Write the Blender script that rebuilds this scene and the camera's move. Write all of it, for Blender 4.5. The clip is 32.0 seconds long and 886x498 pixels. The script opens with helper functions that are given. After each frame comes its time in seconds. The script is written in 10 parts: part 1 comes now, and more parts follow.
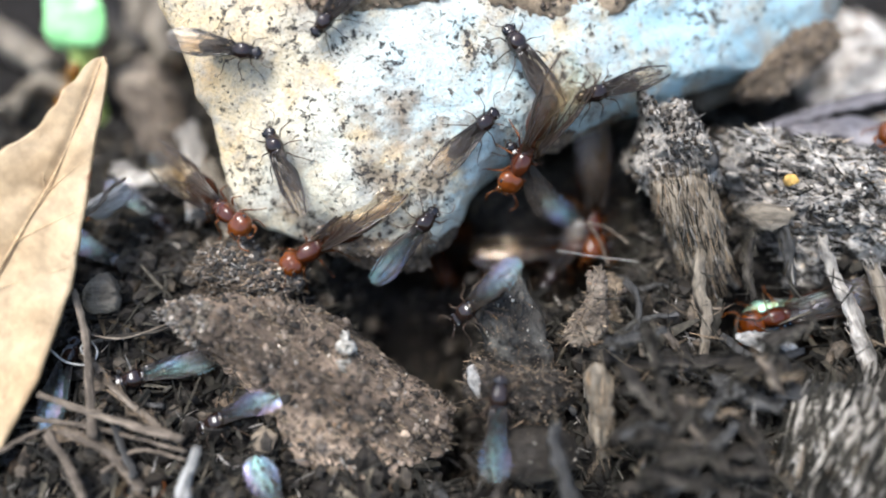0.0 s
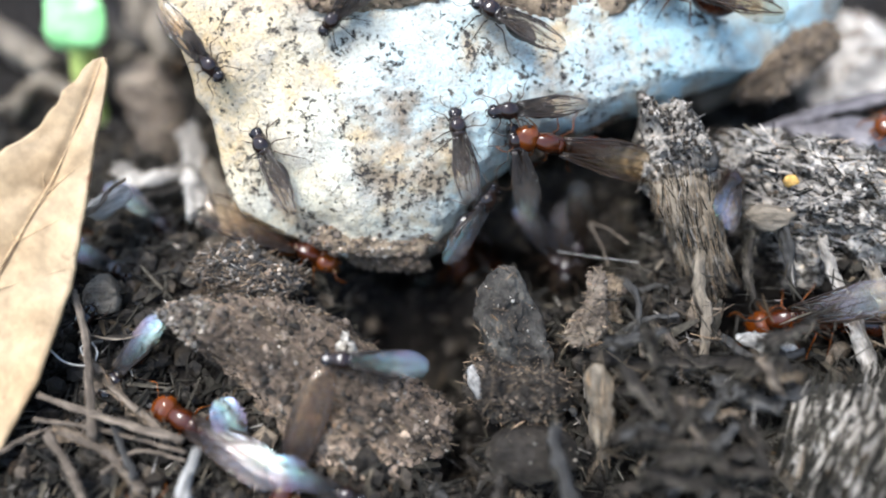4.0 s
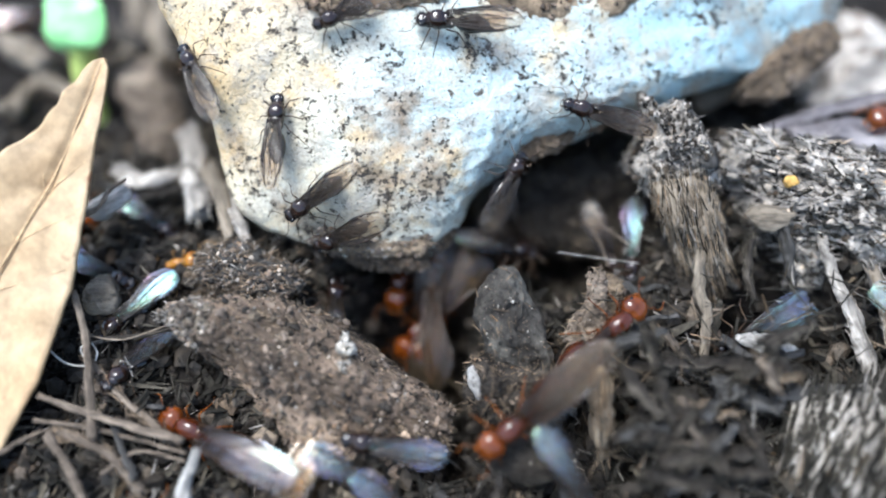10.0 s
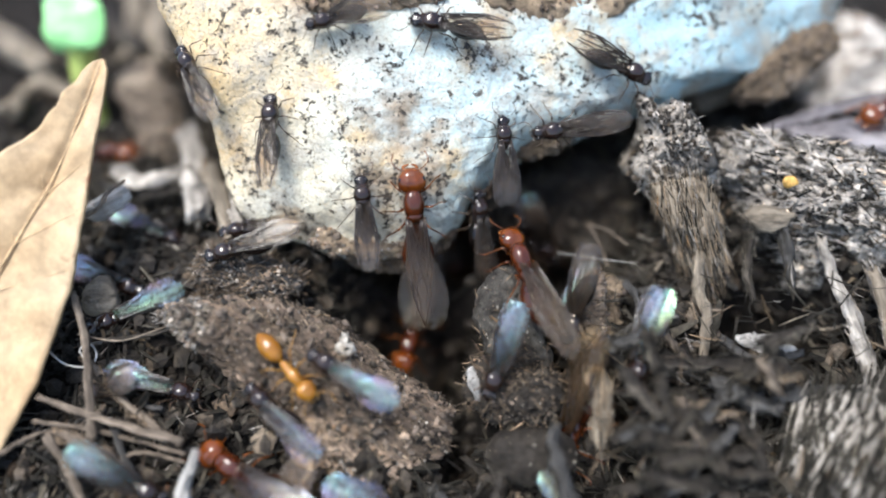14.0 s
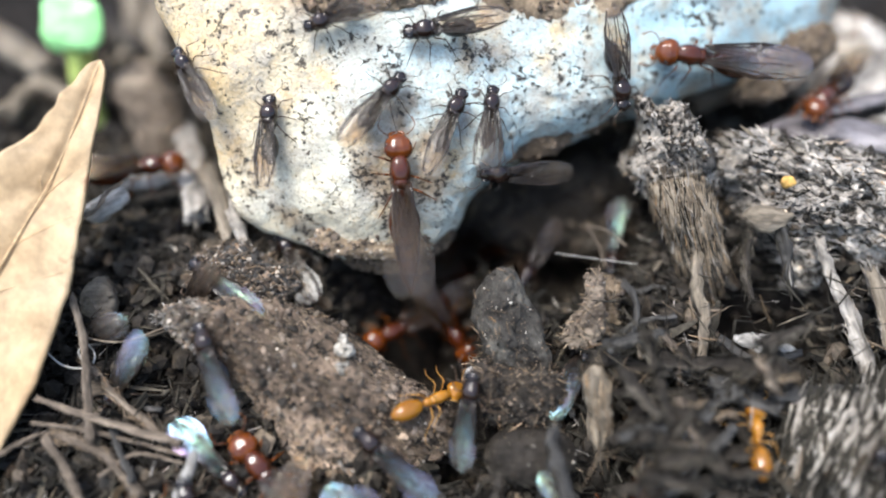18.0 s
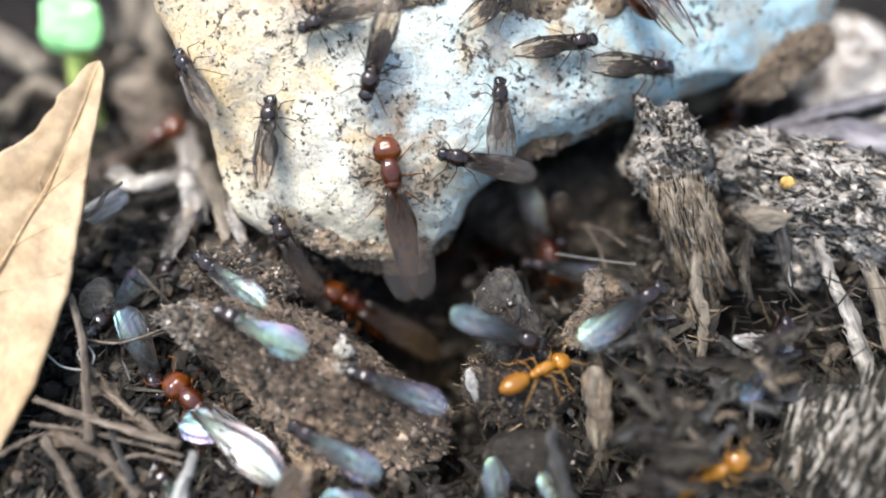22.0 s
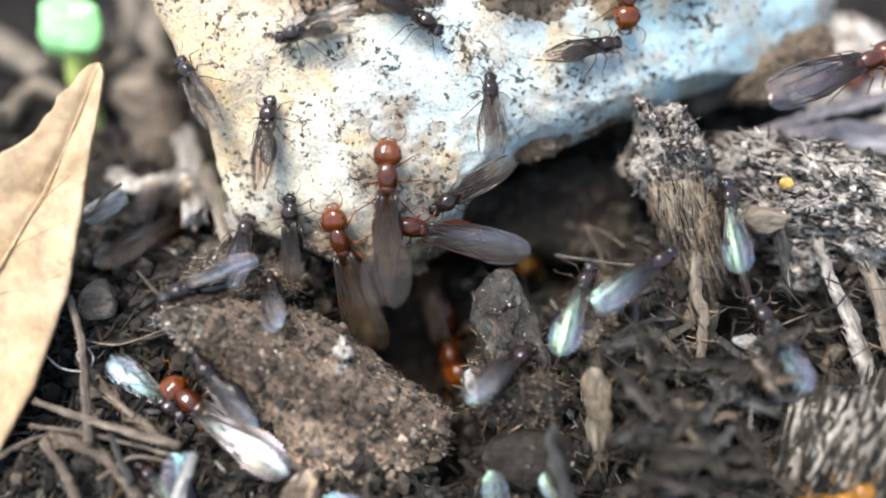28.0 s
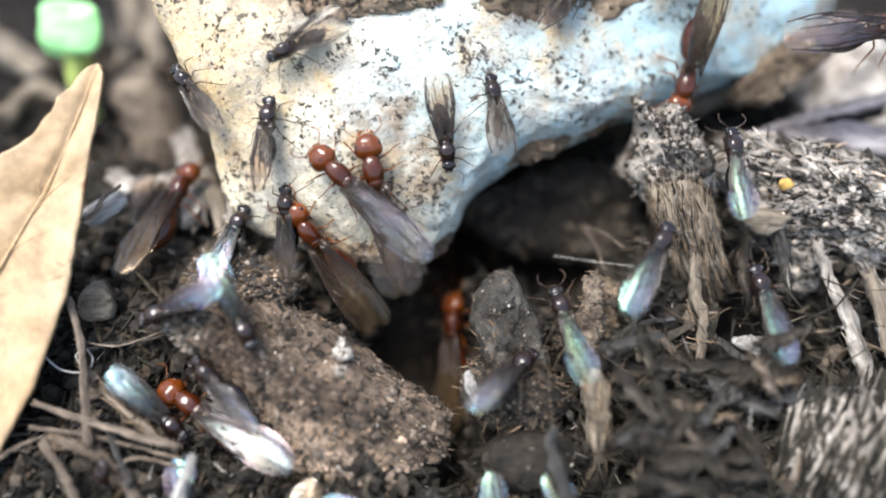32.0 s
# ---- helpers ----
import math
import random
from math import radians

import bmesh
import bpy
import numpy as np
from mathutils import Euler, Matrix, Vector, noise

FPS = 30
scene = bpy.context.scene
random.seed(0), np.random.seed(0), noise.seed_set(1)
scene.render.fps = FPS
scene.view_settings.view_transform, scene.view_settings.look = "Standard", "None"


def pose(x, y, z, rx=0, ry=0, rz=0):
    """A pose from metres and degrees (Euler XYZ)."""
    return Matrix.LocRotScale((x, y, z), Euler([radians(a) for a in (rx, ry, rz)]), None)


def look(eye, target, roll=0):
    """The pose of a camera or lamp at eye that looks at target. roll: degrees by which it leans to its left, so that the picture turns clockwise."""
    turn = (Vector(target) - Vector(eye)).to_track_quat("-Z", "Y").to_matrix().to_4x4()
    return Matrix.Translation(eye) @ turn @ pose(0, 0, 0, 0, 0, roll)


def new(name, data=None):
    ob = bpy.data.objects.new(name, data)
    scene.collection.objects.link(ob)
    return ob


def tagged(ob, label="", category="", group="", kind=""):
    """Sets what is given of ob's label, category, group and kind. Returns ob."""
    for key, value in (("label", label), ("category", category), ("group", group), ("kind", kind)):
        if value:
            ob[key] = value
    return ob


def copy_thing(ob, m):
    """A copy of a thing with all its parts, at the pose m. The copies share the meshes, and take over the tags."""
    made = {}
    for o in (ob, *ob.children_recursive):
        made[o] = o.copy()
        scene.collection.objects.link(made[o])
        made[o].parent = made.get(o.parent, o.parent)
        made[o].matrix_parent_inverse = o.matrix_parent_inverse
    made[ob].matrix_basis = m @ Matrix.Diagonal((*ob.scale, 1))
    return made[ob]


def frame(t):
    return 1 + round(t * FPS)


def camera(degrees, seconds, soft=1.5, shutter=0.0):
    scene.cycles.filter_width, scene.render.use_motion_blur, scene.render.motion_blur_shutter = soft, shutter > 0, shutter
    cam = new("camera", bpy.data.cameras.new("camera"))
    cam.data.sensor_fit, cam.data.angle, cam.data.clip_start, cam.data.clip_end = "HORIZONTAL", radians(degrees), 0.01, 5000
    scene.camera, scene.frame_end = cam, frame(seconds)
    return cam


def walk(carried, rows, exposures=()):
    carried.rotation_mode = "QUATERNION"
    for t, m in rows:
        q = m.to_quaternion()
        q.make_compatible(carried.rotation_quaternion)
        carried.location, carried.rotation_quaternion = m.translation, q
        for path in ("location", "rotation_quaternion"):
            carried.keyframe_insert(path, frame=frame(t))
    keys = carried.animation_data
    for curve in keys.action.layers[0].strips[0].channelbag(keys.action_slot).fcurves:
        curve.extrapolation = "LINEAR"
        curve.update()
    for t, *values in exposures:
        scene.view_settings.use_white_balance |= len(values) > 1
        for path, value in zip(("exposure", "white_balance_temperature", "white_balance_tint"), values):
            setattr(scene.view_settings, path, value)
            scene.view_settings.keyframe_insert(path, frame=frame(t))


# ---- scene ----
MM = 0.001  # the place is a few centimetres wide, so lengths below are in millimetres


def at(x, y, z, rx=0, ry=0, rz=0):
    return pose(x * MM, y * MM, z * MM, rx, ry, rz)


# ---- camera and its slow drift ----
cam = camera(60, 32.0, soft=2.0)
cam.data.dof.use_dof = True
cam.data.dof.focus_distance = 40.9 * MM
cam.data.dof.aperture_fstop = 10
DRIFT = [(0, 0.0, -0.08), (4, 0.0, -0.03), (9, 0.0, 0.0), (12.5, 0.02, 0.05), (17, 0.18, 0.1),
         (20, 0.25, 0.14), (25, 0.32, 0.2), (28, 0.35, 0.26), (32, 0.4, 0.34)]
BALANCE = [(0, 1.04, 6000, 7.5), (4, 1.05, 5900, 7.0), (8.5, 1.13, 5700, 6.0), (11.2, 1.04, 5720, 6.0), (13, 1.02, 6000, 7.5),
           (17, 1.06, 6150, 8.2), (25, 1.09, 6220, 8.8), (32, 1.16, 6280, 9.0)]
walk(cam, [(t, at(0, -33, 31, 46.79 + up, 0, -side)) for t, side, up in DRIFT], BALANCE)

# ---- daylight: a bright veiled sky, soft high sun ----
world = bpy.data.worlds.new("sky")
scene.world = world
world.use_nodes = True
wn = world.node_tree.nodes
sky = wn.new("ShaderNodeTexSky")
sky.sky_type, sky.sun_disc = "NISHITA", False
sky.sun_elevation, sky.sun_rotation = radians(72), radians(-117)
sky.air_density, sky.dust_density = 1.2, 3.0
world.node_tree.links.new(sky.outputs[0], wn["Background"].inputs[0])
wn["Background"].inputs[1].default_value = 0.15
sun = new("sun", bpy.data.lights.new("sun", "SUN"))
sun.data.energy, sun.data.angle, sun.data.color = 2.35, radians(24), (1.0, 0.96, 0.89)
sun.matrix_world = look((-0.28, -0.14, 0.95), (0, 0, 0))


# ---- materials ----
def nodes_of(name):
    m = bpy.data.materials.new(name)
    m.use_nodes = True
    t = m.node_tree
    return m, t, t.nodes["Principled BSDF"]


def link(t, a, b):
    t.links.new(a, b)


def noise_node(t, scale, detail=4, rough=0.6, vec=None, stretch=None, coord="Object"):
    if vec is None:
        vec = t.nodes.new("ShaderNodeTexCoord").outputs[coord]
    if stretch:
        mp = t.nodes.new("ShaderNodeMapping")
        mp.inputs["Scale"].default_value = stretch
        link(t, vec, mp.inputs["Vector"])
        vec = mp.outputs[0]
    n = t.nodes.new("ShaderNodeTexNoise")
    n.inputs["Scale"].default_value, n.inputs["Detail"].default_value = scale, detail
    n.inputs["Roughness"].default_value = rough
    link(t, vec, n.inputs["Vector"])
    return n


def ramp(t, fac, stops):
    r = t.nodes.new("ShaderNodeValToRGB")
    while len(r.color_ramp.elements) < len(stops):
        r.color_ramp.elements.new(0.5)
    for e, (p, c) in zip(r.color_ramp.elements, stops):
        e.position, e.color = p, (*c, 1) if len(c) == 3 else c
    link(t, fac, r.inputs[0])
    return r.outputs[0]


def mix(t, fac, a, b, mode="MIX"):
    n = t.nodes.new("ShaderNodeMix")
    n.data_type, n.blend_type = "RGBA", mode
    for sock, v in ((n.inputs[0], fac), (n.inputs[6], a), (n.inputs[7], b)):
        if isinstance(v, bpy.types.NodeSocket):
            link(t, v, sock)
        elif isinstance(v, (int, float)):
            sock.default_value = v
        else:
            sock.default_value = (*v, 1)
    return n.outputs[2]


def bump(t, b, height, strength, dist):
    n = t.nodes.new("ShaderNodeBump")
    n.inputs["Strength"].default_value, n.inputs["Distance"].default_value = strength, dist * MM
    link(t, height, n.inputs["Height"])
    link(t, n.outputs[0], b.inputs["Normal"])


def earthy(name, stops, scale, fine, rough=0.85, depth=0.08, stretch=None, spots=None, islands=0.0, spec=0.3, grain=0.8):
    """A weathered natural surface: broad stains, fine grain, relief, and specks of another colour."""
    m, t, b = nodes_of(name)
    big = noise_node(t, scale, 5, 0.65, stretch=stretch)
    col = ramp(t, big.outputs[0], stops)
    small = noise_node(t, fine, 5, 0.7, stretch=stretch)
    shade = ramp(t, small.outputs[0], [(0.3, (0.30, 0.285, 0.27)), (0.64, (1.42, 1.40, 1.38))])
    col = mix(t, grain, col, shade, "MULTIPLY")
    if spots:
        sp = noise_node(t, spots[0], 3, 0.6)
        col = mix(t, ramp(t, sp.outputs[0], [(spots[1], (0, 0, 0)), (spots[1] + 0.05, (1, 1, 1))]), col, spots[2])
    if islands:
        g = t.nodes.new("ShaderNodeNewGeometry")
        tint = ramp(t, g.outputs["Random Per Island"], [(0.0, (1 - islands,) * 3), (0.8, (1.0, 0.98, 0.95)),
                                                         (0.93, (1 + 2 * islands, 1 + 1.8 * islands, 1 + 1.5 * islands)), (1.0, (1.3, 1.0, 0.7))])
        col = mix(t, 1.0, col, tint, "MULTIPLY")
    link(t, col, b.inputs["Base Color"])
    b.inputs["Roughness"].default_value = rough
    b.inputs["Specular IOR Level"].default_value = spec
    bump(t, b, small.outputs[0], 0.9, depth)
    return m


def painted_stone():
    """Old white paint on concrete, bluish on one side and creamy on the other, worn, pitted and specked; the shade
    inside pits and cracks is painted black.
    """
    m, t, b = nodes_of("weathered_white_paint")
    co = t.nodes.new("ShaderNodeTexCoord")
    sep = t.nodes.new("ShaderNodeSeparateXYZ")
    link(t, co.outputs["Object"], sep.inputs[0])
    wob = noise_node(t, 130, 4)
    add = t.nodes.new("ShaderNodeMath")
    add.operation = "MULTIPLY_ADD"
    add.inputs[1].default_value, add.inputs[2].default_value = 28.0, 0.05
    link(t, sep.outputs[0], add.inputs[0])
    add2 = t.nodes.new("ShaderNodeMath")
    link(t, add.outputs[0], add2.inputs[0])
    link(t, wob.outputs[0], add2.inputs[1])
    col = ramp(t, add2.outputs[0], [(0.15, (0.64, 0.46, 0.23)), (0.40, (0.68, 0.60, 0.44)), (0.62, (0.58, 0.66, 0.63)), (0.95, (0.40, 0.57, 0.62))])
    ochre = noise_node(t, 260, 5, 0.7)
    col = mix(t, ramp(t, ochre.outputs[0], [(0.50, (0, 0, 0)), (0.66, (0.85, 0.85, 0.85))]), col, (0.60, 0.42, 0.20))
    grey = noise_node(t, 420, 6, 0.75)
    col = mix(t, ramp(t, grey.outputs[0], [(0.45, (0, 0, 0)), (0.62, (0.8, 0.8, 0.8))]), col, (0.38, 0.35, 0.30))
    big = noise_node(t, 170, 4, 0.6)
    col = mix(t, ramp(t, big.outputs[0], [(0.575, (0, 0, 0)), (0.68, (0.85, 0.85, 0.85))]), col, (0.30, 0.22, 0.14))
    pits = noise_node(t, 2500, 5, 0.7)
    zone = noise_node(t, 330, 2, 0.5)
    pz = t.nodes.new("ShaderNodeMath")
    pz.operation = "MULTIPLY"
    link(t, pits.outputs[0], pz.inputs[0])
    link(t, ramp(t, zone.outputs[0], [(0.33, (0.75, 0.75, 0.75)), (0.64, (1.045, 1.045, 1.045))]), pz.inputs[1])
    # where the pits lie: their inner shade goes into the colour, their depth into the bump
    dark = ramp(t, pz.outputs[0], [(0.55, (0, 0, 0)), (0.62, (1, 1, 1))])
    fleck = noise_node(t, 3800, 3, 0.6)
    col = mix(t, ramp(t, fleck.outputs[0], [(0.615, (0, 0, 0)), (0.69, (0.8, 0.8, 0.8))]), col, (0.16, 0.14, 0.12))
    col = mix(t, dark, col, (0.05, 0.042, 0.036))
    crack = noise_node(t, 1150, 6, 0.72)
    where = noise_node(t, 210, 2, 0.5)
    cz = t.nodes.new("ShaderNodeMath")
    cz.operation = "MULTIPLY"
    link(t, crack.outputs[0], cz.inputs[0])
    link(t, ramp(t, where.outputs[0], [(0.40, (0.8, 0.8, 0.8)), (0.60, (1.05, 1.05, 1.05))]), cz.inputs[1])
    # joined pits and cracks, their dark depth only in the colour
    col = mix(t, ramp(t, cz.outputs[0], [(0.60, (0, 0, 0)), (0.64, (0.95, 0.95, 0.95))]), col, (0.06, 0.045, 0.032))
    sand = noise_node(t, 5200, 3, 0.6)
    col = mix(t, 0.75, col, ramp(t, sand.outputs[0], [(0.30, (0.65, 0.61, 0.55)), (0.52, (1.01, 1.01, 1.01))]), "MULTIPLY")
    link(t, col, b.inputs["Base Color"])
    b.inputs["Roughness"].default_value = 0.62
    inv = t.nodes.new("ShaderNodeMath")
    inv.operation = "MULTIPLY_ADD"
    inv.inputs[1].default_value = -0.8
    link(t, dark, inv.inputs[0])
    rub = t.nodes.new("ShaderNodeMath")
    rub.operation = "MULTIPLY_ADD"
    rub.inputs[1].default_value = 0.55
    link(t, sand.outputs[0], rub.inputs[0])
    link(t, grey.outputs[0], rub.inputs[2])
    link(t, rub.outputs[0], inv.inputs[2])
    bump(t, b, inv.outputs[0], 0.9, 0.2)
    return m


def chitin(name, dark, light, gloss=0.22, scatter=0.0):
    m, t, b = nodes_of(name)
    n = noise_node(t, 500, 2)
    link(t, ramp(t, n.outputs[0], [(0.35, dark), (0.68, light)]), b.inputs["Base Color"])
    b.inputs["Roughness"].default_value = gloss
    b.inputs["Coat Weight"].default_value, b.inputs["Coat Roughness"].default_value = 1.0, 0.06
    b.inputs["Coat IOR"].default_value = 1.5
    b.inputs["Specular IOR Level"].default_value = 0.06
    if scatter:
        b.inputs["Subsurface Weight"].default_value = scatter
        b.inputs["Subsurface Radius"].default_value = (0.5 * MM, 0.25 * MM, 0.1 * MM)
        b.inputs["Subsurface Scale"].default_value = 1.0
    fine = noise_node(t, 9000, 3)
    lumps = noise_node(t, 2600, 2)
    both = t.nodes.new("ShaderNodeMath")
    both.operation = "MULTIPLY_ADD"
    both.inputs[1].default_value = 3.0
    link(t, lumps.outputs[0], both.inputs[0])
    link(t, fine.outputs[0], both.inputs[2])
    bump(t, b, both.outputs[0], 0.26, 0.03)
    return m


def membrane(name, tint, body, film, ior, rough, base=1.5, coat=0.25):
    """An insect wing: a clear tinted sheet whose thin film reflects the sky in pearly colours."""
    m, t, b = nodes_of(name)
    n = noise_node(t, 650, 2, 0.5)
    who = t.nodes.new("ShaderNodeObjectInfo")
    sep = t.nodes.new("ShaderNodeSeparateXYZ")
    link(t, t.nodes.new("ShaderNodeTexCoord").outputs["Object"], sep.inputs[0])
    rim = t.nodes.new("ShaderNodeMath")
    rim.operation = "ABSOLUTE"
    link(t, sep.outputs[1], rim.inputs[0])
    thin = t.nodes.new("ShaderNodeMath")
    thin.operation = "MULTIPLY_ADD"
    thin.inputs[1].default_value = -0.5 / MM
    link(t, rim.outputs[0], thin.inputs[0])
    link(t, n.outputs[0], thin.inputs[2])
    off = t.nodes.new("ShaderNodeMath")
    off.operation = "MULTIPLY_ADD"
    off.inputs[1].default_value = 0.3
    link(t, who.outputs["Random"], off.inputs[0])
    link(t, thin.outputs[0], off.inputs[2])
    span = t.nodes.new("ShaderNodeMapRange")
    span.inputs["From Min"].default_value, span.inputs["From Max"].default_value = 0.12, 0.8
    span.inputs["To Min"].default_value, span.inputs["To Max"].default_value = film[0], film[1]
    link(t, off.outputs[0], span.inputs["Value"])
    link(t, span.outputs[0], b.inputs["Thin Film Thickness"])
    b.inputs["Thin Film IOR"].default_value = ior
    b.inputs["Coat Weight"].default_value, b.inputs["Coat Roughness"].default_value, b.inputs["Coat IOR"].default_value = coat, rough, 1.8
    b.inputs["IOR"].default_value = base
    b.inputs["Base Color"].default_value = (*body, 1)
    outer = t.nodes.new("ShaderNodeMapRange")
    outer.inputs["From Min"].default_value, outer.inputs["From Max"].default_value = -0.5 * MM, -2.6 * MM
    outer.inputs["To Min"].default_value, outer.inputs["To Max"].default_value = 0.12, 1.0
    link(t, sep.outputs[0], outer.inputs["Value"])
    b.inputs["Roughness"].default_value = rough
    clear = t.nodes.new("ShaderNodeBsdfTransparent")
    clear.inputs[0].default_value = (*tint, 1)
    both = t.nodes.new("ShaderNodeAddShader")
    link(t, clear.outputs[0], both.inputs[0])
    link(t, b.outputs[0], both.inputs[1])
    fade = t.nodes.new("ShaderNodeMixShader")
    link(t, outer.outputs[0], fade.inputs[0])
    link(t, clear.outputs[0], fade.inputs[1])
    link(t, both.outputs[0], fade.inputs[2])
    link(t, fade.outputs[0], t.nodes["Material Output"].inputs["Surface"])
    ripple = noise_node(t, 1300, 2)
    bump(t, b, ripple.outputs[0], 0.3, 0.12)
    return m


STONE = painted_stone()
SOIL = earthy("damp_soil", [(0.3, (0.008, 0.007, 0.006)), (0.55, (0.020, 0.017, 0.015)), (0.75, (0.036, 0.031, 0.024))], 160, 1500, depth=0.25, spec=0.12)
CRUMB = earthy("soil_crumb", [(0.34, (0.010, 0.008, 0.0065)), (0.5, (0.036, 0.029, 0.022)), (0.66, (0.088, 0.072, 0.055))], 700, 3600, islands=0.6, rough=0.65, spec=0.3)
PALECRUMB = earthy("pale_grit", [(0.3, (0.14, 0.125, 0.11)), (0.5, (0.34, 0.31, 0.275)), (0.72, (0.6, 0.56, 0.5))], 300, 2500, islands=0.6)
CHIP = earthy("rotten_wood", [(0.36, (0.024, 0.019, 0.015)), (0.5, (0.165, 0.12, 0.087)), (0.64, (0.44, 0.325, 0.235))], 190, 2200, stretch=(0.3, 1, 1), depth=0.45, spots=(3600, 0.62, (0.03, 0.025, 0.02)))
GREYWOOD = earthy("grey_wood", [(0.3, (0.025, 0.024, 0.022)), (0.5, (0.055, 0.052, 0.049)), (0.7, (0.095, 0.089, 0.083))], 260, 3200, stretch=(0.12, 1, 1), depth=0.12)
SLATE = earthy("dark_slate", [(0.34, (0.022, 0.019, 0.016)), (0.5, (0.062, 0.056, 0.048)), (0.66, (0.15, 0.14, 0.12))], 420, 2600, depth=0.3)
TANWOOD = earthy("tan_wood", [(0.3, (0.074, 0.060, 0.045)), (0.5, (0.195, 0.162, 0.122)), (0.7, (0.325, 0.274, 0.208))], 260, 3200, stretch=(0.12, 1, 1), depth=0.12)
GREYBARK = earthy("grey_bark", [(0.34, (0.085, 0.076, 0.066)), (0.5, (0.35, 0.316, 0.275)), (0.66, (0.66, 0.61, 0.545))], 420, 3000, stretch=(0.3, 1, 1), depth=0.2)
PALEWOOD = earthy("pale_wood", [(0.3, (0.188, 0.176, 0.160)), (0.5, (0.333, 0.317, 0.296)), (0.7, (0.440, 0.425, 0.400))], 260, 3200, stretch=(0.12, 1, 1), depth=0.1)
DARKBARK = earthy("dark_bark", [(0.3, (0.010, 0.009, 0.0085)), (0.5, (0.037, 0.031, 0.025)), (0.7, (0.13, 0.113, 0.091))], 300, 3200, stretch=(0.3, 1, 1), depth=0.2, rough=0.7, spec=0.16)
PURPLEWOOD = earthy("purplish_wood", [(0.3, (0.08, 0.072, 0.076)), (0.5, (0.18, 0.164, 0.172)), (0.7, (0.33, 0.306, 0.31))], 300, 3200, stretch=(0.2, 1, 1), depth=0.2, rough=0.6)
FIBRE = earthy("torn_fibre", [(0.3, (0.012, 0.0105, 0.008)), (0.5, (0.036, 0.033, 0.027)), (0.7, (0.105, 0.094, 0.076))], 300, 2500, islands=0.6, depth=0.05, spec=0.14)
TORN = earthy("torn_wood", [(0.3, (0.127, 0.113, 0.100)), (0.5, (0.323, 0.296, 0.267)), (0.7, (0.600, 0.558, 0.512))], 300, 2500, islands=0.5, depth=0.05)
BROWNGRIT = earthy("brown_grit", [(0.3, (0.059, 0.046, 0.036)), (0.5, (0.145, 0.112, 0.086)), (0.72, (0.283, 0.226, 0.178))], 300, 2500, islands=0.45, rough=0.6)
TANFIBRE = earthy("tan_fibre", [(0.3, (0.106, 0.081, 0.056)), (0.5, (0.235, 0.181, 0.125)), (0.7, (0.374, 0.299, 0.212))], 300, 2500, islands=0.35, depth=0.05)
BROWNFIBRE = earthy("brown_fibre", [(0.3, (0.058, 0.043, 0.030)), (0.5, (0.147, 0.110, 0.075)), (0.7, (0.264, 0.205, 0.147))], 300, 2500, islands=0.45, depth=0.05)
STRAW = earthy("dry_stem", [(0.3, (0.05, 0.039, 0.029)), (0.5, (0.14, 0.11, 0.083)), (0.68, (0.30, 0.245, 0.185))], 420, 3600, depth=0.12, stretch=(0.3, 1, 1))
PALEROCK = earthy("pale_pebble", [(0.3, (0.351, 0.310, 0.270)), (0.5, (0.574, 0.527, 0.473)), (0.7, (0.742, 0.701, 0.647))], 200, 1200, depth=0.12)
NODULE = earthy("dull_white_grain", [(0.3, (0.22, 0.20, 0.17)), (0.5, (0.40, 0.37, 0.32)), (0.7, (0.58, 0.54, 0.47))], 700, 3000, depth=0.1)
GRAIN = earthy("yellow_grain", [(0.3, (0.40, 0.22, 0.05)), (0.6, (0.66, 0.42, 0.13))], 500, 2000)
LEAF = earthy("dead_leaf", [(0.25, (0.31, 0.18, 0.075)), (0.45, (0.44, 0.305, 0.165)), (0.7, (0.51, 0.385, 0.235))], 110, 900, rough=0.45, depth=0.06, spots=(330, 0.655, (0.20, 0.09, 0.04)), spec=0.5, grain=0.42)
RIB = earthy("leaf_rib", [(0.3, (0.50, 0.34, 0.18)), (0.6, (0.60, 0.44, 0.26))], 200, 900, depth=0.03)
GREEN = earthy("sprout_green", [(0.3, (0.24, 0.60, 0.20)), (0.6, (0.38, 0.78, 0.33))], 150, 900, rough=0.4, depth=0.02, grain=0.3)
LIME = earthy("sprout_stem", [(0.3, (0.42, 0.55, 0.12)), (0.6, (0.60, 0.70, 0.22))], 150, 900, rough=0.4, depth=0.02)
THREAD = earthy("pale_thread", [(0.3, (0.350, 0.336, 0.315)), (0.6, (0.490, 0.476, 0.448))], 500, 2000)
BLACK = chitin("black_chitin", (0.004, 0.003, 0.003), (0.026, 0.013, 0.009), 0.14)
RED = chitin("chestnut_chitin", (0.045, 0.008, 0.001), (0.23, 0.058, 0.006), 0.22, 0.08)
MAROON = chitin("maroon_chitin", (0.026, 0.006, 0.0015), (0.095, 0.020, 0.004), 0.25, 0.04)
AMBER = chitin("amber_chitin", (0.22, 0.085, 0.006), (0.42, 0.19, 0.02), 0.25, 0.2)
BLACKLEG = chitin("dark_leg", (0.05, 0.034, 0.024), (0.13, 0.085, 0.055), 0.35)
REDLEG = chitin("rusty_leg", (0.07, 0.018, 0.004), (0.22, 0.07, 0.013), 0.25, 0.1)
AMBERLEG = chitin("yellow_leg", (0.30, 0.14, 0.03), (0.42, 0.23, 0.06), 0.35)
EYE = chitin("dark_eye", (0.006, 0.005, 0.005), (0.015, 0.012, 0.012), 0.15)
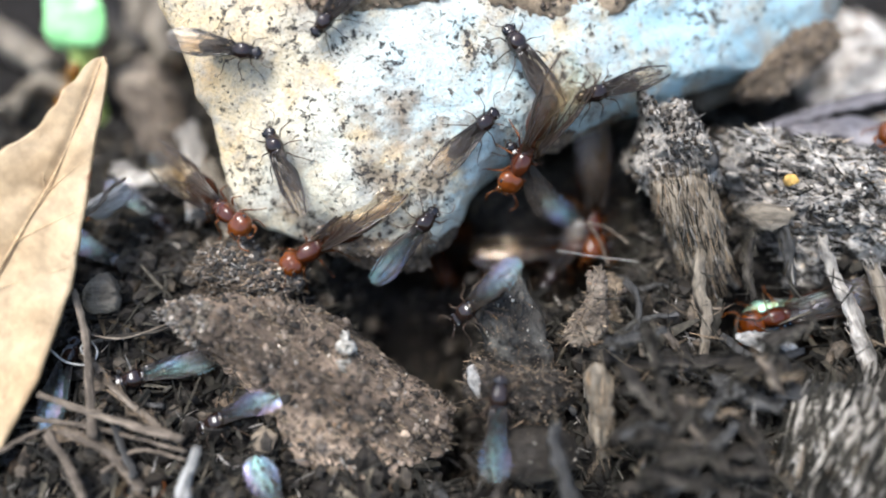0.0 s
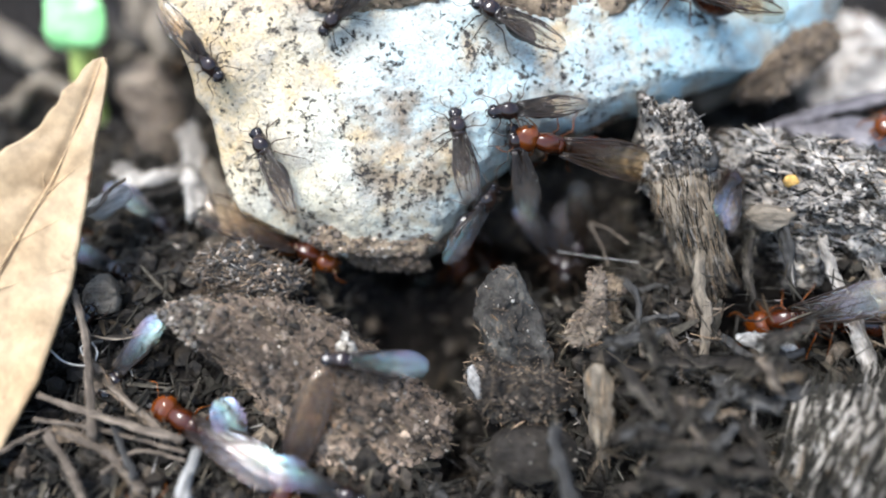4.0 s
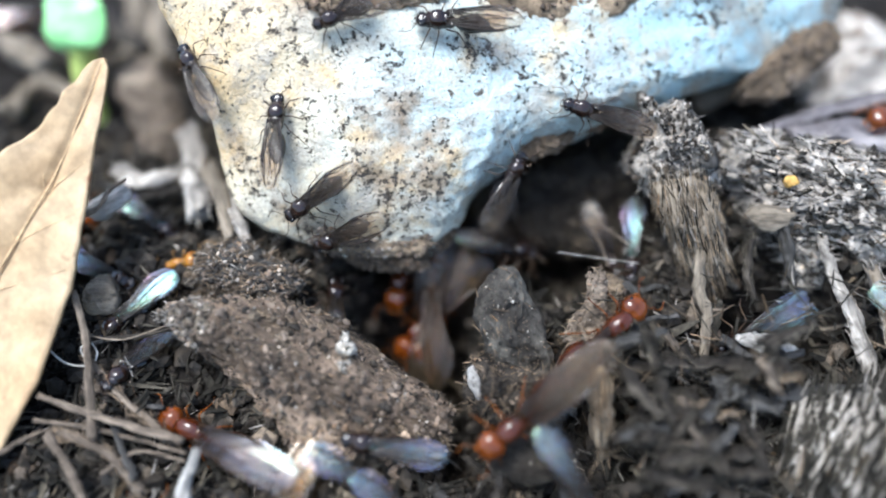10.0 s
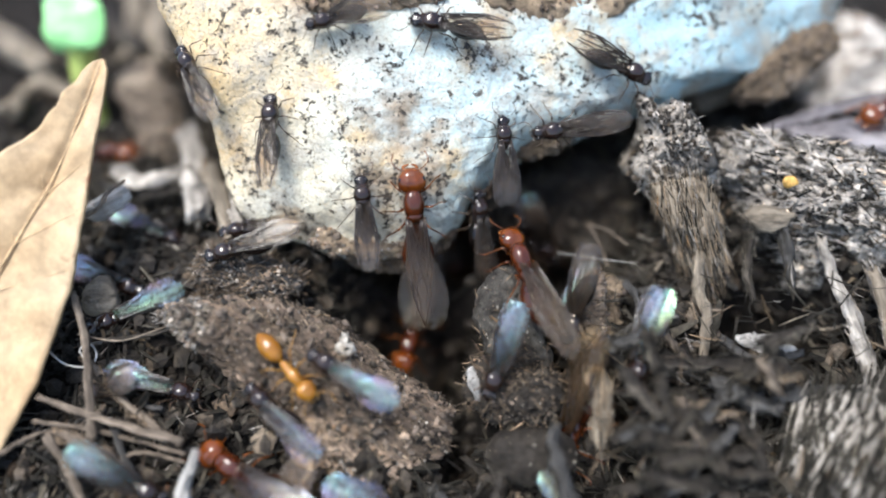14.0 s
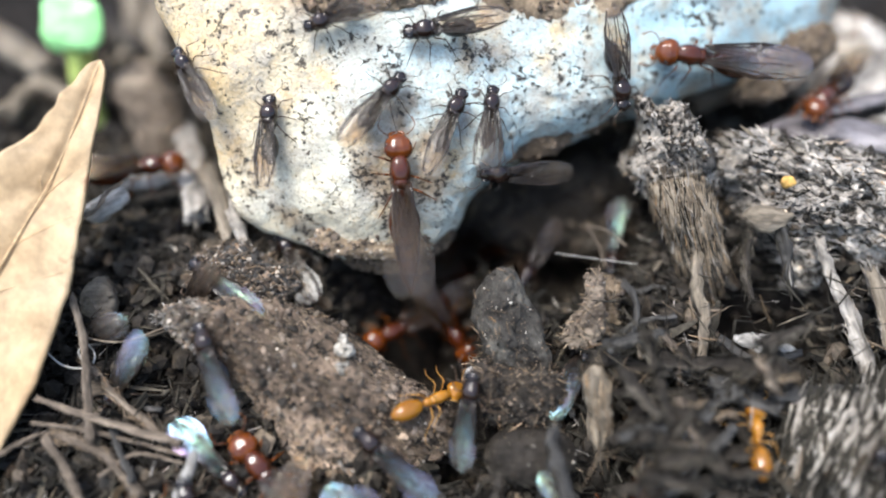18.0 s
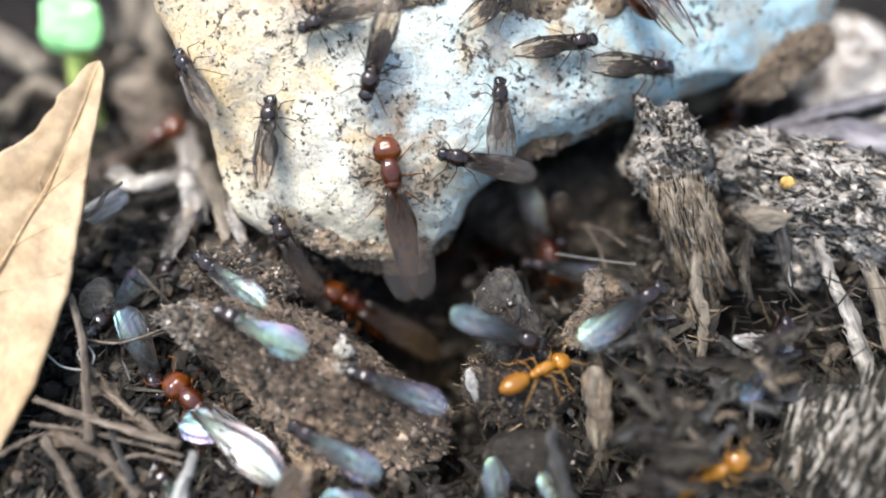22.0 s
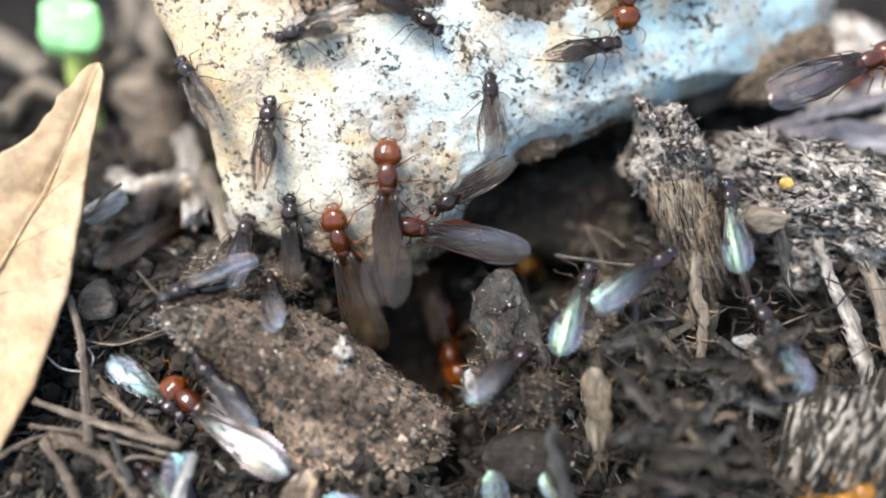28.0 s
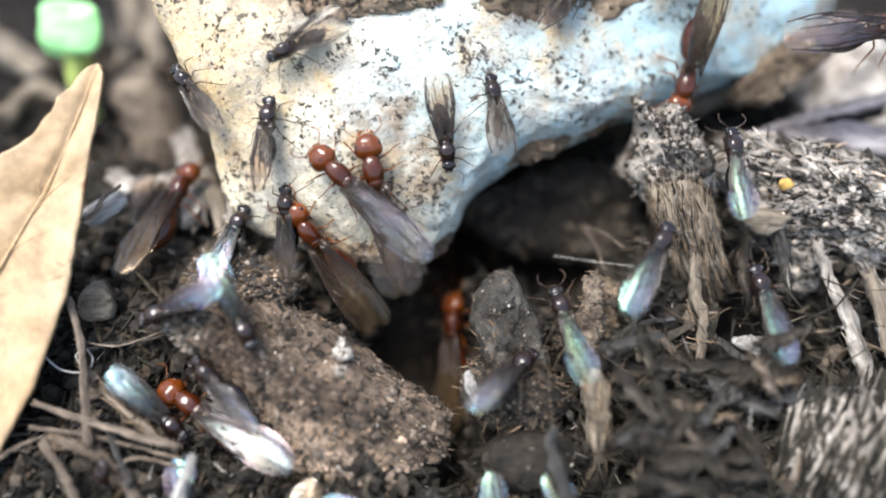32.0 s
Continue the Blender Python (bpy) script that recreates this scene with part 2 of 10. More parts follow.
CLEARWING = membrane("clear_wing", (0.86, 0.83, 0.78), (0.036, 0.034, 0.032), (286, 384), 1.45, 0.26, 1.68, 0.55)
PEARLWING = membrane("pearly_queen_wing", (0.80, 0.75, 0.68), (0.022, 0.019, 0.017), (270, 372), 1.45, 0.24, 1.52, 0.34)
# clear male wing again, its sky sheen turned down in the material
DIMWING = membrane("low_sheen_wing", (0.86, 0.81, 0.75), (0.022, 0.018, 0.015), (50, 90), 1.30, 0.25, 1.30, 0.05)
SMOKYWING = membrane("smoky_wing", (0.79, 0.73, 0.63), (0.018, 0.013, 0.008), (60, 120), 1.25, 0.13, 1.35, 0.22)
DARKVEIN = chitin("dark_wing_vein", (0.012, 0.009, 0.007), (0.05, 0.035, 0.025), 0.25)
VEIN = chitin("wing_vein", (0.012, 0.007, 0.004), (0.05, 0.028, 0.014), 0.3)


# ---- mesh helpers ----
def mesh_ob(name, verts, faces, material, m=None, parent=None, label="", smooth=True):
    me = bpy.data.meshes.new(name)
    me.from_pydata([tuple(v) for v in verts], [], faces)
    if smooth:
        me.shade_smooth()
    me.materials.append(material)
    ob = new(name, me)
    if m is not None:
        ob.matrix_basis = m
    if parent is not None:
        ob.parent = parent
    if label:
        ob["label"] = label
    return ob


def part(name, bm, material, parent, label=""):
    me = bpy.data.meshes.new(name)
    bm.to_mesh(me)
    bm.free()
    me.shade_smooth()
    me.materials.append(material)
    ob = new(name, me)
    ob.parent = parent
    if label:
        ob["label"] = label
    return ob


def spline(pts, n, closed=False):
    """Points spaced along a Catmull-Rom curve through pts."""
    p = np.array(pts, float)
    k = len(p)
    out = []
    span = k if closed else k - 1
    for i in range(n):
        u = i / n * span if closed else i / (n - 1) * span
        j = min(int(u), span - 1)
        w = u - j
        if closed:
            a, b, c, d = p[(j - 1) % k], p[j % k], p[(j + 1) % k], p[(j + 2) % k]
        else:
            a, b, c, d = p[max(j - 1, 0)], p[j], p[min(j + 1, k - 1)], p[min(j + 2, k - 1)]
        out.append(0.5 * (2 * b + (c - a) * w + (2 * a - 5 * b + 4 * c - d) * w * w + (3 * b - a - 3 * c + d) * w ** 3))
    return np.array(out)


def rumple(p, size, amount, seed):
    """A smooth wobble of the point p, in millimetres."""
    q = Vector(p) / size + Vector((seed * 7.31, seed * 3.17, seed * 1.73))
    return np.array(noise.noise_vector(q)) * amount


def chunk(name, m, rim, thick, dome, material, rough=0.3, grit=0.1, parent=None, label="", rings=12, seg=56, edge=2.6,
          back=(0, 0, -1), seed=1, shrink=0.75, size=2.2, jag=0.0):
    """A broken lump: its outline in its own plane, a domed worn top, sides that run along back, uneven all over."""
    o = spline(rim, seg, True)
    nxt = np.roll(o, -1, axis=0)
    if (o[:, 0] * nxt[:, 1] - o[:, 1] * nxt[:, 0]).sum() < 0:
        o = o[::-1]
    c = o.mean(axis=0)
    rng = random.Random(seed)
    if jag:
        o = np.array([c + (q - c) * (1 + jag * (rng.random() - 0.6)) for q in o])
    back = np.array(back, float)
    back /= np.linalg.norm(back)
    rows = []
    for i in range(1, rings + 1):
        s = i / rings
        s = s ** 0.8
        h = dome * (1 - s ** edge)
        rows.append([(c[0] + (q[0] - c[0]) * s, c[1] + (q[1] - c[1]) * s, h) for q in o])
    n_side = max(4, rings // 2)
    for i in range(1, n_side + 1):
        s = i / n_side
        k = 1 + 0.04 * math.sin(s * math.pi) - (1 - shrink) * s * s
        rows.append([(c[0] + (q[0] - c[0]) * k + back[0] * thick * s, c[1] + (q[1] - c[1]) * k + back[1] * thick * s, back[2] * thick * s) for q in o])
    verts = [np.array((c[0], c[1], dome))]
    for r in rows:
        verts += [np.array(v) for v in r]
    verts.append(np.array((c[0] + back[0] * thick, c[1] + back[1] * thick, back[2] * thick)))
    verts = [(v + rumple(v, size, rough, seed) + rumple(v, size * 0.38, rough * 0.45, seed + 3) + rumple(v, size * 0.13, grit, seed + 5)) * MM for v in verts]
    faces = [(0, 1 + j, 1 + (j + 1) % seg) for j in range(seg)]
    for i in range(len(rows) - 1):
        a, b = 1 + i * seg, 1 + (i + 1) * seg
        faces += [(a + j, b + j, b + (j + 1) % seg, a + (j + 1) % seg) for j in range(seg)]
    last = len(verts) - 1
    a = last - seg
    faces += [(a + (j + 1) % seg, a + j, last) for j in range(seg)]
    return mesh_ob(name, verts, faces, material, m, parent, label)


def tube(pts, r0, r1, n=18, seg=7, flat=1.0, wob=0.0, seed=1, rmid=None, ridge=0.0):
    """Vertices and faces of a tapered rod through pts (millimetres)."""
    p = spline(pts, n)
    rng = random.Random(seed)
    groove = [1 + ridge * rng.uniform(-1, 1) for _ in range(seg)]
    torn = [ridge * rng.uniform(0, 2.2) for _ in range(seg)]
    verts, faces = [], []
    for i in range(n):
        d = p[min(i + 1, n - 1)] - p[max(i - 1, 0)]
        d = d / (np.linalg.norm(d) + 1e-9)
        ref = np.array((0, 0, 1.0)) if abs(d[2]) < 0.9 else np.array((1.0, 0, 0))
        a = np.cross(d, ref)
        a /= np.linalg.norm(a)
        b = np.cross(a, d)
        w = i / (n - 1)
        r = r0 + (r1 - r0) * w if rmid is None else (r0 + (rmid - r0) * 2 * w if w < 0.5 else rmid + (r1 - rmid) * (2 * w - 1))
        for j in range(seg):
            g = 2 * math.pi * j / seg
            v = p[i] + (a * math.cos(g) + b * math.sin(g) * flat) * r * groove[j]
            if ridge and i in (0, n - 1):
                v = v + d * r * torn[j] * (1 if i else -1)
            if wob:
                v = v + rumple(v, max(r * 1.6, 0.15), wob * r, seed) + rumple(v, max(r * 5, 0.6), wob * r, seed + 2)
            verts.append(v * MM)
    k = len(verts)
    verts += [p[0] * MM, p[-1] * MM]
    for i in range(n - 1):
        for j in range(seg):
            q, s = i * seg + j, i * seg + (j + 1) % seg
            faces.append((q, s, s + seg, q + seg))
    faces += [(k, (j + 1) % seg, j) for j in range(seg)]
    e = (n - 1) * seg
    faces += [(k + 1, e + j, e + (j + 1) % seg) for j in range(seg)]
    return verts, faces


def stick(name, pts, r0, r1, material, label="", category="", flat=0.8, wob=0.5, seed=1, parent=None, group=""):
    """A twig, stem or splinter; its own x axis runs along it so that the grain follows."""
    p = np.array(pts, float)
    c = p.mean(axis=0)
    d = Vector(p[-1] - p[0]).normalized()
    turn = d.to_track_quat("X", "Z").to_matrix()
    inv = np.array(turn.transposed())
    local = [inv @ (q - c) for q in p]
    v, f = tube(local, r0, r1, n=max(14, 9 * len(pts)), seg=11, flat=flat, wob=wob, seed=seed, ridge=0.45 if r0 > 0.12 else 0.0)
    m = Matrix.Translation(Vector(c) * MM) @ turn.to_4x4()
    ob = mesh_ob(name, v, f, material, m, parent, label if parent is not None else "")
    if parent is None:
        tagged(ob, label, category, group)
    return ob


def slivers(rng, places, normals, along, length, width, loose, rise=1.0):
    """Many thin splinters as one list of vertices and faces: places on a surface, roughly following along."""
    verts, faces = [], []
    for p, nrm in zip(places, normals):
        d = np.array(along) + np.array([rng.gauss(0, loose), rng.gauss(0, loose), rng.gauss(0, loose * rise)]) + np.array(nrm) * rng.uniform(0.0, 0.5) * loose
        d /= np.linalg.norm(d) + 1e-9
        L, w = rng.uniform(*length), rng.uniform(*width)
        a = np.cross(d, nrm)
        a /= np.linalg.norm(a) + 1e-9
        b = np.cross(a, d)
        bend = np.array(nrm) * rng.uniform(-0.1, 0.25) * L
        k = len(verts)
        for s, g in ((-0.5, 0.5), (0.0, 1.0), (0.5, 0.35)):
            q = np.array(p) + d * L * s + bend * s * s * 4 * 0.3 + b * w * 0.4
            for u in (0, 2.09, 4.19):
                verts.append((q + (a * math.cos(u) + b * math.sin(u) * 0.6) * w * g) * MM)
        for i in (0, 3):
            for j in range(3):
                faces.append((k + i + j, k + i + (j + 1) % 3, k + i + 3 + (j + 1) % 3, k + i + 3 + j))
        faces += [(k, k + 2, k + 1), (k + 6, k + 7, k + 8)]
    return verts, faces


def samples(ob, n, rng, up=-2.0, low=None):
    """n random places (millimetres, own space) with normals on ob's mesh, on faces that look upwards by at least up."""
    me = ob.data
    pool, area = [], []
    for f in me.polygons:
        if f.normal.z > up:
            pool.append(f)
            area.append(f.area)
    picks = rng.choices(pool, area, k=n)
    out_p, out_n = [], []
    for f in picks:
        vs = [np.array(me.vertices[i].co) for i in f.vertices]
        w = [rng.random() for _ in vs]
        s = sum(w)
        out_p.append(sum(v * k / s for v, k in zip(vs, w)) / MM)
        out_n.append(np.array(f.normal))
    return out_p, out_n


PHI = (1 + 5 ** 0.5) / 2
ICO_V = np.array([(-1, PHI, 0), (1, PHI, 0), (-1, -PHI, 0), (1, -PHI, 0), (0, -1, PHI), (0, 1, PHI),
                  (0, -1, -PHI), (0, 1, -PHI), (PHI, 0, -1), (PHI, 0, 1), (-PHI, 0, -1), (-PHI, 0, 1)]) / 1.9
ICO_F = [(0, 11, 5), (0, 5, 1), (0, 1, 7), (0, 7, 10), (0, 10, 11), (1, 5, 9), (5, 11, 4), (11, 10, 2), (10, 7, 6), (7, 1, 8),
         (3, 9, 4), (3, 4, 2), (3, 2, 6), (3, 6, 8), (3, 8, 9), (4, 9, 5), (2, 4, 11), (6, 2, 10), (8, 6, 7), (9, 8, 1)]


def crumbs(places, sizes, seed):
    """Angular grains, one for each place, as one list of vertices and faces."""
    g = np.random.RandomState(seed)
    n = len(places)
    v = ICO_V[None] * g.uniform(0.62, 1.25, (n, 12, 1)) * g.uniform(0.6, 1.3, (n, 1, 3))
    v = v * np.array(sizes)[:, None, None] + np.array(places)[:, None, :]
    f = (np.array(ICO_F)[None] + 12 * np.arange(n)[:, None, None]).reshape(-1, 3)
    return v.reshape(-1, 3) * MM, f


def grit_on(ob, n, size, material, name="clinging_grit", up=0.2, seed=1):
    """Crumbs that cling to a thing, as one part of it."""
    rng = random.Random(seed)
    p, _ = samples(ob, n, rng, up)
    v, f = crumbs(p, [size * rng.uniform(0.3, 1.0) ** 1.5 for _ in p], seed)
    return tagged(mesh_ob(name, v, f.tolist(), material, parent=ob, smooth=False), kind="stuff")


def fibres_on(ob, n, length, width, material, along=(1, 0, 0), loose=0.35, up=-0.3, seed=1, name="fibre_fringe"):
    rng = random.Random(seed)
    p, nn = samples(ob, n, rng, up)
    v, f = slivers(rng, p, nn, along, length, width, loose)
    return tagged(mesh_ob(name, v, f, material, parent=ob, smooth=False), kind="stuff")


# ---- the ground ----
def hump(x, y, cx, cy, rx, ry, h):
    return h * math.exp(-(((x - cx) / rx) ** 2 + ((y - cy) / ry) ** 2))


def well(x, y, cx, cy, rx, ry, h):
    return -h * math.exp(-(((x - cx) / rx) ** 2 + ((y - cy) / ry) ** 2) ** 2.2)


def ground_z(x, y):
    """The lie of the land, with the nest hole, the hollow under the stone and the banks beside it."""
    z = 0.04 * y if y >= 0 else (0.3 * y if y > -22 else -6.6)
    z += hump(x, y, 18, 0, 7, 9, 2) + hump(x, y, -12, -1, 6, 5, 1) + hump(x, y, -22, -4, 6, 9, 1)
    pits = ((-1.6, -3.6, 4.2, 4.6, 9.0), (-0.5, 7, 7.5, 7, 8.5), (7.2, 3.0, 4.5, 5.0, 8.0), (0.8, -9, 1.8, 3.4, 5.0), (18.5, -3.7, 3.5, 2.5, 9.0),
            (10.2, -8.2, 2.4, 1.8, 3.6), (11.6, -11.6, 2.6, 2.0, 3.6), (16.4, -6.6, 2.6, 1.3, 3.2), (7.0, -13.2, 2.2, 1.6, 2.6), (4.6, -7.4, 1.6, 1.4, 2.6))
    return z + min(well(x, y, *p) for p in pits)


def ground_rough(x, y):
    p = (x, y, 0)
    return ground_z(x, y) - 1.0 + rumple(p, 3.5, 1.1, 2)[2] + rumple(p, 1.2, 0.7, 4)[2] + rumple(p, 0.45, 0.3, 6)[2]


def build_ground():
    xs = [-1500, -400, -120, -70] + [-45 + 0.4 * i for i in range(226)] + [70, 120, 400, 1500]
    ys = [-1500, -400, -120, -60, -35] + [-24 + 0.4 * i for i in range(176)] + [60, 90, 150, 400, 1500]
    v = [(x * MM, y * MM, ground_rough(x, y) * MM) for y in ys for x in xs]
    w = len(xs)
    f = [(j * w + i, j * w + i + 1, (j + 1) * w + i + 1, (j + 1) * w + i) for j in range(len(ys) - 1) for i in range(w - 1)]
    g = mesh_ob("ground", v, f, SOIL)
    return tagged(g, "dark damp soil with a nest hole under a stone", "ground", kind="structure")


build_ground()


def in_hole(x, y):
    return min(well(x, y, *p) for p in ((-1.6, -3.6, 4.2, 4.6, 1), (-0.5, 6, 7, 8, 1), (0.8, -9, 1.8, 3.4, 1), (18.5, -3.7, 3.5, 2.5, 1))) < -0.35


def scatter_soil():
    """Litter heaped loosely, so that dark gaps stay open between the bits."""
    rng = random.Random(5)
    p, s = [], []
    for _ in range(17000):
        x, y = rng.uniform(-31, 31), rng.uniform(-17, 24)
        r = 0.13 + 0.55 * rng.random() ** 3.5
        p.append((x, y, ground_rough(x, y) + rng.uniform(0.2, 0.8) * r + (0 if in_hole(x, y) else 0.5 * rng.random() ** 2)))
        s.append(r)
    v, f = crumbs(p, s, 11)
    ob = mesh_ob("soil_crumbs", v, f.tolist(), CRUMB, smooth=False)
    tagged(ob, "loose brown and grey soil crumbs on the ground", "soil", kind="stuff")
    for name, label, count, length, width, high in (
            ("plant_litter", "short grey brown splinters and plant fibres in the soil", 6500, (0.6, 3.0), (0.04, 0.15), 1.1),
            ("wood_shreds", "shredded grey and brown wood mulch on the soil", 1300, (1.0, 4.0), (0.12, 0.4), 0.8),
            # pale fibres, their light colour also standing in for wet highlights
            ("pale_shreds", "fine pale broken plant fibres, also in place of wet glints, strewn on the soil", 1100, (0.4, 1.8), (0.02, 0.07), 1.3)):
        p, nn = [], []
        while len(p) < count:
            x, y = rng.uniform(-31, 31), rng.uniform(-17, 24)
            if in_hole(x, y) and rng.random() < 0.88:
                continue
            p.append((x, y, ground_rough(x, y) + rng.uniform(0.1, high)))
            nn.append((rng.gauss(0, 0.25), rng.gauss(0, 0.25), 1))
        v, f = slivers(rng, p, nn, (0, 0, 0), length, width, 1.0, 0.35)
        tagged(mesh_ob(name, v, f, TORN if name == "pale_shreds" else FIBRE, smooth=False), label, "litter", kind="stuff")


def tangle():
    """Torn fibres that lie loosely over the heap of splinters."""
    rng = random.Random(77)
    for name, label, count, width, material in (("fibre_tangle", "dark torn wood fibres tangled over heaped splinters", 260, (0.02, 0.09), FIBRE),
                                                ("pale_tangle", "pale torn wood fibres tangled over heaped splinters", 36, (0.015, 0.06), TORN),
                                                ("tan_tangle", "tan torn wood fibres tangled over heaped splinters", 50, (0.02, 0.08), BROWNFIBRE)):
        p, nn = [], []
        for _ in range(count):
            x, y = rng.uniform(7, 25), rng.uniform(-14.5, -4.5)
            p.append((x, y, 0.1 + 0.5 * (y + 9) + rng.uniform(-0.9, 0.6)))
            nn.append((rng.gauss(0, 0.3), rng.gauss(0, 0.3), 1))
        v, f = slivers(rng, p, nn, (0, 0, 0), (0.4, 2.4), width, 1.0, 0.5)
        tagged(mesh_ob(name, v, f, material, smooth=False), label, "litter", kind="stuff")


def splinters():
    """The larger loose splinters that lie on top of the litter, each a thing of its own."""
    rng = random.Random(21)
    kinds = []
    for k in range(14):
        L, w = rng.uniform(2.2, 5.0), rng.uniform(0.16, 0.42)
        pts = [(-L / 2, 0, 0), (-L / 6, rng.uniform(-0.2, 0.2), rng.uniform(-0.1, 0.2)), (L / 6, rng.uniform(-0.2, 0.2), rng.uniform(-0.1, 0.2)), (L / 2, rng.uniform(-0.3, 0.3), 0)]
        v, f = tube(pts, w, w * rng.uniform(0.3, 0.8), n=12, seg=7, flat=0.5, wob=0.5, seed=k, ridge=0.35)
        me = bpy.data.meshes.new("wood_splinter")
        me.from_pydata([tuple(q) for q in v], [], f)
        me.shade_smooth()
        mat = (GREYWOOD, DARKBARK, TANWOOD, DARKBARK, STRAW, DARKBARK, GREYWOOD)[k % 7]
        me.materials.append(mat)
        kinds.append((me, {GREYWOOD: "grey weathered", TANWOOD: "tan broken", DARKBARK: "dark damp", STRAW: "dry brown"}[mat]))
    n = 0
    while n < 230:
        x, y = rng.uniform(-28, 28), rng.uniform(-15, 14)
        if in_hole(x, y) or (-15 < x < 1 and -12.5 < y < 0) or (-13 < x < 15 and y > 0):
            continue
        me, look_of = rng.choice(kinds)
        ob = new("wood_splinter", me)
        ob.matrix_basis = at(x, y, ground_rough(x, y) + rng.uniform(0.35, 0.8), rng.uniform(-25, 25), rng.uniform(-14, 14), rng.uniform(0, 360))
        ob.scale = (rng.uniform(0.5, 1.0),) * 3
        tagged(ob, look_of + " wood splinter lying loose in the litter", "splinter", "loose splinters")
        n += 1


scatter_soil()
tangle()
splinters()

# ---- the stone, wood, bark and litter ----
stone = chunk("painted_stone", at(-3.1, -1.2, 0.0, 50.7, 5.9, 9.2), [(-11.9, 15.8), (-10.9, 11.6), (-9.4, 6.9), (-7.8, 3.0), (-4.8, 1.2), (-2.3, 0.2), (-0.0, -0.1), (2.3, 0.5), (4.0, 2.0), (5.4, 4.1), (7.6, 5.6), (11.1, 6.9), (15.6, 8.6), (21.9, 10.6), (26.8, 12.3), (29.3, 16.8), (23.8, 21.4), (5.8, 22.4), (-8.4, 20.1)], 26, 3.2, STONE, rough=0.5, grit=0.12, rings=46, seg=220, edge=3.2, size=4.5, seed=3, shrink=0.85, back=(0.21, 0.65, -0.73))
tagged(stone, "half-buried weathered stone with worn white and pale blue paint", "stone")
cake0 = chunk("soil_cake", at(-4.0, 5.5, 13.2, 50.8, 4.7, 10.1), [(-3.2, 0.6), (-2.7, -0.7), (-0.4, -1.1), (2.1, -0.8), (4.2, 0.0), (3.4, 1.5), (-0.8, 1.7)], 1.2, 0.25, TANFIBRE, rough=0.3, grit=0.15, rings=10, seed=70, size=1.6, jag=0.1)
tagged(cake0, "thin brown cake of dried soil stuck on the stone", "soil")
grit_on(cake0, 420, 0.26, BROWNGRIT, seed=71, up=-1)
cake1 = chunk("soil_cake", at(6.7, 7.5, 12.2, 50.8, 4.7, 10.1), [(-4.5, 0.3), (-3.3, -0.9), (-0.4, -1.4), (3.0, -1.0), (5.0, 0.3), (2.7, 1.9), (-2.2, 1.8)], 1.2, 0.25, TANFIBRE, rough=0.3, grit=0.15, rings=10, seed=71, size=1.6, jag=0.1)
tagged(cake1, "thin brown cake of dried soil stuck on the stone", "soil")
grit_on(cake1, 420, 0.26, BROWNGRIT, seed=71, up=-1)
cake2 = chunk("soil_cake", at(21.3, 9.0, 7.2, 50.8, 4.7, 10.1), [(-3.5, -1.8), (-2.3, 0.0), (0.0, 1.6), (2.8, 2.4), (3.5, 1.0), (1.5, -0.7), (-1.2, -2.2)], 1.6, 0.5, BROWNFIBRE, rough=0.35, grit=0.2, rings=12, seed=80, size=1.6, jag=0.12)
tagged(cake2, "thin brown cake of dried soil stuck on the stone", "soil")
grit_on(cake2, 300, 0.24, BROWNGRIT, seed=81, up=-1)
cake3 = chunk("soil_cake", at(7.0, 4.3, 5.5, 50.8, 4.7, 10.1), [(-3.8, -0.9), (-2.1, 0.3), (0.4, 0.9), (3.2, 1.6), (3.9, 0.8), (1.0, -0.4), (-2.1, -1.6)], 1.6, 0.5, BROWNFIBRE, rough=0.35, grit=0.2, rings=12, seed=81, size=1.6, jag=0.12)
tagged(cake3, "thin brown cake of dried soil stuck on the stone", "soil")
grit_on(cake3, 300, 0.24, BROWNGRIT, seed=81, up=-1)
cake4 = chunk("soil_cake", at(-3.8, -1.5, 1.95, 50.8, 4.7, 6.0), [(-3.4, 0.1), (-2.6, 0.8), (-1.1, 0.7), (0.2, 1.5), (1.1, 0.9), (2.3, 1.2), (3.3, 0.4), (2.6, -0.6), (0.3, -0.8), (-2.0, -0.7)], 1.0, 0.18, TANFIBRE, rough=0.25, grit=0.18, rings=12, seed=84, size=1.2, jag=0.2)
tagged(cake4, "thin tan crust of dried soil along the stone's foot", "soil")
grit_on(cake4, 520, 0.2, BROWNGRIT, seed=85, up=-1)
grit_on(cake4, 240, 0.14, PALECRUMB, seed=86, up=-1)
cake5 = chunk("soil_cake", at(-3.6, -1.35, 0.45, 84, 8, -2), [(-2.9, 0.5), (-1.4, 0.8), (0.4, 0.7), (2.0, 0.5), (2.7, -0.3), (1.2, -0.8), (-0.6, -0.6), (-2.4, -0.3)], 1.0, 0.3, BROWNFIBRE, rough=0.3, grit=0.22, rings=12, seed=91, size=1.0, jag=0.2)
tagged(cake5, "dark brown crust of dried soil under the stone's rim", "soil")
grit_on(cake5, 380, 0.2, BROWNGRIT, seed=92, up=-1)
cake6 = chunk("soil_cake", at(-0.7, -0.65, 0.75, 84, -12, 36), [(-1.5, 0.0), (-0.5, 0.5), (0.7, 0.6), (1.7, 0.5), (1.6, -0.3), (0.3, -0.7), (-1.0, -0.6)], 0.9, 0.3, BROWNFIBRE, rough=0.3, grit=0.22, rings=12, seed=93, size=1.0, jag=0.2)
tagged(cake6, "dark brown crust of dried soil under the stone's rim", "soil")
grit_on(cake6, 240, 0.2, BROWNGRIT, seed=94, up=-1)
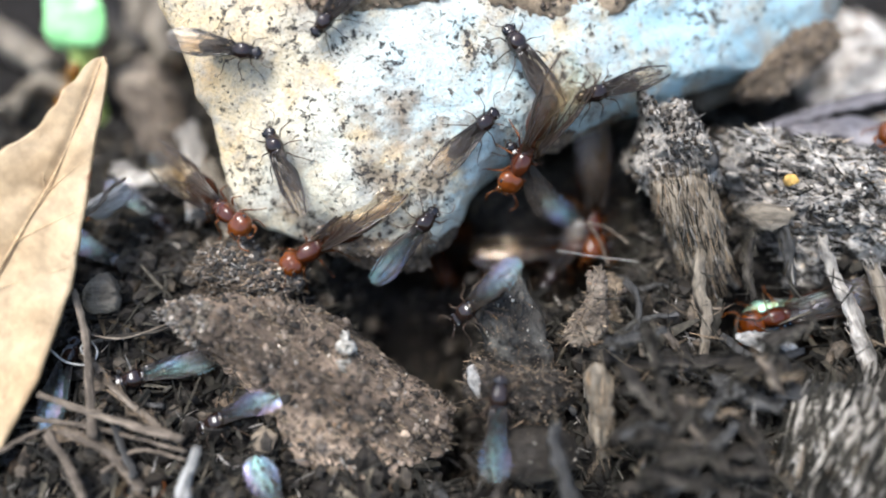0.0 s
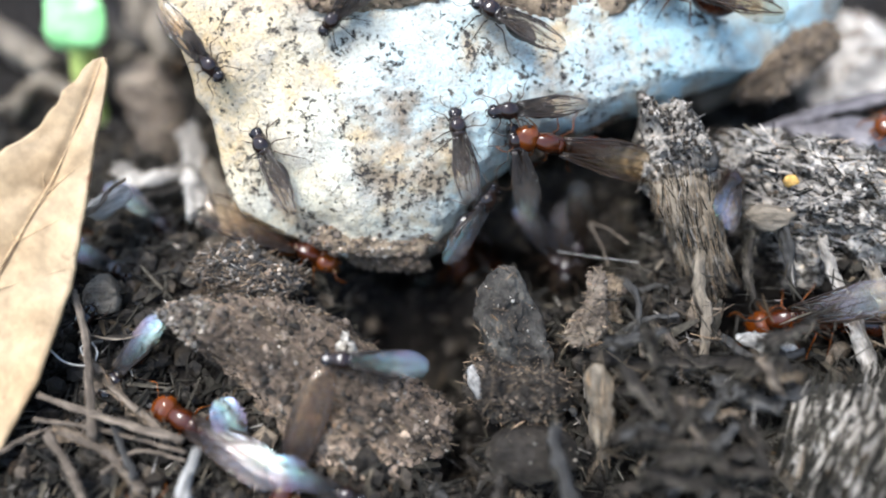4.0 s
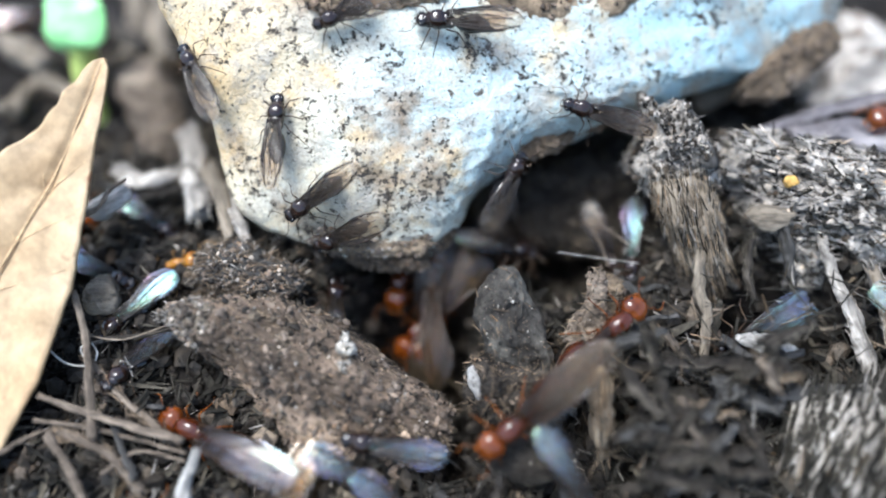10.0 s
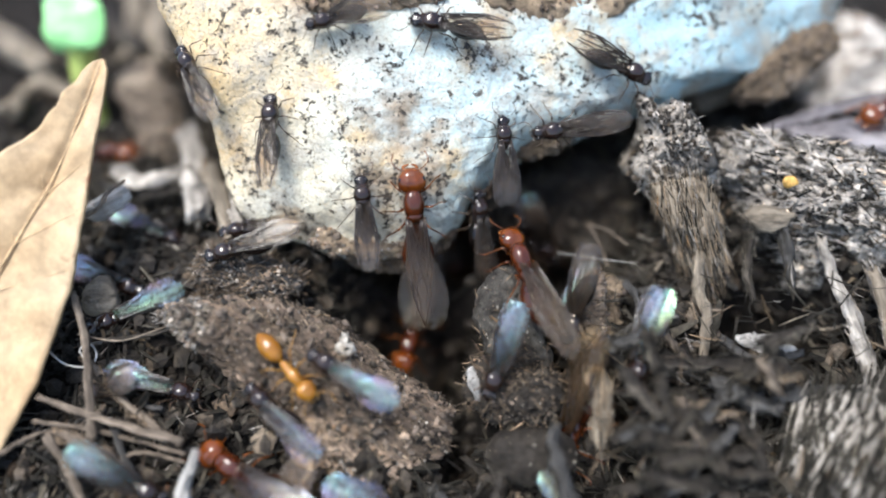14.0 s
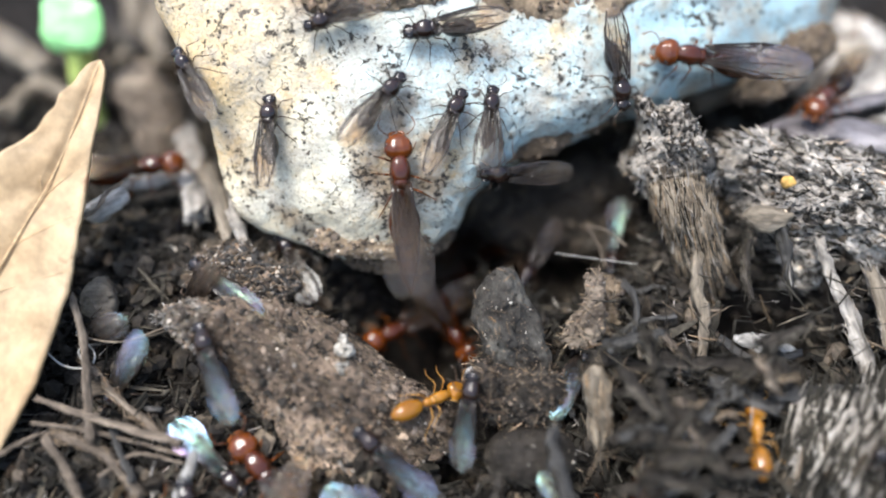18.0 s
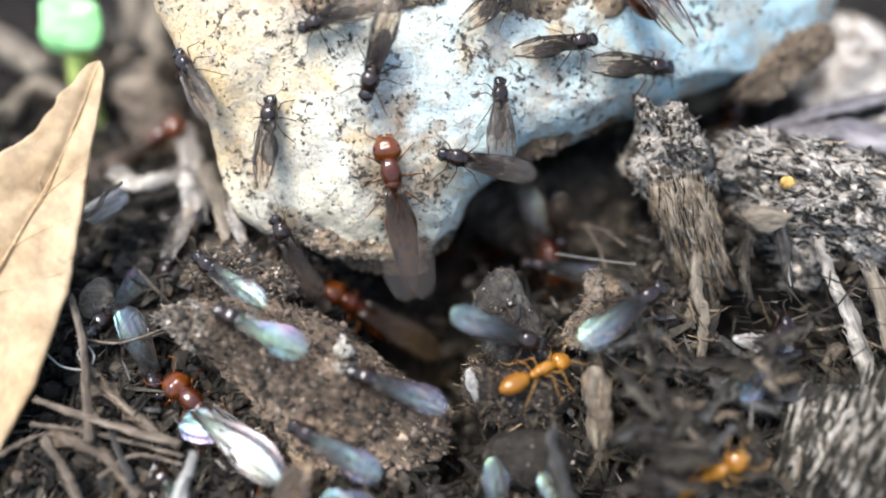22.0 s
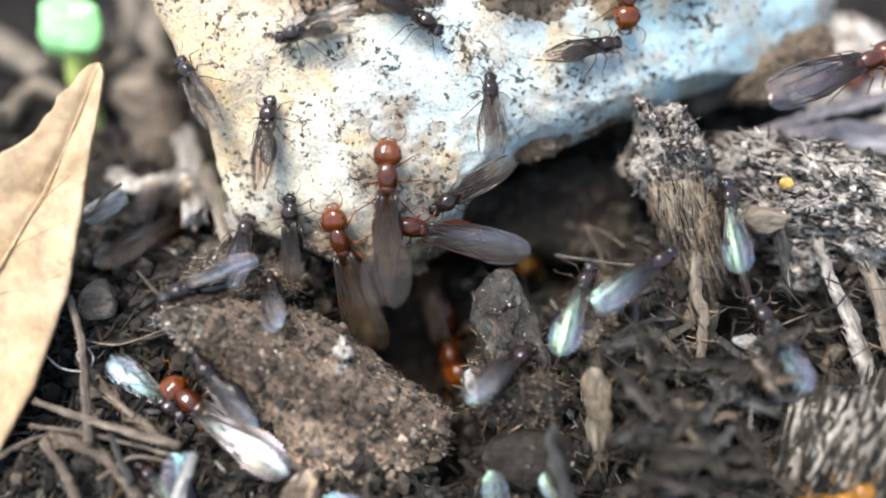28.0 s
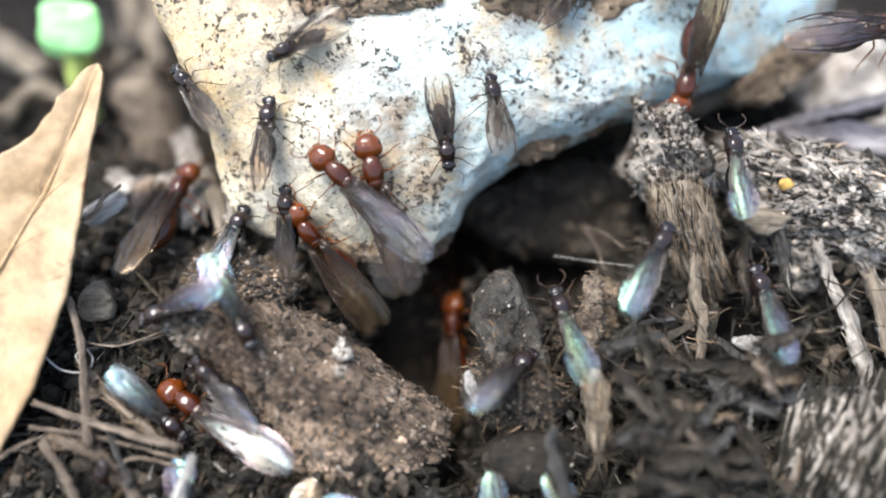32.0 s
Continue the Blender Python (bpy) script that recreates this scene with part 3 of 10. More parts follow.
chip = chunk("wood_chip", at(-6.5, -9.3, -1.6, 36.8, 21.8, -20.4), [(-8.8, -0.3), (-7.9, 1.2), (-5.6, 2.2), (-3.2, 3.3), (-0.7, 3.6), (2.1, 3.3), (4.9, 3.2), (6.5, 2.3), (7.0, 0.4), (6.0, -2.3), (4.2, -3.2), (1.7, -3.2), (-0.9, -2.5), (-3.7, -1.7), (-6.8, -0.8)], 2.6, 0.9, CHIP, rough=0.6, grit=0.24, rings=30, seg=130, seed=8, size=2.3, jag=0.07)
tagged(chip, "thick reddish brown rotten wood chip lying on the soil", "wood chip")
grit_on(chip, 800, 0.15, BROWNGRIT, seed=3)
grit_on(chip, 420, 0.18, CRUMB, seed=35)
grit_on(chip, 240, 0.32, BROWNGRIT, seed=135)
grit_on(chip, 110, 0.36, CRUMB, seed=136)
grit_on(chip, 200, 0.12, PALECRUMB, seed=33)
fibres_on(chip, 600, (0.3, 1.3), (0.02, 0.05), BROWNFIBRE, seed=4, up=0.0, loose=0.3)
fibres_on(chip, 200, (0.4, 1.4), (0.02, 0.04), TANFIBRE, seed=34, up=0.1, loose=0.3)
fibres_on(chip, 500, (0.3, 1.3), (0.02, 0.05), FIBRE, seed=36, up=0.0, loose=0.5)
knob = chunk("crumbly_wood_end", at(-13.1, -6.7, 1.3, 45.0, -0.5, -9.5), [(-1.6, 0.1), (-1.0, 0.8), (0.2, 1.2), (1.1, 0.8), (1.6, -0.2), (0.9, -1.2), (-0.2, -1.1)], 1.8, 0.7, TANWOOD, rough=0.4, grit=0.25, rings=12, seed=5, size=1.2)
tagged(knob, "pale crumbly splintered end of a rotten wood chip", "wood chip")
fibres_on(knob, 130, (0.3, 0.9), (0.03, 0.09), TORN, seed=6, up=-0.2, loose=0.4)
grit_on(knob, 90, 0.22, PALECRUMB, seed=7, up=-0.2)
grit_on(knob, 180, 0.24, BROWNGRIT, seed=97, up=-0.2)
grit_on(knob, 120, 0.2, CRUMB, seed=57, up=-0.2)
clod = chunk("soil_clod", at(-11.1, -2.7, 0.9, 45.0, 0.6, -8.6), [(-2.9, -0.7), (-2.4, 0.8), (-0.5, 1.8), (1.0, 1.1), (3.2, 0.2), (3.0, -0.9), (0.5, -1.7), (-1.8, -1.5)], 2.2, 1.1, GREYWOOD, rough=0.35, grit=0.2, seed=9, size=1.6, rings=14)
tagged(clod, "grey brown crumbly clod of soil and fibre", "soil clod")
grit_on(clod, 260, 0.22, CRUMB, seed=8)
grit_on(clod, 300, 0.2, BROWNGRIT, seed=88)
grit_on(clod, 160, 0.16, PALECRUMB, seed=48)
fibres_on(clod, 420, (0.4, 1.6), (0.03, 0.08), BROWNFIBRE, seed=9, loose=0.6)
fibres_on(clod, 120, (0.4, 1.4), (0.02, 0.06), TORN, seed=49, loose=0.6)
slab = chunk("stone_sliver", at(3.8, -6.3, -0.3, 4.8, 51.8, -71.9), [(-1.9, -1.5), (-3.1, -0.7), (-3.5, 0.3), (-2.4, 1.0), (-0.4, 1.5), (1.9, 2.0), (2.7, 0.6), (2.0, -1.0), (0.1, -1.6)], 2.4, 0.7, SLATE, rough=0.4, grit=0.16, seed=11, size=1.8, rings=18, jag=0.06)
tagged(slab, "dark grey stone sliver standing at the nest hole", "stone sliver")
grit_on(slab, 40, 0.08, CRUMB, seed=10)
grit_on(slab, 300, 0.07, BROWNGRIT, seed=11, up=0.5)
grit_on(slab, 9, 0.2, NODULE, seed=13)
fibres_on(slab, 60, (0.3, 1.0), (0.03, 0.07), BROWNFIBRE, seed=12, loose=0.8)
mound = chunk("soil_mound", at(4.0, -9.0, -2.1, 44.8, 4.8, -0.8), [(-2.9, 0.9), (-1.9, 1.7), (0.2, 1.5), (2.3, 1.3), (2.6, -0.4), (1.3, -1.5), (-0.8, -1.5), (-2.3, -0.7)], 2.6, 1.3, DARKBARK, rough=0.45, grit=0.25, seed=12, size=1.5, rings=14)
tagged(mound, "dark crumbly mound of soil beside the nest hole", "soil clod")
grit_on(mound, 420, 0.17, CRUMB, seed=12)
grit_on(mound, 170, 0.13, BROWNGRIT, seed=52)
grit_on(mound, 30, 0.1, PALECRUMB, seed=53)
fibres_on(mound, 220, (0.4, 1.3), (0.03, 0.07), BROWNFIBRE, seed=13, loose=0.9)
cobble = chunk("dark_pebble", at(4.5, -11.9, -3.2, 50.0, -0.4, 4.4), [(-2.2, 0.0), (-1.7, 1.0), (0.1, 1.4), (1.8, 1.0), (2.3, -0.2), (1.4, -1.3), (-0.6, -1.5), (-1.9, -1.0)], 2.0, 1.0, DARKBARK, rough=0.2, grit=0.08, seed=13, size=2.0)
tagged(cobble, "dark grey rounded pebble half sunk in soil", "pebble")
grit_on(cobble, 160, 0.09, CRUMB, seed=14)
grit_on(cobble, 14, 0.1, PALECRUMB, seed=15)
fibres_on(cobble, 60, (0.3, 1.2), (0.02, 0.06), FIBRE, seed=15, loose=0.8)
pebble = chunk("tan_pebble", at(-18.8, -4.2, 0.4, 45.0, -0.0, 0.0), [(-0.9, 0.0), (-0.5, 0.8), (0.4, 1.1), (0.9, 0.3), (0.8, -0.8), (-0.1, -1.0), (-0.8, -0.7)], 1.2, 0.6, TANWOOD, rough=0.15, seed=14, size=1.2)
tagged(pebble, "small tan pebble beside the dead leaf", "pebble")
nodule0 = chunk("white_nodule", at(-4.9, -7.9, 0.8, 50.0, -0.0, 20.0), [(-0.35, -0.1), (-0.1, 0.5), (0.2, 0.35), (0.3, -0.1), (0.1, -0.6), (-0.2, -0.4)], 0.5, 0.3, NODULE, rough=0.3, grit=0.15, rings=6, seg=22, seed=15, size=0.5)
tagged(nodule0, "small whitish mineral grain on the wood chip", "pebble")
nodule3 = chunk("white_nodule", at(-5.1, -8.8, 0.1, 50.0, -0.0, 0.0), [(-0.3, -0.0), (-0.1, 0.3), (0.2, 0.3), (0.3, -0.0), (0.2, -0.3), (-0.1, -0.3)], 0.5, 0.3, NODULE, rough=0.3, grit=0.15, rings=6, seg=22, seed=18, size=0.5)
tagged(nodule3, "small whitish mineral grain on the wood chip", "pebble")
bank = chunk("soil_bank", at(8.2, 5.4, -1.4, 47.8, 4.7, 5.8), [(-6.2, 0.7), (-4.0, 1.8), (-1.1, 2.7), (1.9, 3.2), (4.9, 2.7), (5.9, 0.4), (4.9, -2.6), (1.9, -3.3), (-1.9, -2.7), (-4.8, -1.8)], 3.0, 1.2, DARKBARK, rough=0.6, grit=0.3, rings=16, seg=70, seed=77, size=1.8, jag=0.08)
tagged(bank, "dark brown crumbly bank of soil under the stone", "soil clod")
grit_on(bank, 600, 0.35, CRUMB, seed=78, up=-0.2)
fibres_on(bank, 80, (0.5, 2.0), (0.04, 0.1), TANFIBRE, seed=79, loose=0.9)
stump = tagged(new("splintered_twig"), "upright splintered grey twig with a crumbly soil cap", "twig")
stump_wood = chunk("wood_core", at(14.0, -1.8, 2.2, 41.4, 62.9, -45.3), [(-3.3, -1.3), (-3.4, -0.1), (-2.5, 1.4), (-0.8, 1.6), (1.2, 1.5), (3.0, 0.8), (4.3, 0.1), (3.1, -0.6), (1.0, -1.0), (-1.3, -1.3)], 2.6, 1.0, TANWOOD, rough=0.4, grit=0.18, rings=18, seg=80, seed=17, size=1.8, parent=stump, label="pale fibrous wood")
fibres_on(stump_wood, 420, (0.8, 2.6), (0.02, 0.06), TANFIBRE, seed=17, up=-0.2, loose=0.1)
fibres_on(stump_wood, 300, (0.6, 2.4), (0.02, 0.07), FIBRE, seed=27, up=-0.2, loose=0.12)
fibres_on(stump_wood, 120, (0.6, 2.0), (0.02, 0.05), TORN, seed=28, up=-0.2, loose=0.2)
stump_cap = chunk("soil_cap", at(13.2, 1.8, 5.3, 20.1, 64.3, -67.9), [(-3.5, -1.5), (-3.0, -0.9), (-1.9, -0.5), (-2.9, 0.3), (-1.9, 1.1), (-0.2, 1.7), (0.9, 2.5), (2.3, 2.0), (2.2, 0.0), (1.9, -1.4), (0.6, -2.6), (-0.9, -1.9)], 3.0, 0.9, GREYBARK, rough=0.6, grit=0.28, rings=20, seg=90, seed=18, size=1.2, jag=0.12, parent=stump, label="dark crumbly soil cap")
grit_on(stump_cap, 700, 0.26, CRUMB, seed=18, up=-0.2)
grit_on(stump_cap, 500, 0.17, PALECRUMB, seed=58, up=-0.2)
fibres_on(stump_cap, 600, (0.3, 1.1), (0.03, 0.08), TORN, seed=19, up=-0.2, loose=0.7)
stick("splinter_point", [(11.6, 4.3, 7.6), (11.8, 3.2, 6.8), (12.3, 1.6, 5.6)], 0.11, 0.47, PALEWOOD, "", "", wob=0.6, parent=stump, seed=41)
stick("splinter_point", [(13.6, 4.1, 7.4), (14.1, 3.0, 6.5), (14.4, 1.4, 5.4)], 0.16, 0.57, GREYWOOD, "", "", wob=0.6, parent=stump, seed=42)
# the thin foot of the splintered twig and the bark beside it
stick("twig_foot", [(14, -2.4, 2.6), (13.9, -4.0, 1.3), (14.1, -5.8, 0.1), (13.8, -7.7, -1.4)], 0.34, 0.2, TANWOOD, "grey stem below the splintered twig", "twig", wob=0.7, parent=stump)
bark = chunk("bark_lump", at(20.7, 0.7, 3.3, 51.0, 11.8, -15.4), [(-5.7, 0.8), (-4.4, 2.4), (-2.1, 2.8), (0.7, 3.3), (3.8, 3.0), (6.2, 1.8), (6.7, -1.1), (4.4, -2.0), (2.1, -2.0), (1.7, -4.7), (0.1, -4.1), (-2.6, -2.4), (-4.1, -0.7)], 4.0, 1.5, GREYBARK, rough=0.95, grit=0.3, rings=26, seg=120, seed=19, size=1.5, jag=0.1)
tagged(bark, "weathered grey bark lump with white grit that doubles as painted glints", "bark")
grit_on(bark, 900, 0.26, CRUMB, seed=20, up=-0.1)
# pale grit, whose white also stands in for bright glints on the bark
grit_on(bark, 1300, 0.22, PALECRUMB, seed=60, up=-0.1)
fibres_on(bark, 1100, (0.5, 2.2), (0.03, 0.09), TORN, seed=21, up=-0.2, loose=0.25)
fibres_on(bark, 900, (0.5, 1.8), (0.03, 0.1), FIBRE, seed=61, up=-0.2, loose=0.4)
seed = chunk("yellow_grain", at(18.9, -0.2, 5.2, 50.0, -0.0, 0.0), [(-0.4, -0.0), (-0.2, 0.25), (0.2, 0.3), (0.4, -0.0), (0.1, -0.25), (-0.2, -0.3)], 0.5, 0.25, GRAIN, rough=0.16, grit=0.06, rings=6, seg=20)
tagged(seed, "small yellowish grain stuck on bark", "grain")
flake = chunk("bark_flake", at(17.7, -1.4, 3.6, 54.9, 2.9, -2.1), [(-1.2, 0.2), (-0.4, 0.7), (1.4, 0.5), (1.1, -0.3), (-0.2, -0.7)], 0.4, 0.3, TANWOOD, rough=0.12, rings=8, seg=36)
tagged(flake, "thin tan bark flake on the bark lump", "flake")
wedge = chunk("fibrous_wood", at(20.0, -12.2, -2.3, 11.7, -46.9, 62.2), [(0.6, 3.0), (2.2, 2.1), (3.3, 0.0), (3.4, -2.6), (0.3, -5.3), (-3.3, -3.9), (-3.9, 0.0), (-2.3, 2.0)], 3.4, 1.2, GREYBARK, rough=0.4, grit=0.14, rings=20, seg=90, seed=22, size=2.0)
tagged(wedge, "grey fibrous block of old wood, torn along the grain", "wood chunk")
fibres_on(wedge, 700, (0.8, 3.0), (0.05, 0.14), FIBRE, seed=22, up=-0.2, loose=0.14)
fibres_on(wedge, 40, (0.8, 3.0), (0.04, 0.1), TORN, seed=23, up=-0.2, loose=0.14)
palelump = chunk("pale_wood_lump", at(29.4, 15.6, 2.4, 49.7, -6.0, -10.0), [(-4.2, -3.1), (-3.6, 0.4), (-1.6, 4.1), (0.4, 4.6), (3.0, 2.4), (4.2, -2.4), (1.6, -4.1), (-2.2, -4.0)], 4.5, 1.6, PALEROCK, rough=0.8, grit=0.2, seed=23, size=2.0, jag=0.12)
tagged(palelump, "pale tan weathered lump of old wood behind the twig", "wood chunk")
fibres_on(palelump, 200, (0.8, 2.4), (0.05, 0.12), TORN, seed=29, up=-0.2, loose=0.3)
grit_on(palelump, 120, 0.4, BROWNGRIT, seed=29)
palefar = chunk("brown_clod", at(-20.5, 12.2, 1.7, 45.0, -0.0, 0.0), [(-2.2, 1.8), (-0.4, 3.5), (1.5, 2.6), (2.7, -1.0), (2.3, -4.1), (0.4, -3.7), (-1.1, -0.8)], 3.0, 1.4, STRAW, rough=0.5, grit=0.15, seed=24, rings=14)
tagged(palefar, "dull brown crumbly clod lying behind the dead leaf", "soil clod")
grit_on(palefar, 300, 0.2, BROWNGRIT, seed=24)
strip = chunk("tan_flake", at(8.0, -10.5, -1.7, 7.7, 61.7, -71.3), [(-2.3, -0.5), (-2.3, 0.5), (-0.3, 0.7), (2.2, 0.3), (2.4, -0.4), (0.1, -0.5)], 0.7, 0.3, TANWOOD, rough=0.2, rings=10, seed=25, size=1.2)
tagged(strip, "tan woody flake standing in soil", "flake")
fibres_on(strip, 60, (0.5, 1.8), (0.03, 0.08), TANFIBRE, seed=25, loose=0.15)
curlflake = chunk("bark_curl", at(7.5, -5.9, 0.4, 49.4, -9.0, -2.3), [(-1.2, -1.0), (-0.7, -0.1), (0.2, 0.9), (0.5, 2.3), (1.1, 2.7), (1.3, 1.0), (0.7, -1.2), (-0.3, -1.6)], 0.8, 0.5, STRAW, rough=0.25, grit=0.15, rings=10, seed=26, size=0.9, jag=0.15)
tagged(curlflake, "curled tan bark flake by the hole", "flake")
grit_on(curlflake, 160, 0.16, BROWNGRIT, seed=66, up=-0.5)
fibres_on(curlflake, 60, (0.3, 1.0), (0.02, 0.06), TANFIBRE, seed=67, loose=0.5)
tanclod = chunk("soil_clod", at(9.3, -3.7, -0.7, 52, 0, -6), [(-0.7, -1.6), (-0.9, -0.4), (-0.5, 0.8), (-0.2, 1.4), (0.5, 1.3), (0.8, 0.2), (0.6, -0.8), (0.8, -1.7)], 2.6, 0.7, TANFIBRE, rough=0.4, grit=0.25, rings=12, seed=71, size=1.0, jag=0.15)
tagged(tanclod, "tan crumbly clod of earth beside the nest hole", "soil clod")
grit_on(tanclod, 260, 0.17, BROWNGRIT, seed=72, up=-0.5)
grit_on(tanclod, 60, 0.15, CRUMB, seed=73, up=-0.5)
whiteflake = chunk("white_flake", at(16.5, -7.1, 0.2, 44.9, 4.0, -4.0), [(-1.2, -0.1), (-0.5, 0.4), (0.8, 0.2), (2.2, -0.4), (1.7, -0.8), (-0.1, -0.5)], 0.3, 0.25, PALEWOOD, rough=0.35, grit=0.12, rings=8, seg=36, jag=0.15, seed=27, size=1.0)
tagged(whiteflake, "small whitish papery flake in dark soil", "flake")
paleb = chunk("pale_splinter", at(1.7, -9.0, -1.1, 23.8, 45.4, -58.2), [(-0.9, -0.2), (-0.9, 0.2), (-0.1, 0.3), (0.5, 0.5), (0.9, -0.1), (0.4, -0.3)], 0.5, 0.3, PALEWOOD, rough=0.2, rings=8, seg=30, seed=28, size=0.8)
tagged(paleb, "pale broken splinter by the nest hole", "splinter")
greywedge = chunk("pale_wood_scrap", at(-18.9, 0.2, 3.4, 46.2, -21.8, 19.6), [(-1.3, 0.3), (0.1, 0.5), (1.4, 0.3), (1.2, -0.4), (0.0, -0.6), (-1.1, -0.6)], 0.7, 0.3, PALEWOOD, rough=0.2, rings=8, seg=36, seed=29, size=1.0)
tagged(greywedge, "small pale scrap of wood beside the leaf", "wood chip")
stick("dry_straw", [(-20.3, -9.9, -0.8), (-17.1, -10.8, -1.4), (-12.9, -11.8, -1.9)], 0.14, 0.17, STRAW, "dry straw-coloured stem lying on the soil", "stem", seed=2)
fibres_on(stick("dry_straw", [(-18.4, -7.8, -0.7), (-16.6, -9.4, -1.5), (-13.8, -11.4, -2.3)], 0.17, 0.22, STRAW, "dry straw-coloured stem lying on the soil", "stem", seed=3), 133, (0.4, 1.6), (0.03, 0.08), BROWNFIBRE, loose=0.3, seed=108)
stick("thin_twig", [(-19.2, -5.6, 2.1), (-18.4, -7.6, 0.4), (-17.5, -11.6, -1.9)], 0.17, 0.22, STRAW, "thin upright brown stem beside the leaf", "stem", seed=4, wob=0.3)
stick("dry_straw", [(-19.7, -11.5, -1.9), (-18.3, -13.0, -2.5), (-17.1, -14.7, -3.2)], 0.18, 0.17, STRAW, "dry straw-coloured stem lying on the soil", "stem", seed=5)
fibres_on(stick("dry_straw", [(-19.2, -11.2, -2.1), (-16.8, -12.0, -2.6), (-14.7, -13.8, -3.3)], 0.22, 0.20, STRAW, "dry straw-coloured stem lying on the soil", "stem", seed=6), 119, (0.4, 1.6), (0.03, 0.08), BROWNFIBRE, loose=0.3, seed=111)
stick("dry_straw", [(-22.5, -12.5, -2.6), (-20.6, -11.3, -2.2), (-19.0, -11.0, -2.2)], 0.17, 0.12, STRAW, "dry straw-coloured stem lying on the soil", "stem", seed=7)
stick("pale_splinter", [(-11.9, -12.6, -1.5), (-12.3, -13.2, -2.4), (-12.7, -14.2, -3.3)], 0.16, 0.27, PALEWOOD, "pale grey splinter sticking out of soil", "splinter", seed=8)
stick("dry_straw", [(-16.6, -11.0, -2.1), (-15.8, -12.3, -2.6), (-15.2, -13.3, -3.0)], 0.16, 0.16, GREYWOOD, "dry straw-coloured stem lying on the soil", "stem", seed=9)
fibres_on(stick("grey_twig", [(-17.2, 9.9, 1.4), (-15.9, 6.5, 1.4), (-14.4, 1.5, 1.8)], 0.64, 0.75, GREYBARK, "grey twig lying behind the leaf", "twig", seed=10), 195, (0.4, 1.6), (0.03, 0.08), TORN, loose=0.15, seed=115)
fibres_on(stick("dark_splinter", [(-18.1, 3.0, 1.4), (-16.8, 3.6, 1.4), (-15.2, 4.3, 1.3)], 0.38, 0.24, DARKBARK, "dark wood splinter on the soil", "splinter", seed=11), 69, (0.4, 1.6), (0.03, 0.08), FIBRE, loose=0.15, seed=116)
stick("dark_splinter", [(-17.8, -6.6, -0.3), (-15.8, -6.2, -0.4), (-13.7, -5.7, -0.2)], 0.15, 0.12, DARKBARK, "dark wood splinter on the soil", "splinter", seed=12)
fibres_on(stick("brown_twig", [(-36.3, 23.3, 2.4), (-32.1, 20.3, 2.3), (-28.6, 17.1, 2.2)], 1.29, 1.08, TANWOOD, "pale tan twig lying behind the leaf", "twig", seed=13), 217, (0.4, 1.6), (0.03, 0.08), TORN, loose=0.15, seed=118)
fibres_on(stick("brown_twig", [(-25.8, 30.0, 2.4), (-24.4, 23.3, 2.1), (-23.6, 18.4, 1.9)], 1.13, 0.77, TANWOOD, "tan twig lying behind the leaf", "twig", seed=14), 260, (0.4, 1.6), (0.03, 0.08), BROWNFIBRE, loose=0.15, seed=119)
stick("brown_twig", [(-23.2, 15.8, 3.6), (-23.6, 13.9, 3.6), (-23.9, 11.2, 3.4)], 0.27, 0.19, STRAW, "brown twig in shade behind the leaf", "twig", seed=15)
stick("small_twig", [(-19.6, -2.0, 4.2), (-18.5, -1.6, 4.5), (-18.0, -0.5, 4.9), (-17.4, 0.2, 5.0)], 0.18, 0.09, STRAW, "thin brown twig touching the leaf edge", "twig", seed=16)
fibres_on(stick("brown_twig", [(-29.8, 12.3, 1.9), (-28.9, 15.1, 2.0), (-26.1, 14.0, 1.9)], 0.80, 0.60, TANWOOD, "tan twig lying behind the leaf", "twig", seed=51), 130, (0.4, 1.6), (0.03, 0.08), BROWNFIBRE, loose=0.15, seed=122)
fibres_on(stick("brown_twig", [(-23.3, 30.1, 2.8), (-22.3, 23.5, 2.5), (-20.6, 17.7, 2.3)], 0.90, 0.67, TANWOOD, "tan twig lying behind the leaf", "twig", seed=52), 280, (0.4, 1.6), (0.03, 0.08), BROWNFIBRE, loose=0.15, seed=123)
fibres_on(stick("dark_stick", [(-27.5, 25.3, 2.6), (-24.9, 21.8, 2.4), (-22.3, 19.3, 2.4)], 0.79, 0.66, DARKBARK, "dark twig lying in shade behind the leaf", "stick", seed=53), 175, (0.4, 1.6), (0.03, 0.08), FIBRE, loose=0.15, seed=124)
fibres_on(stick("grey_splinter", [(-20.2, 5.5, 1.7), (-18.4, 4.3, 1.7), (-16.1, 5.6, 1.6)], 0.46, 0.32, GREYBARK, "grey splinter of wood in the litter", "splinter", seed=54), 105, (0.4, 1.6), (0.03, 0.08), TORN, loose=0.15, seed=125)
fibres_on(stick("grey_splinter", [(-13.1, 3.4, 2.0), (-11.8, 0.3, 2.4), (-10.9, -1.5, 1.9)], 0.36, 0.29, GREYBARK, "grey splinter of wood in the litter", "splinter", seed=55), 120, (0.4, 1.6), (0.03, 0.08), TORN, loose=0.15, seed=126)
fibres_on(stick("grey_splinter", [(-14.5, 5.0, 2.1), (-12.9, 1.8, 2.5), (-11.9, -1.4, 2.2)], 0.40, 0.23, TANWOOD, "grey splinter of wood in the litter", "splinter", seed=56), 153, (0.4, 1.6), (0.03, 0.08), BROWNFIBRE, loose=0.15, seed=127)
stick("dry_straw", [(-19.1, -6.7, 0.3), (-16.7, -6.9, -0.0), (-13.7, -5.6, 0.3)], 0.06, 0.05, STRAW, "dry straw-coloured stem lying on the soil", "stem", seed=57, wob=0.3)
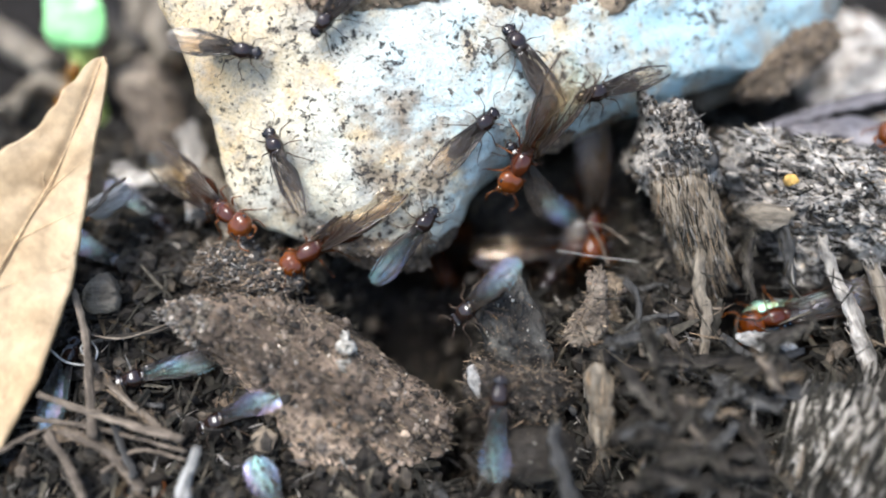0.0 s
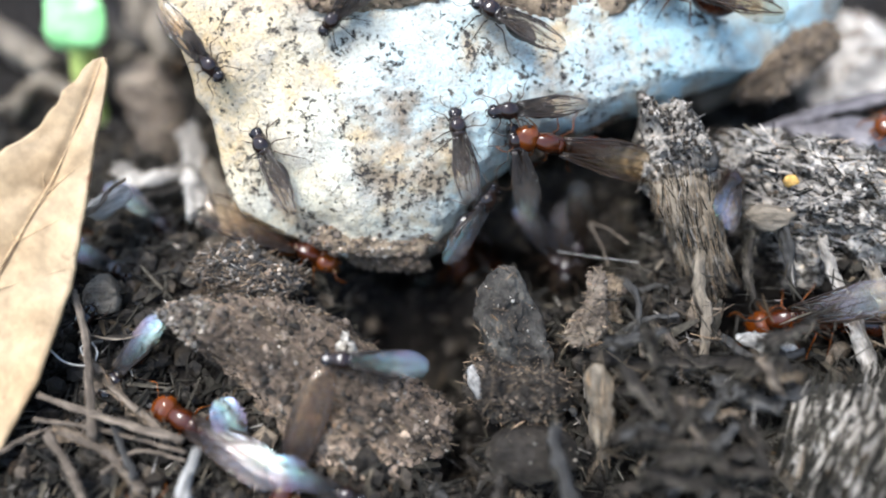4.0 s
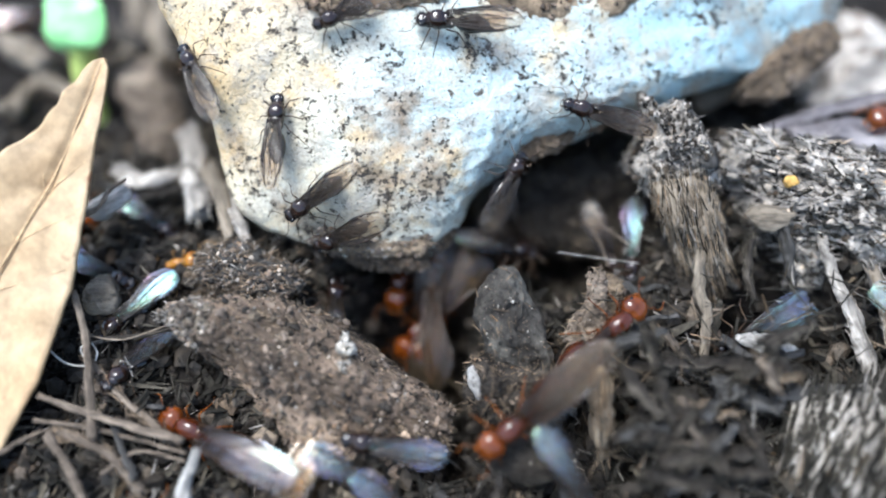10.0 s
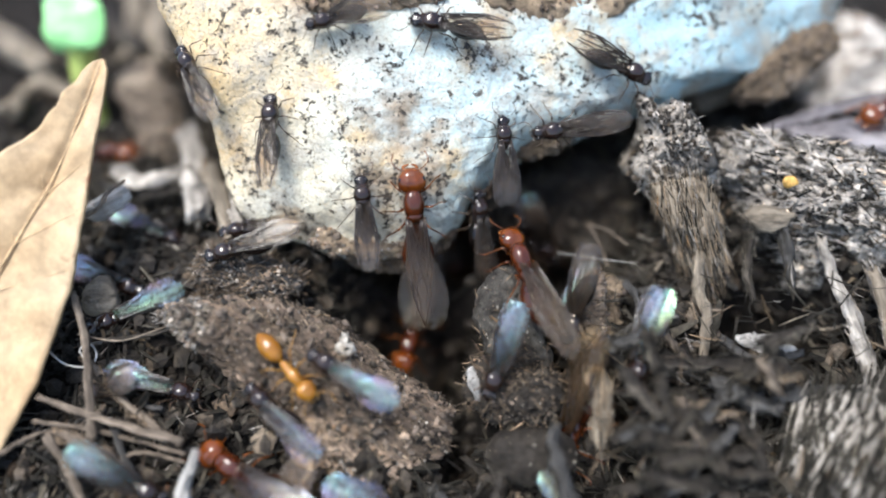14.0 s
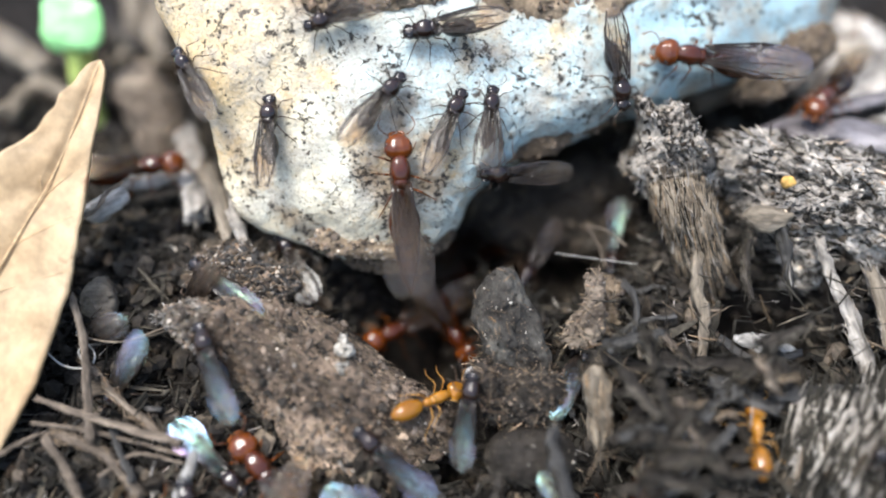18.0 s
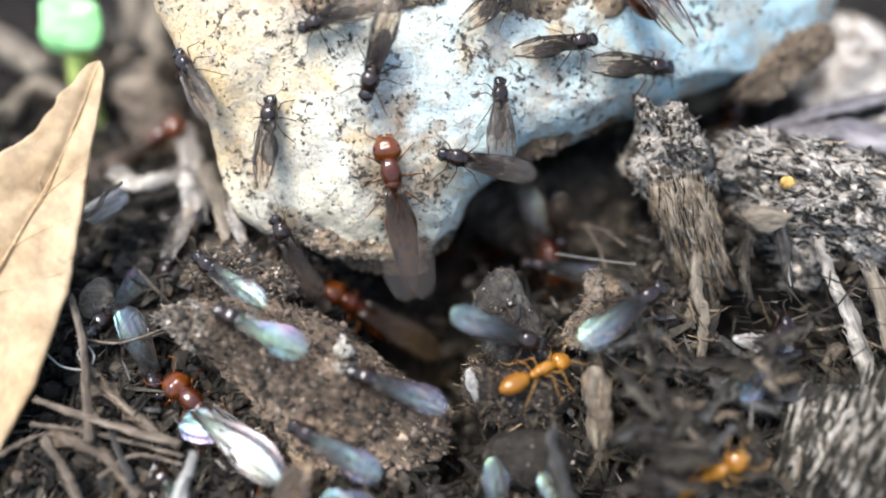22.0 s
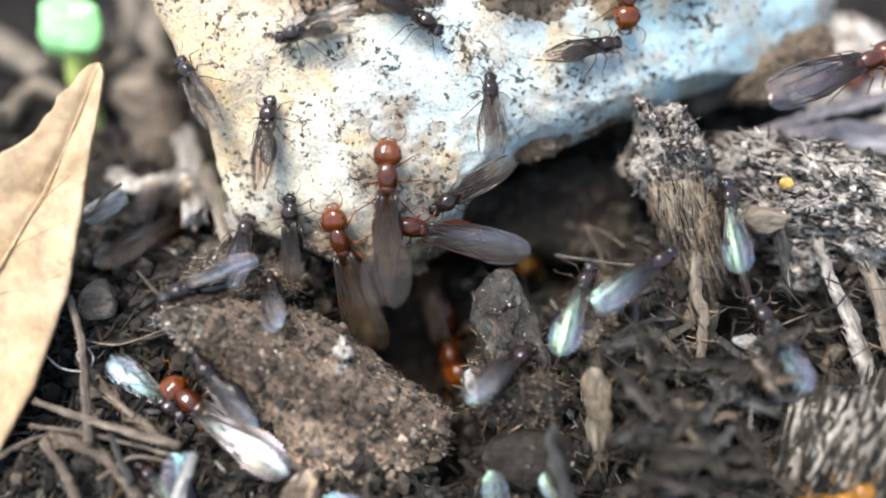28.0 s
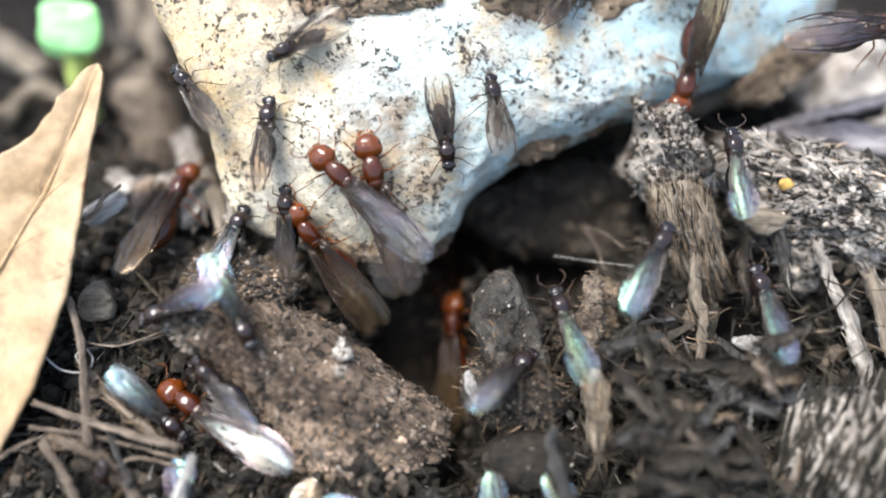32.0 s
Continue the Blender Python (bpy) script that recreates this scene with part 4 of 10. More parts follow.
stick("dry_straw", [(-20.6, -10.7, -1.8), (-17.5, -11.0, -2.1), (-12.8, -12.0, -2.7)], 0.13, 0.09, STRAW, "dry straw-coloured stem lying on the soil", "stem", seed=58)
stick("dry_straw", [(-16.8, -13.1, -2.9), (-15.3, -12.0, -2.6), (-12.8, -12.4, -2.8)], 0.12, 0.09, STRAW, "dry straw-coloured stem lying on the soil", "stem", seed=59)
stick("grey_splinter", [(9.2, -6.5, -0.4), (10.5, -5.7, 0.0), (12.5, -5.6, 0.4)], 0.20, 0.14, GREYWOOD, "grey splinter of wood in the litter", "splinter", seed=61)
stick("grey_splinter", [(10.0, -3.8, 1.1), (10.5, -5.1, 0.7), (10.0, -6.9, -0.0)], 0.15, 0.1, GREYWOOD, "grey splinter of wood in the litter", "splinter", seed=62)
fibres_on(stick("dark_stick", [(16.8, 7.7, 2.7), (21.5, 8.1, 3.1), (28.3, 8.9, 4.1)], 0.32, 0.47, DARKBARK, "long dark grey stick behind the bark", "stick", seed=63), 256, (0.4, 1.6), (0.03, 0.08), FIBRE, loose=0.15, seed=134)
fibres_on(stick("brown_twig", [(17.1, 11.7, 2.7), (20.9, 13.4, 3.0), (25.3, 14.3, 2.5)], 0.78, 0.59, TANWOOD, "tan twig behind the bark", "twig", seed=64), 191, (0.4, 1.6), (0.03, 0.08), BROWNFIBRE, loose=0.15, seed=135)
fibres_on(stick("litter_splinter", [(11.8, -7.0, 0.2), (12.0, -7.5, 0.1), (12.3, -7.8, -0.3)], 0.50, 0.13, STRAW, "dry brown wood splinter heaped in the litter", "splinter", seed=200, flat=0.4, wob=0.6, group="heaped splinters"), 24, (0.4, 1.6), (0.03, 0.08), BROWNFIBRE, loose=0.4, seed=136)
fibres_on(stick("litter_splinter", [(9.5, -14.8, -0.2), (10.7, -14.8, -0.7), (11.7, -15.3, -0.3)], 0.34, 0.27, DARKBARK, "dark damp wood splinter heaped in the litter", "splinter", seed=202, flat=0.4, wob=0.6, group="heaped splinters"), 54, (0.4, 1.6), (0.03, 0.08), FIBRE, loose=0.4, seed=137)
fibres_on(stick("litter_splinter", [(9.5, -12.5, -0.8), (10.1, -11.7, -1.1), (10.8, -10.7, -1.5)], 0.42, 0.35, DARKBARK, "dark damp wood splinter heaped in the litter", "splinter", seed=203, flat=0.4, wob=0.6, group="heaped splinters"), 51, (0.4, 1.6), (0.03, 0.08), FIBRE, loose=0.4, seed=138)
stick("litter_splinter", [(10.5, -13.0, -0.5), (11.6, -12.6, -0.9), (12.7, -12.2, -1.5)], 0.23, 0.18, STRAW, "dry brown wood splinter heaped in the litter", "splinter", seed=204, flat=0.4, wob=0.6, group="heaped splinters")
fibres_on(stick("litter_splinter", [(8.4, -12.7, -0.1), (9.5, -12.4, -0.2), (10.6, -12.1, -0.2)], 0.21, 0.33, GREYWOOD, "grey wood splinter heaped in the litter", "splinter", seed=205, flat=0.4, wob=0.6, group="heaped splinters"), 50, (0.4, 1.6), (0.03, 0.08), FIBRE, loose=0.4, seed=140)
fibres_on(stick("litter_splinter", [(10.4, -10.5, 1.1), (10.6, -11.2, 0.7), (11.0, -11.9, 0.0)], 0.25, 0.29, DARKBARK, "dark damp wood splinter heaped in the litter", "splinter", seed=206, flat=0.4, wob=0.6, group="heaped splinters"), 41, (0.4, 1.6), (0.03, 0.08), FIBRE, loose=0.4, seed=141)
fibres_on(stick("litter_splinter", [(12.3, -7.4, -0.1), (12.7, -8.2, 0.0), (13.3, -8.6, -0.4)], 0.40, 0.20, DARKBARK, "dark damp wood splinter heaped in the litter", "splinter", seed=207, flat=0.4, wob=0.6, group="heaped splinters"), 37, (0.4, 1.6), (0.03, 0.08), FIBRE, loose=0.4, seed=142)
stick("litter_splinter", [(10.5, -11.7, -0.7), (10.4, -12.5, -0.4), (10.4, -13.0, -0.5)], 0.26, 0.25, DARKBARK, "dark damp wood splinter heaped in the litter", "splinter", seed=208, flat=0.4, wob=0.6, group="heaped splinters")
fibres_on(stick("litter_splinter", [(11.9, -10.3, -1.1), (12.4, -10.7, -0.5), (13.5, -10.2, -0.9)], 0.32, 0.17, STRAW, "dry brown wood splinter heaped in the litter", "splinter", seed=209, flat=0.4, wob=0.6, group="heaped splinters"), 47, (0.4, 1.6), (0.03, 0.08), BROWNFIBRE, loose=0.4, seed=144)
fibres_on(stick("litter_splinter", [(9.4, -12.8, 0.2), (10.5, -12.6, -0.6), (11.3, -13.0, -0.4)], 0.41, 0.18, DARKBARK, "dark damp wood splinter heaped in the litter", "splinter", seed=210, flat=0.4, wob=0.6, group="heaped splinters"), 50, (0.4, 1.6), (0.03, 0.08), FIBRE, loose=0.4, seed=145)
fibres_on(stick("litter_splinter", [(11.3, -7.9, -0.0), (11.3, -8.9, 0.4), (11.7, -9.0, 0.0)], 0.44, 0.24, DARKBARK, "dark damp wood splinter heaped in the litter", "splinter", seed=211, flat=0.4, wob=0.6, group="heaped splinters"), 36, (0.4, 1.6), (0.03, 0.08), FIBRE, loose=0.4, seed=146)
stick("litter_splinter", [(10.9, -9.1, 0.8), (11.8, -8.7, 0.3), (12.4, -9.0, 0.4)], 0.23, 0.26, DARKBARK, "dark damp wood splinter heaped in the litter", "splinter", seed=212, flat=0.4, wob=0.6, group="heaped splinters")
fibres_on(stick("litter_splinter", [(8.8, -10.0, 1.2), (9.6, -10.9, 0.8), (10.2, -12.1, 0.8)], 0.37, 0.30, DARKBARK, "dark damp wood splinter heaped in the litter", "splinter", seed=214, flat=0.4, wob=0.6, group="heaped splinters"), 57, (0.4, 1.6), (0.03, 0.08), FIBRE, loose=0.4, seed=148)
stick("litter_splinter", [(13.0, -12.5, -1.4), (13.5, -12.3, -0.8), (14.2, -11.7, -0.7)], 0.27, 0.26, GREYWOOD, "grey wood splinter heaped in the litter", "splinter", seed=215, flat=0.4, wob=0.6, group="heaped splinters")
fibres_on(stick("litter_splinter", [(13.9, -12.6, -1.9), (14.3, -12.8, -1.5), (15.0, -12.4, -2.1)], 0.40, 0.34, DARKBARK, "dark damp wood splinter heaped in the litter", "splinter", seed=216, flat=0.4, wob=0.6, group="heaped splinters"), 35, (0.4, 1.6), (0.03, 0.08), FIBRE, loose=0.4, seed=150)
fibres_on(stick("litter_splinter", [(15.8, -8.8, 2.0), (17.2, -8.2, 2.0), (18.5, -7.5, 2.1)], 0.44, 0.16, DARKBARK, "dark damp wood splinter heaped in the litter", "splinter", seed=217, flat=0.4, wob=0.6, group="heaped splinters"), 66, (0.4, 1.6), (0.03, 0.08), FIBRE, loose=0.4, seed=151)
fibres_on(stick("litter_splinter", [(12.5, -10.7, -1.7), (13.4, -10.9, -1.0), (14.3, -11.2, -0.4)], 0.41, 0.12, STRAW, "dry brown wood splinter heaped in the litter", "splinter", seed=219, flat=0.4, wob=0.6, group="heaped splinters"), 50, (0.4, 1.6), (0.03, 0.08), BROWNFIBRE, loose=0.4, seed=152)
fibres_on(stick("litter_splinter", [(16.3, -10.0, 0.6), (16.8, -10.0, 0.6), (17.0, -10.3, 1.2)], 0.28, 0.17, TANWOOD, "pale brown wood splinter heaped in the litter", "splinter", seed=220, flat=0.4, wob=0.6, group="heaped splinters"), 26, (0.4, 1.6), (0.03, 0.08), BROWNFIBRE, loose=0.4, seed=153)
fibres_on(stick("litter_splinter", [(10.0, -8.6, 2.5), (10.2, -9.0, 1.7), (10.2, -9.9, 1.6)], 0.31, 0.27, DARKBARK, "dark damp wood splinter heaped in the litter", "splinter", seed=221, flat=0.4, wob=0.6, group="heaped splinters"), 40, (0.4, 1.6), (0.03, 0.08), FIBRE, loose=0.4, seed=154)
fibres_on(stick("litter_splinter", [(9.8, -11.4, -0.9), (10.5, -11.2, -1.1), (11.3, -10.7, -1.7)], 0.35, 0.34, DARKBARK, "dark damp wood splinter heaped in the litter", "splinter", seed=223, flat=0.4, wob=0.6, group="heaped splinters"), 41, (0.4, 1.6), (0.03, 0.08), FIBRE, loose=0.4, seed=155)
stick("litter_splinter", [(11.7, -10.4, -0.4), (11.8, -11.6, -0.3), (11.9, -12.8, -0.1)], 0.27, 0.17, STRAW, "dry brown wood splinter heaped in the litter", "splinter", seed=224, flat=0.4, wob=0.6, group="heaped splinters")
fibres_on(stick("litter_splinter", [(8.3, -8.4, 1.4), (9.7, -8.1, 1.4), (11.1, -7.7, 1.5)], 0.34, 0.23, GREYWOOD, "grey wood splinter heaped in the litter", "splinter", seed=225, flat=0.4, wob=0.6, group="heaped splinters"), 63, (0.4, 1.6), (0.03, 0.08), FIBRE, loose=0.4, seed=157)
fibres_on(stick("litter_splinter", [(10.8, -12.5, -0.9), (11.2, -12.1, -0.3), (11.6, -11.7, 0.4)], 0.27, 0.34, DARKBARK, "dark damp wood splinter heaped in the litter", "splinter", seed=226, flat=0.4, wob=0.6, group="heaped splinters"), 37, (0.4, 1.6), (0.03, 0.08), FIBRE, loose=0.4, seed=158)
stick("litter_splinter", [(13.5, -13.3, -2.5), (14.5, -13.7, -1.7), (15.5, -14.1, -1.1)], 0.27, 0.11, DARKBARK, "dark damp wood splinter heaped in the litter", "splinter", seed=227, flat=0.4, wob=0.6, group="heaped splinters")
stick("litter_splinter", [(10.2, -10.4, -0.4), (10.9, -11.3, -1.3), (11.5, -12.2, -2.1)], 0.24, 0.23, TANWOOD, "pale brown wood splinter heaped in the litter", "splinter", seed=230, flat=0.4, wob=0.6, group="heaped splinters")
fibres_on(stick("litter_splinter", [(16.9, -8.3, 0.5), (17.0, -9.1, 0.3), (17.3, -9.6, -0.1)], 0.48, 0.34, DARKBARK, "dark damp wood splinter heaped in the litter", "splinter", seed=233, flat=0.4, wob=0.6, group="heaped splinters"), 33, (0.4, 1.6), (0.03, 0.08), FIBRE, loose=0.4, seed=161)
fibres_on(stick("litter_splinter", [(15.6, -9.6, 1.4), (15.8, -10.3, 1.3), (16.3, -10.5, 0.5)], 0.42, 0.21, STRAW, "dry brown wood splinter heaped in the litter", "splinter", seed=234, flat=0.4, wob=0.6, group="heaped splinters"), 37, (0.4, 1.6), (0.03, 0.08), BROWNFIBRE, loose=0.4, seed=162)
fibres_on(stick("litter_splinter", [(12.6, -11.7, -0.2), (13.6, -10.7, -0.3), (14.4, -10.3, 0.2)], 0.25, 0.34, GREYWOOD, "grey wood splinter heaped in the litter", "splinter", seed=235, flat=0.4, wob=0.6, group="heaped splinters"), 53, (0.4, 1.6), (0.03, 0.08), FIBRE, loose=0.4, seed=163)
fibres_on(stick("litter_splinter", [(10.6, -8.8, -0.5), (10.9, -9.1, 0.3), (11.5, -8.6, 0.0)], 0.40, 0.25, DARKBARK, "dark damp wood splinter heaped in the litter", "splinter", seed=236, flat=0.4, wob=0.6, group="heaped splinters"), 38, (0.4, 1.6), (0.03, 0.08), FIBRE, loose=0.4, seed=164)
fibres_on(stick("litter_splinter", [(14.9, -9.7, 0.9), (15.4, -9.7, 1.5), (16.1, -9.3, 1.6)], 0.37, 0.15, DARKBARK, "dark damp wood splinter heaped in the litter", "splinter", seed=237, flat=0.4, wob=0.6, group="heaped splinters"), 35, (0.4, 1.6), (0.03, 0.08), FIBRE, loose=0.4, seed=165)
fibres_on(stick("litter_splinter", [(9.0, -12.9, -0.4), (10.1, -13.0, -0.3), (11.3, -12.8, -0.9)], 0.23, 0.31, DARKBARK, "dark damp wood splinter heaped in the litter", "splinter", seed=238, flat=0.4, wob=0.6, group="heaped splinters"), 54, (0.4, 1.6), (0.03, 0.08), FIBRE, loose=0.4, seed=166)
fibres_on(stick("litter_splinter", [(9.6, -13.7, -2.0), (10.5, -13.7, -1.6), (11.3, -13.6, -1.3)], 0.20, 0.34, DARKBARK, "dark damp wood splinter heaped in the litter", "splinter", seed=239, flat=0.4, wob=0.6, group="heaped splinters"), 40, (0.4, 1.6), (0.03, 0.08), FIBRE, loose=0.4, seed=167)
fibres_on(stick("litter_splinter", [(10.2, -13.6, -0.8), (11.2, -13.7, -0.3), (12.3, -13.9, 0.2)], 0.31, 0.27, DARKBARK, "dark damp wood splinter heaped in the litter", "splinter", seed=240, flat=0.4, wob=0.6, group="heaped splinters"), 51, (0.4, 1.6), (0.03, 0.08), FIBRE, loose=0.4, seed=168)
fibres_on(stick("pale_stick", [(20.8, -2.0, 2.6), (21.2, -3.8, 1.5), (21.9, -5.6, 0.3), (22.6, -8.7, -1.5)], 0.24, 0.46, GREYBARK, "pale bleached stick leaning on the bark", "stick", seed=20), 177, (0.4, 1.6), (0.03, 0.08), TORN, loose=0.15, seed=169)
fibres_on(stick("tan_stick", [(23.1, -3.8, 1.5), (23.7, -5.6, 0.3), (24.0, -7.5, -1.1)], 0.60, 0.60, TANWOOD, "tan wood splinter at the bark", "stick", seed=21), 101, (0.4, 1.6), (0.03, 0.08), TORN, loose=0.15, seed=170)
fibres_on(stick("dark_stick", [(18.9, 6.1, 3.9), (22.6, 7.3, 4.5), (28.8, 8.7, 5.2)], 0.28, 0.45, PURPLEWOOD, "long dull grey stick behind the bark", "stick", seed=22), 227, (0.4, 1.6), (0.03, 0.08), FIBRE, loose=0.15, seed=171)
fibres_on(stick("dark_stick", [(21.3, 6.1, 4.0), (24.2, 5.8, 4.4), (28.3, 5.1, 4.3)], 0.79, 1.06, PURPLEWOOD, "broad purplish grey stick behind the bark", "stick", seed=23, flat=0.6), 156, (0.4, 1.6), (0.03, 0.08), FIBRE, loose=0.15, seed=172)
fibres_on(stick("dark_stick", [(7.9, -7.6, -0.5), (11.0, -8.3, -0.5), (14.6, -8.4, -0.2), (17.7, -8.8, -0.2)], 0.32, 0.35, DARKBARK, "dark broken stick lying across litter", "stick", seed=24, wob=0.8), 218, (0.4, 1.6), (0.03, 0.08), FIBRE, loose=0.15, seed=173)
fibres_on(stick("pale_stick", [(13.8, -9.1, -0.7), (15.0, -9.8, -0.9), (16.6, -10.5, -1.1)], 0.37, 0.51, GREYWOOD, "pale grey curved rootlet on litter", "rootlet", seed=25), 69, (0.4, 1.6), (0.03, 0.08), FIBRE, loose=0.15, seed=174)
fibres_on(stick("pale_stick", [(16.8, -9.8, -0.6), (18.9, -10.0, -0.7), (21.2, -10.0, -0.8), (24.3, -10.2, -1.1)], 0.37, 0.48, GREYWOOD, "long grey stick across the litter", "stick", seed=26), 165, (0.4, 1.6), (0.03, 0.08), FIBRE, loose=0.15, seed=175)
fibres_on(stick("grey_splinter", [(12.3, -9.9, -1.1), (12.8, -11.4, -1.6), (13.7, -13.2, -2.2)], 0.48, 0.62, DARKBARK, "grey splinter of wood in the litter", "splinter", seed=27), 82, (0.4, 1.6), (0.03, 0.08), FIBRE, loose=0.15, seed=176)
fibres_on(stick("grey_splinter", [(5.5, -11.7, -0.9), (5.5, -13.2, -1.8), (6.1, -14.9, -2.9)], 0.30, 0.60, GREYWOOD, "grey splinter of wood in the litter", "splinter", seed=28), 84, (0.4, 1.6), (0.03, 0.08), FIBRE, loose=0.15, seed=177)
fibres_on(stick("grey_splinter", [(10.7, -14.3, -2.9), (12.0, -13.3, -2.5), (13.1, -12.1, -2.2)], 0.36, 0.22, DARKBARK, "grey splinter of wood in the litter", "splinter", seed=29), 73, (0.4, 1.6), (0.03, 0.08), FIBRE, loose=0.15, seed=178)
fibres_on(stick("grey_splinter", [(8.7, -13.8, -3.2), (11.5, -13.3, -3.1), (15.2, -12.9, -2.8)], 0.30, 0.36, DARKBARK, "grey splinter of wood in the litter", "splinter", seed=30), 144, (0.4, 1.6), (0.03, 0.08), FIBRE, loose=0.15, seed=179)
fibres_on(stick("grey_splinter", [(16.9, -2.2, 2.5), (16.5, -3.6, 1.7), (16.6, -5.0, 1.0)], 0.31, 0.18, DARKBARK, "grey splinter of wood in the litter", "splinter", seed=31), 71, (0.4, 1.6), (0.03, 0.08), FIBRE, loose=0.15, seed=180)
fibres_on(stick("grey_splinter", [(18.7, -1.5, 3.2), (18.9, -2.6, 2.0), (19.2, -3.7, 0.8)], 0.40, 0.19, GREYWOOD, "grey splinter of wood in the litter", "splinter", seed=32), 72, (0.4, 1.6), (0.03, 0.08), FIBRE, loose=0.15, seed=181)
fibres_on(stick("grey_splinter", [(14.8, -10.5, -1.9), (15.4, -11.6, -2.3), (15.4, -13.3, -3.0)], 0.42, 0.42, DARKBARK, "grey splinter of wood in the litter", "splinter", seed=33), 69, (0.4, 1.6), (0.03, 0.08), FIBRE, loose=0.15, seed=182)
fibres_on(stick("grey_splinter", [(8.1, -8.9, -1.7), (10.7, -9.3, -1.6), (13.0, -9.1, -1.4)], 0.32, 0.20, DARKBARK, "grey splinter of wood in the litter", "splinter", seed=34), 108, (0.4, 1.6), (0.03, 0.08), FIBRE, loose=0.15, seed=183)
stick("grey_splinter", [(8.6, -11.6, -2.2), (10.3, -10.0, -1.6), (11.3, -8.6, -1.1)], 0.26, 0.17, DARKBARK, "grey splinter of wood in the litter", "splinter", seed=35)
stick("grey_splinter", [(14.7, -6.9, -0.0), (16.3, -8.0, -0.4), (18.6, -7.7, -0.2)], 0.21, 0.21, GREYWOOD, "grey splinter of wood in the litter", "splinter", seed=36)
stick("white_hair", [(6.5, -1.4, 1.1), (8.8, -1.8, 1.0), (11.0, -2.2, 1.0)], 0.022, 0.018, THREAD, "fine whitish plant hair over the hole", "plant hair", wob=0.1)
stick("thin_rootlet", [(8.4, 0.4, 1.6), (9.4, -0.1, 1.7), (10.5, -1.1, 1.4)], 0.08, 0.06, STRAW, "thin pale rootlet curving over the hole", "rootlet", wob=0.2)
stick("thin_rootlet", [(8.5, 0.4, 1.5), (9.1, -0.3, 0.8), (9.6, -1.2, -0.2)], 0.10, 0.07, STRAW, "thin pale rootlet curving over the hole", "rootlet", wob=0.2)
stick("pale_thread", [(-20.7, -7.3, -0.1), (-19.7, -7.9, -0.7), (-18.4, -8.0, -0.8), (-18.0, -7.6, -0.3), (-18.4, -7.2, 0.1), (-18.9, -7.4, -0.2), (-18.6, -7.8, -0.6)], 0.05, 0.04, THREAD, "fine curled whitish thread by the leaf", "thread", wob=0.1)


# ---- the dead leaf and the green sprout ----
def dead_leaf():
    root = new("dead_leaf")
    root.matrix_basis = at(-20.5, -4.4, 3.8, 29.4, -39.8, 58.6)
    tagged(root, "tan dead leaf with brown spots, standing in soil", "leaf")
    xs = [-14.5, -10.5, -6, -1, 3, 5.8, 8, 10, 10.5]
    low = [-1.5, -2.3, -2.55, -2.0, -0.95, -0.1, 0.4, 0.9, 1.45]
    high = [3.0, 4.6, 6.3, 6.6, 4.4, 2.75, 2.4, 1.95, 1.5]
    mid = lambda x: float(np.interp(x, [-14.5, -2, 2, 5.5, 10.5], [2.9, 1.7, 1.25, 1.1, 1.5]))
    nx, ny = 70, 26
    top = []
    for i in range(nx):
        x = -14.5 + 25 * i / (nx - 1)
        a, b = float(np.interp(x, xs, low)), float(np.interp(x, xs, high))
        a += 0.10 * noise.noise(Vector((x * 1.3, 1, 0)))
        b += 0.15 * noise.noise(Vector((x * 1.3, 9, 0)))
        for j in range(ny):
            y = a + (b - a) * j / (ny - 1)
            d = y - mid(x)
            z = 0.05 * d * d + 0.25 * abs(math.sin(x * 0.9 + d)) * 0.25 - 0.18 * math.exp(-(d / 0.25) ** 2) + 0.25 * noise.noise(Vector((x * 0.35, y * 0.35, 3)))
            top.append((x * MM, y * MM, z * MM))
    f = [(i * ny + j, (i + 1) * ny + j, (i + 1) * ny + j + 1, i * ny + j + 1) for i in range(nx - 1) for j in range(ny - 1)]
    blade = mesh_ob("blade", top, f, LEAF, parent=root)
    s = blade.modifiers.new("thickness", "SOLIDIFY")
    s.thickness, s.offset = 0.22 * MM, -1
    pts = [(x, mid(x), 0.25 * noise.noise(Vector((x * 0.35, mid(x) * 0.35, 3))) - 0.05) for x in (-14, -9, -4, 0, 4, 7.5, 10.2)]
    v, f = tube(pts, 0.10, 0.03, n=40, seg=8)
    mesh_ob("midrib", v, f, RIB, parent=root, label="raised pale midrib")
    for k, x in enumerate((-10, -6.5, -3, 0, 2.8)):
        for side in (-1, 1):
            lim = float(np.interp(x + 2.5, xs, low if side < 0 else high)) * 0.9
            q = []
            for w in (0, 0.35, 0.7, 1.0):
                px, py = x + 3.0 * w, mid(x) + (lim - mid(x)) * w
                d = py - mid(px)
                q.append((px, py, 0.05 * d * d + 0.02 + 0.25 * noise.noise(Vector((px * 0.35, py * 0.35, 3)))))
            v, f = tube(q, 0.026, 0.012, n=14, seg=6)
            mesh_ob("side_vein", v, f, RIB, parent=root)
    return root


dead_leaf()


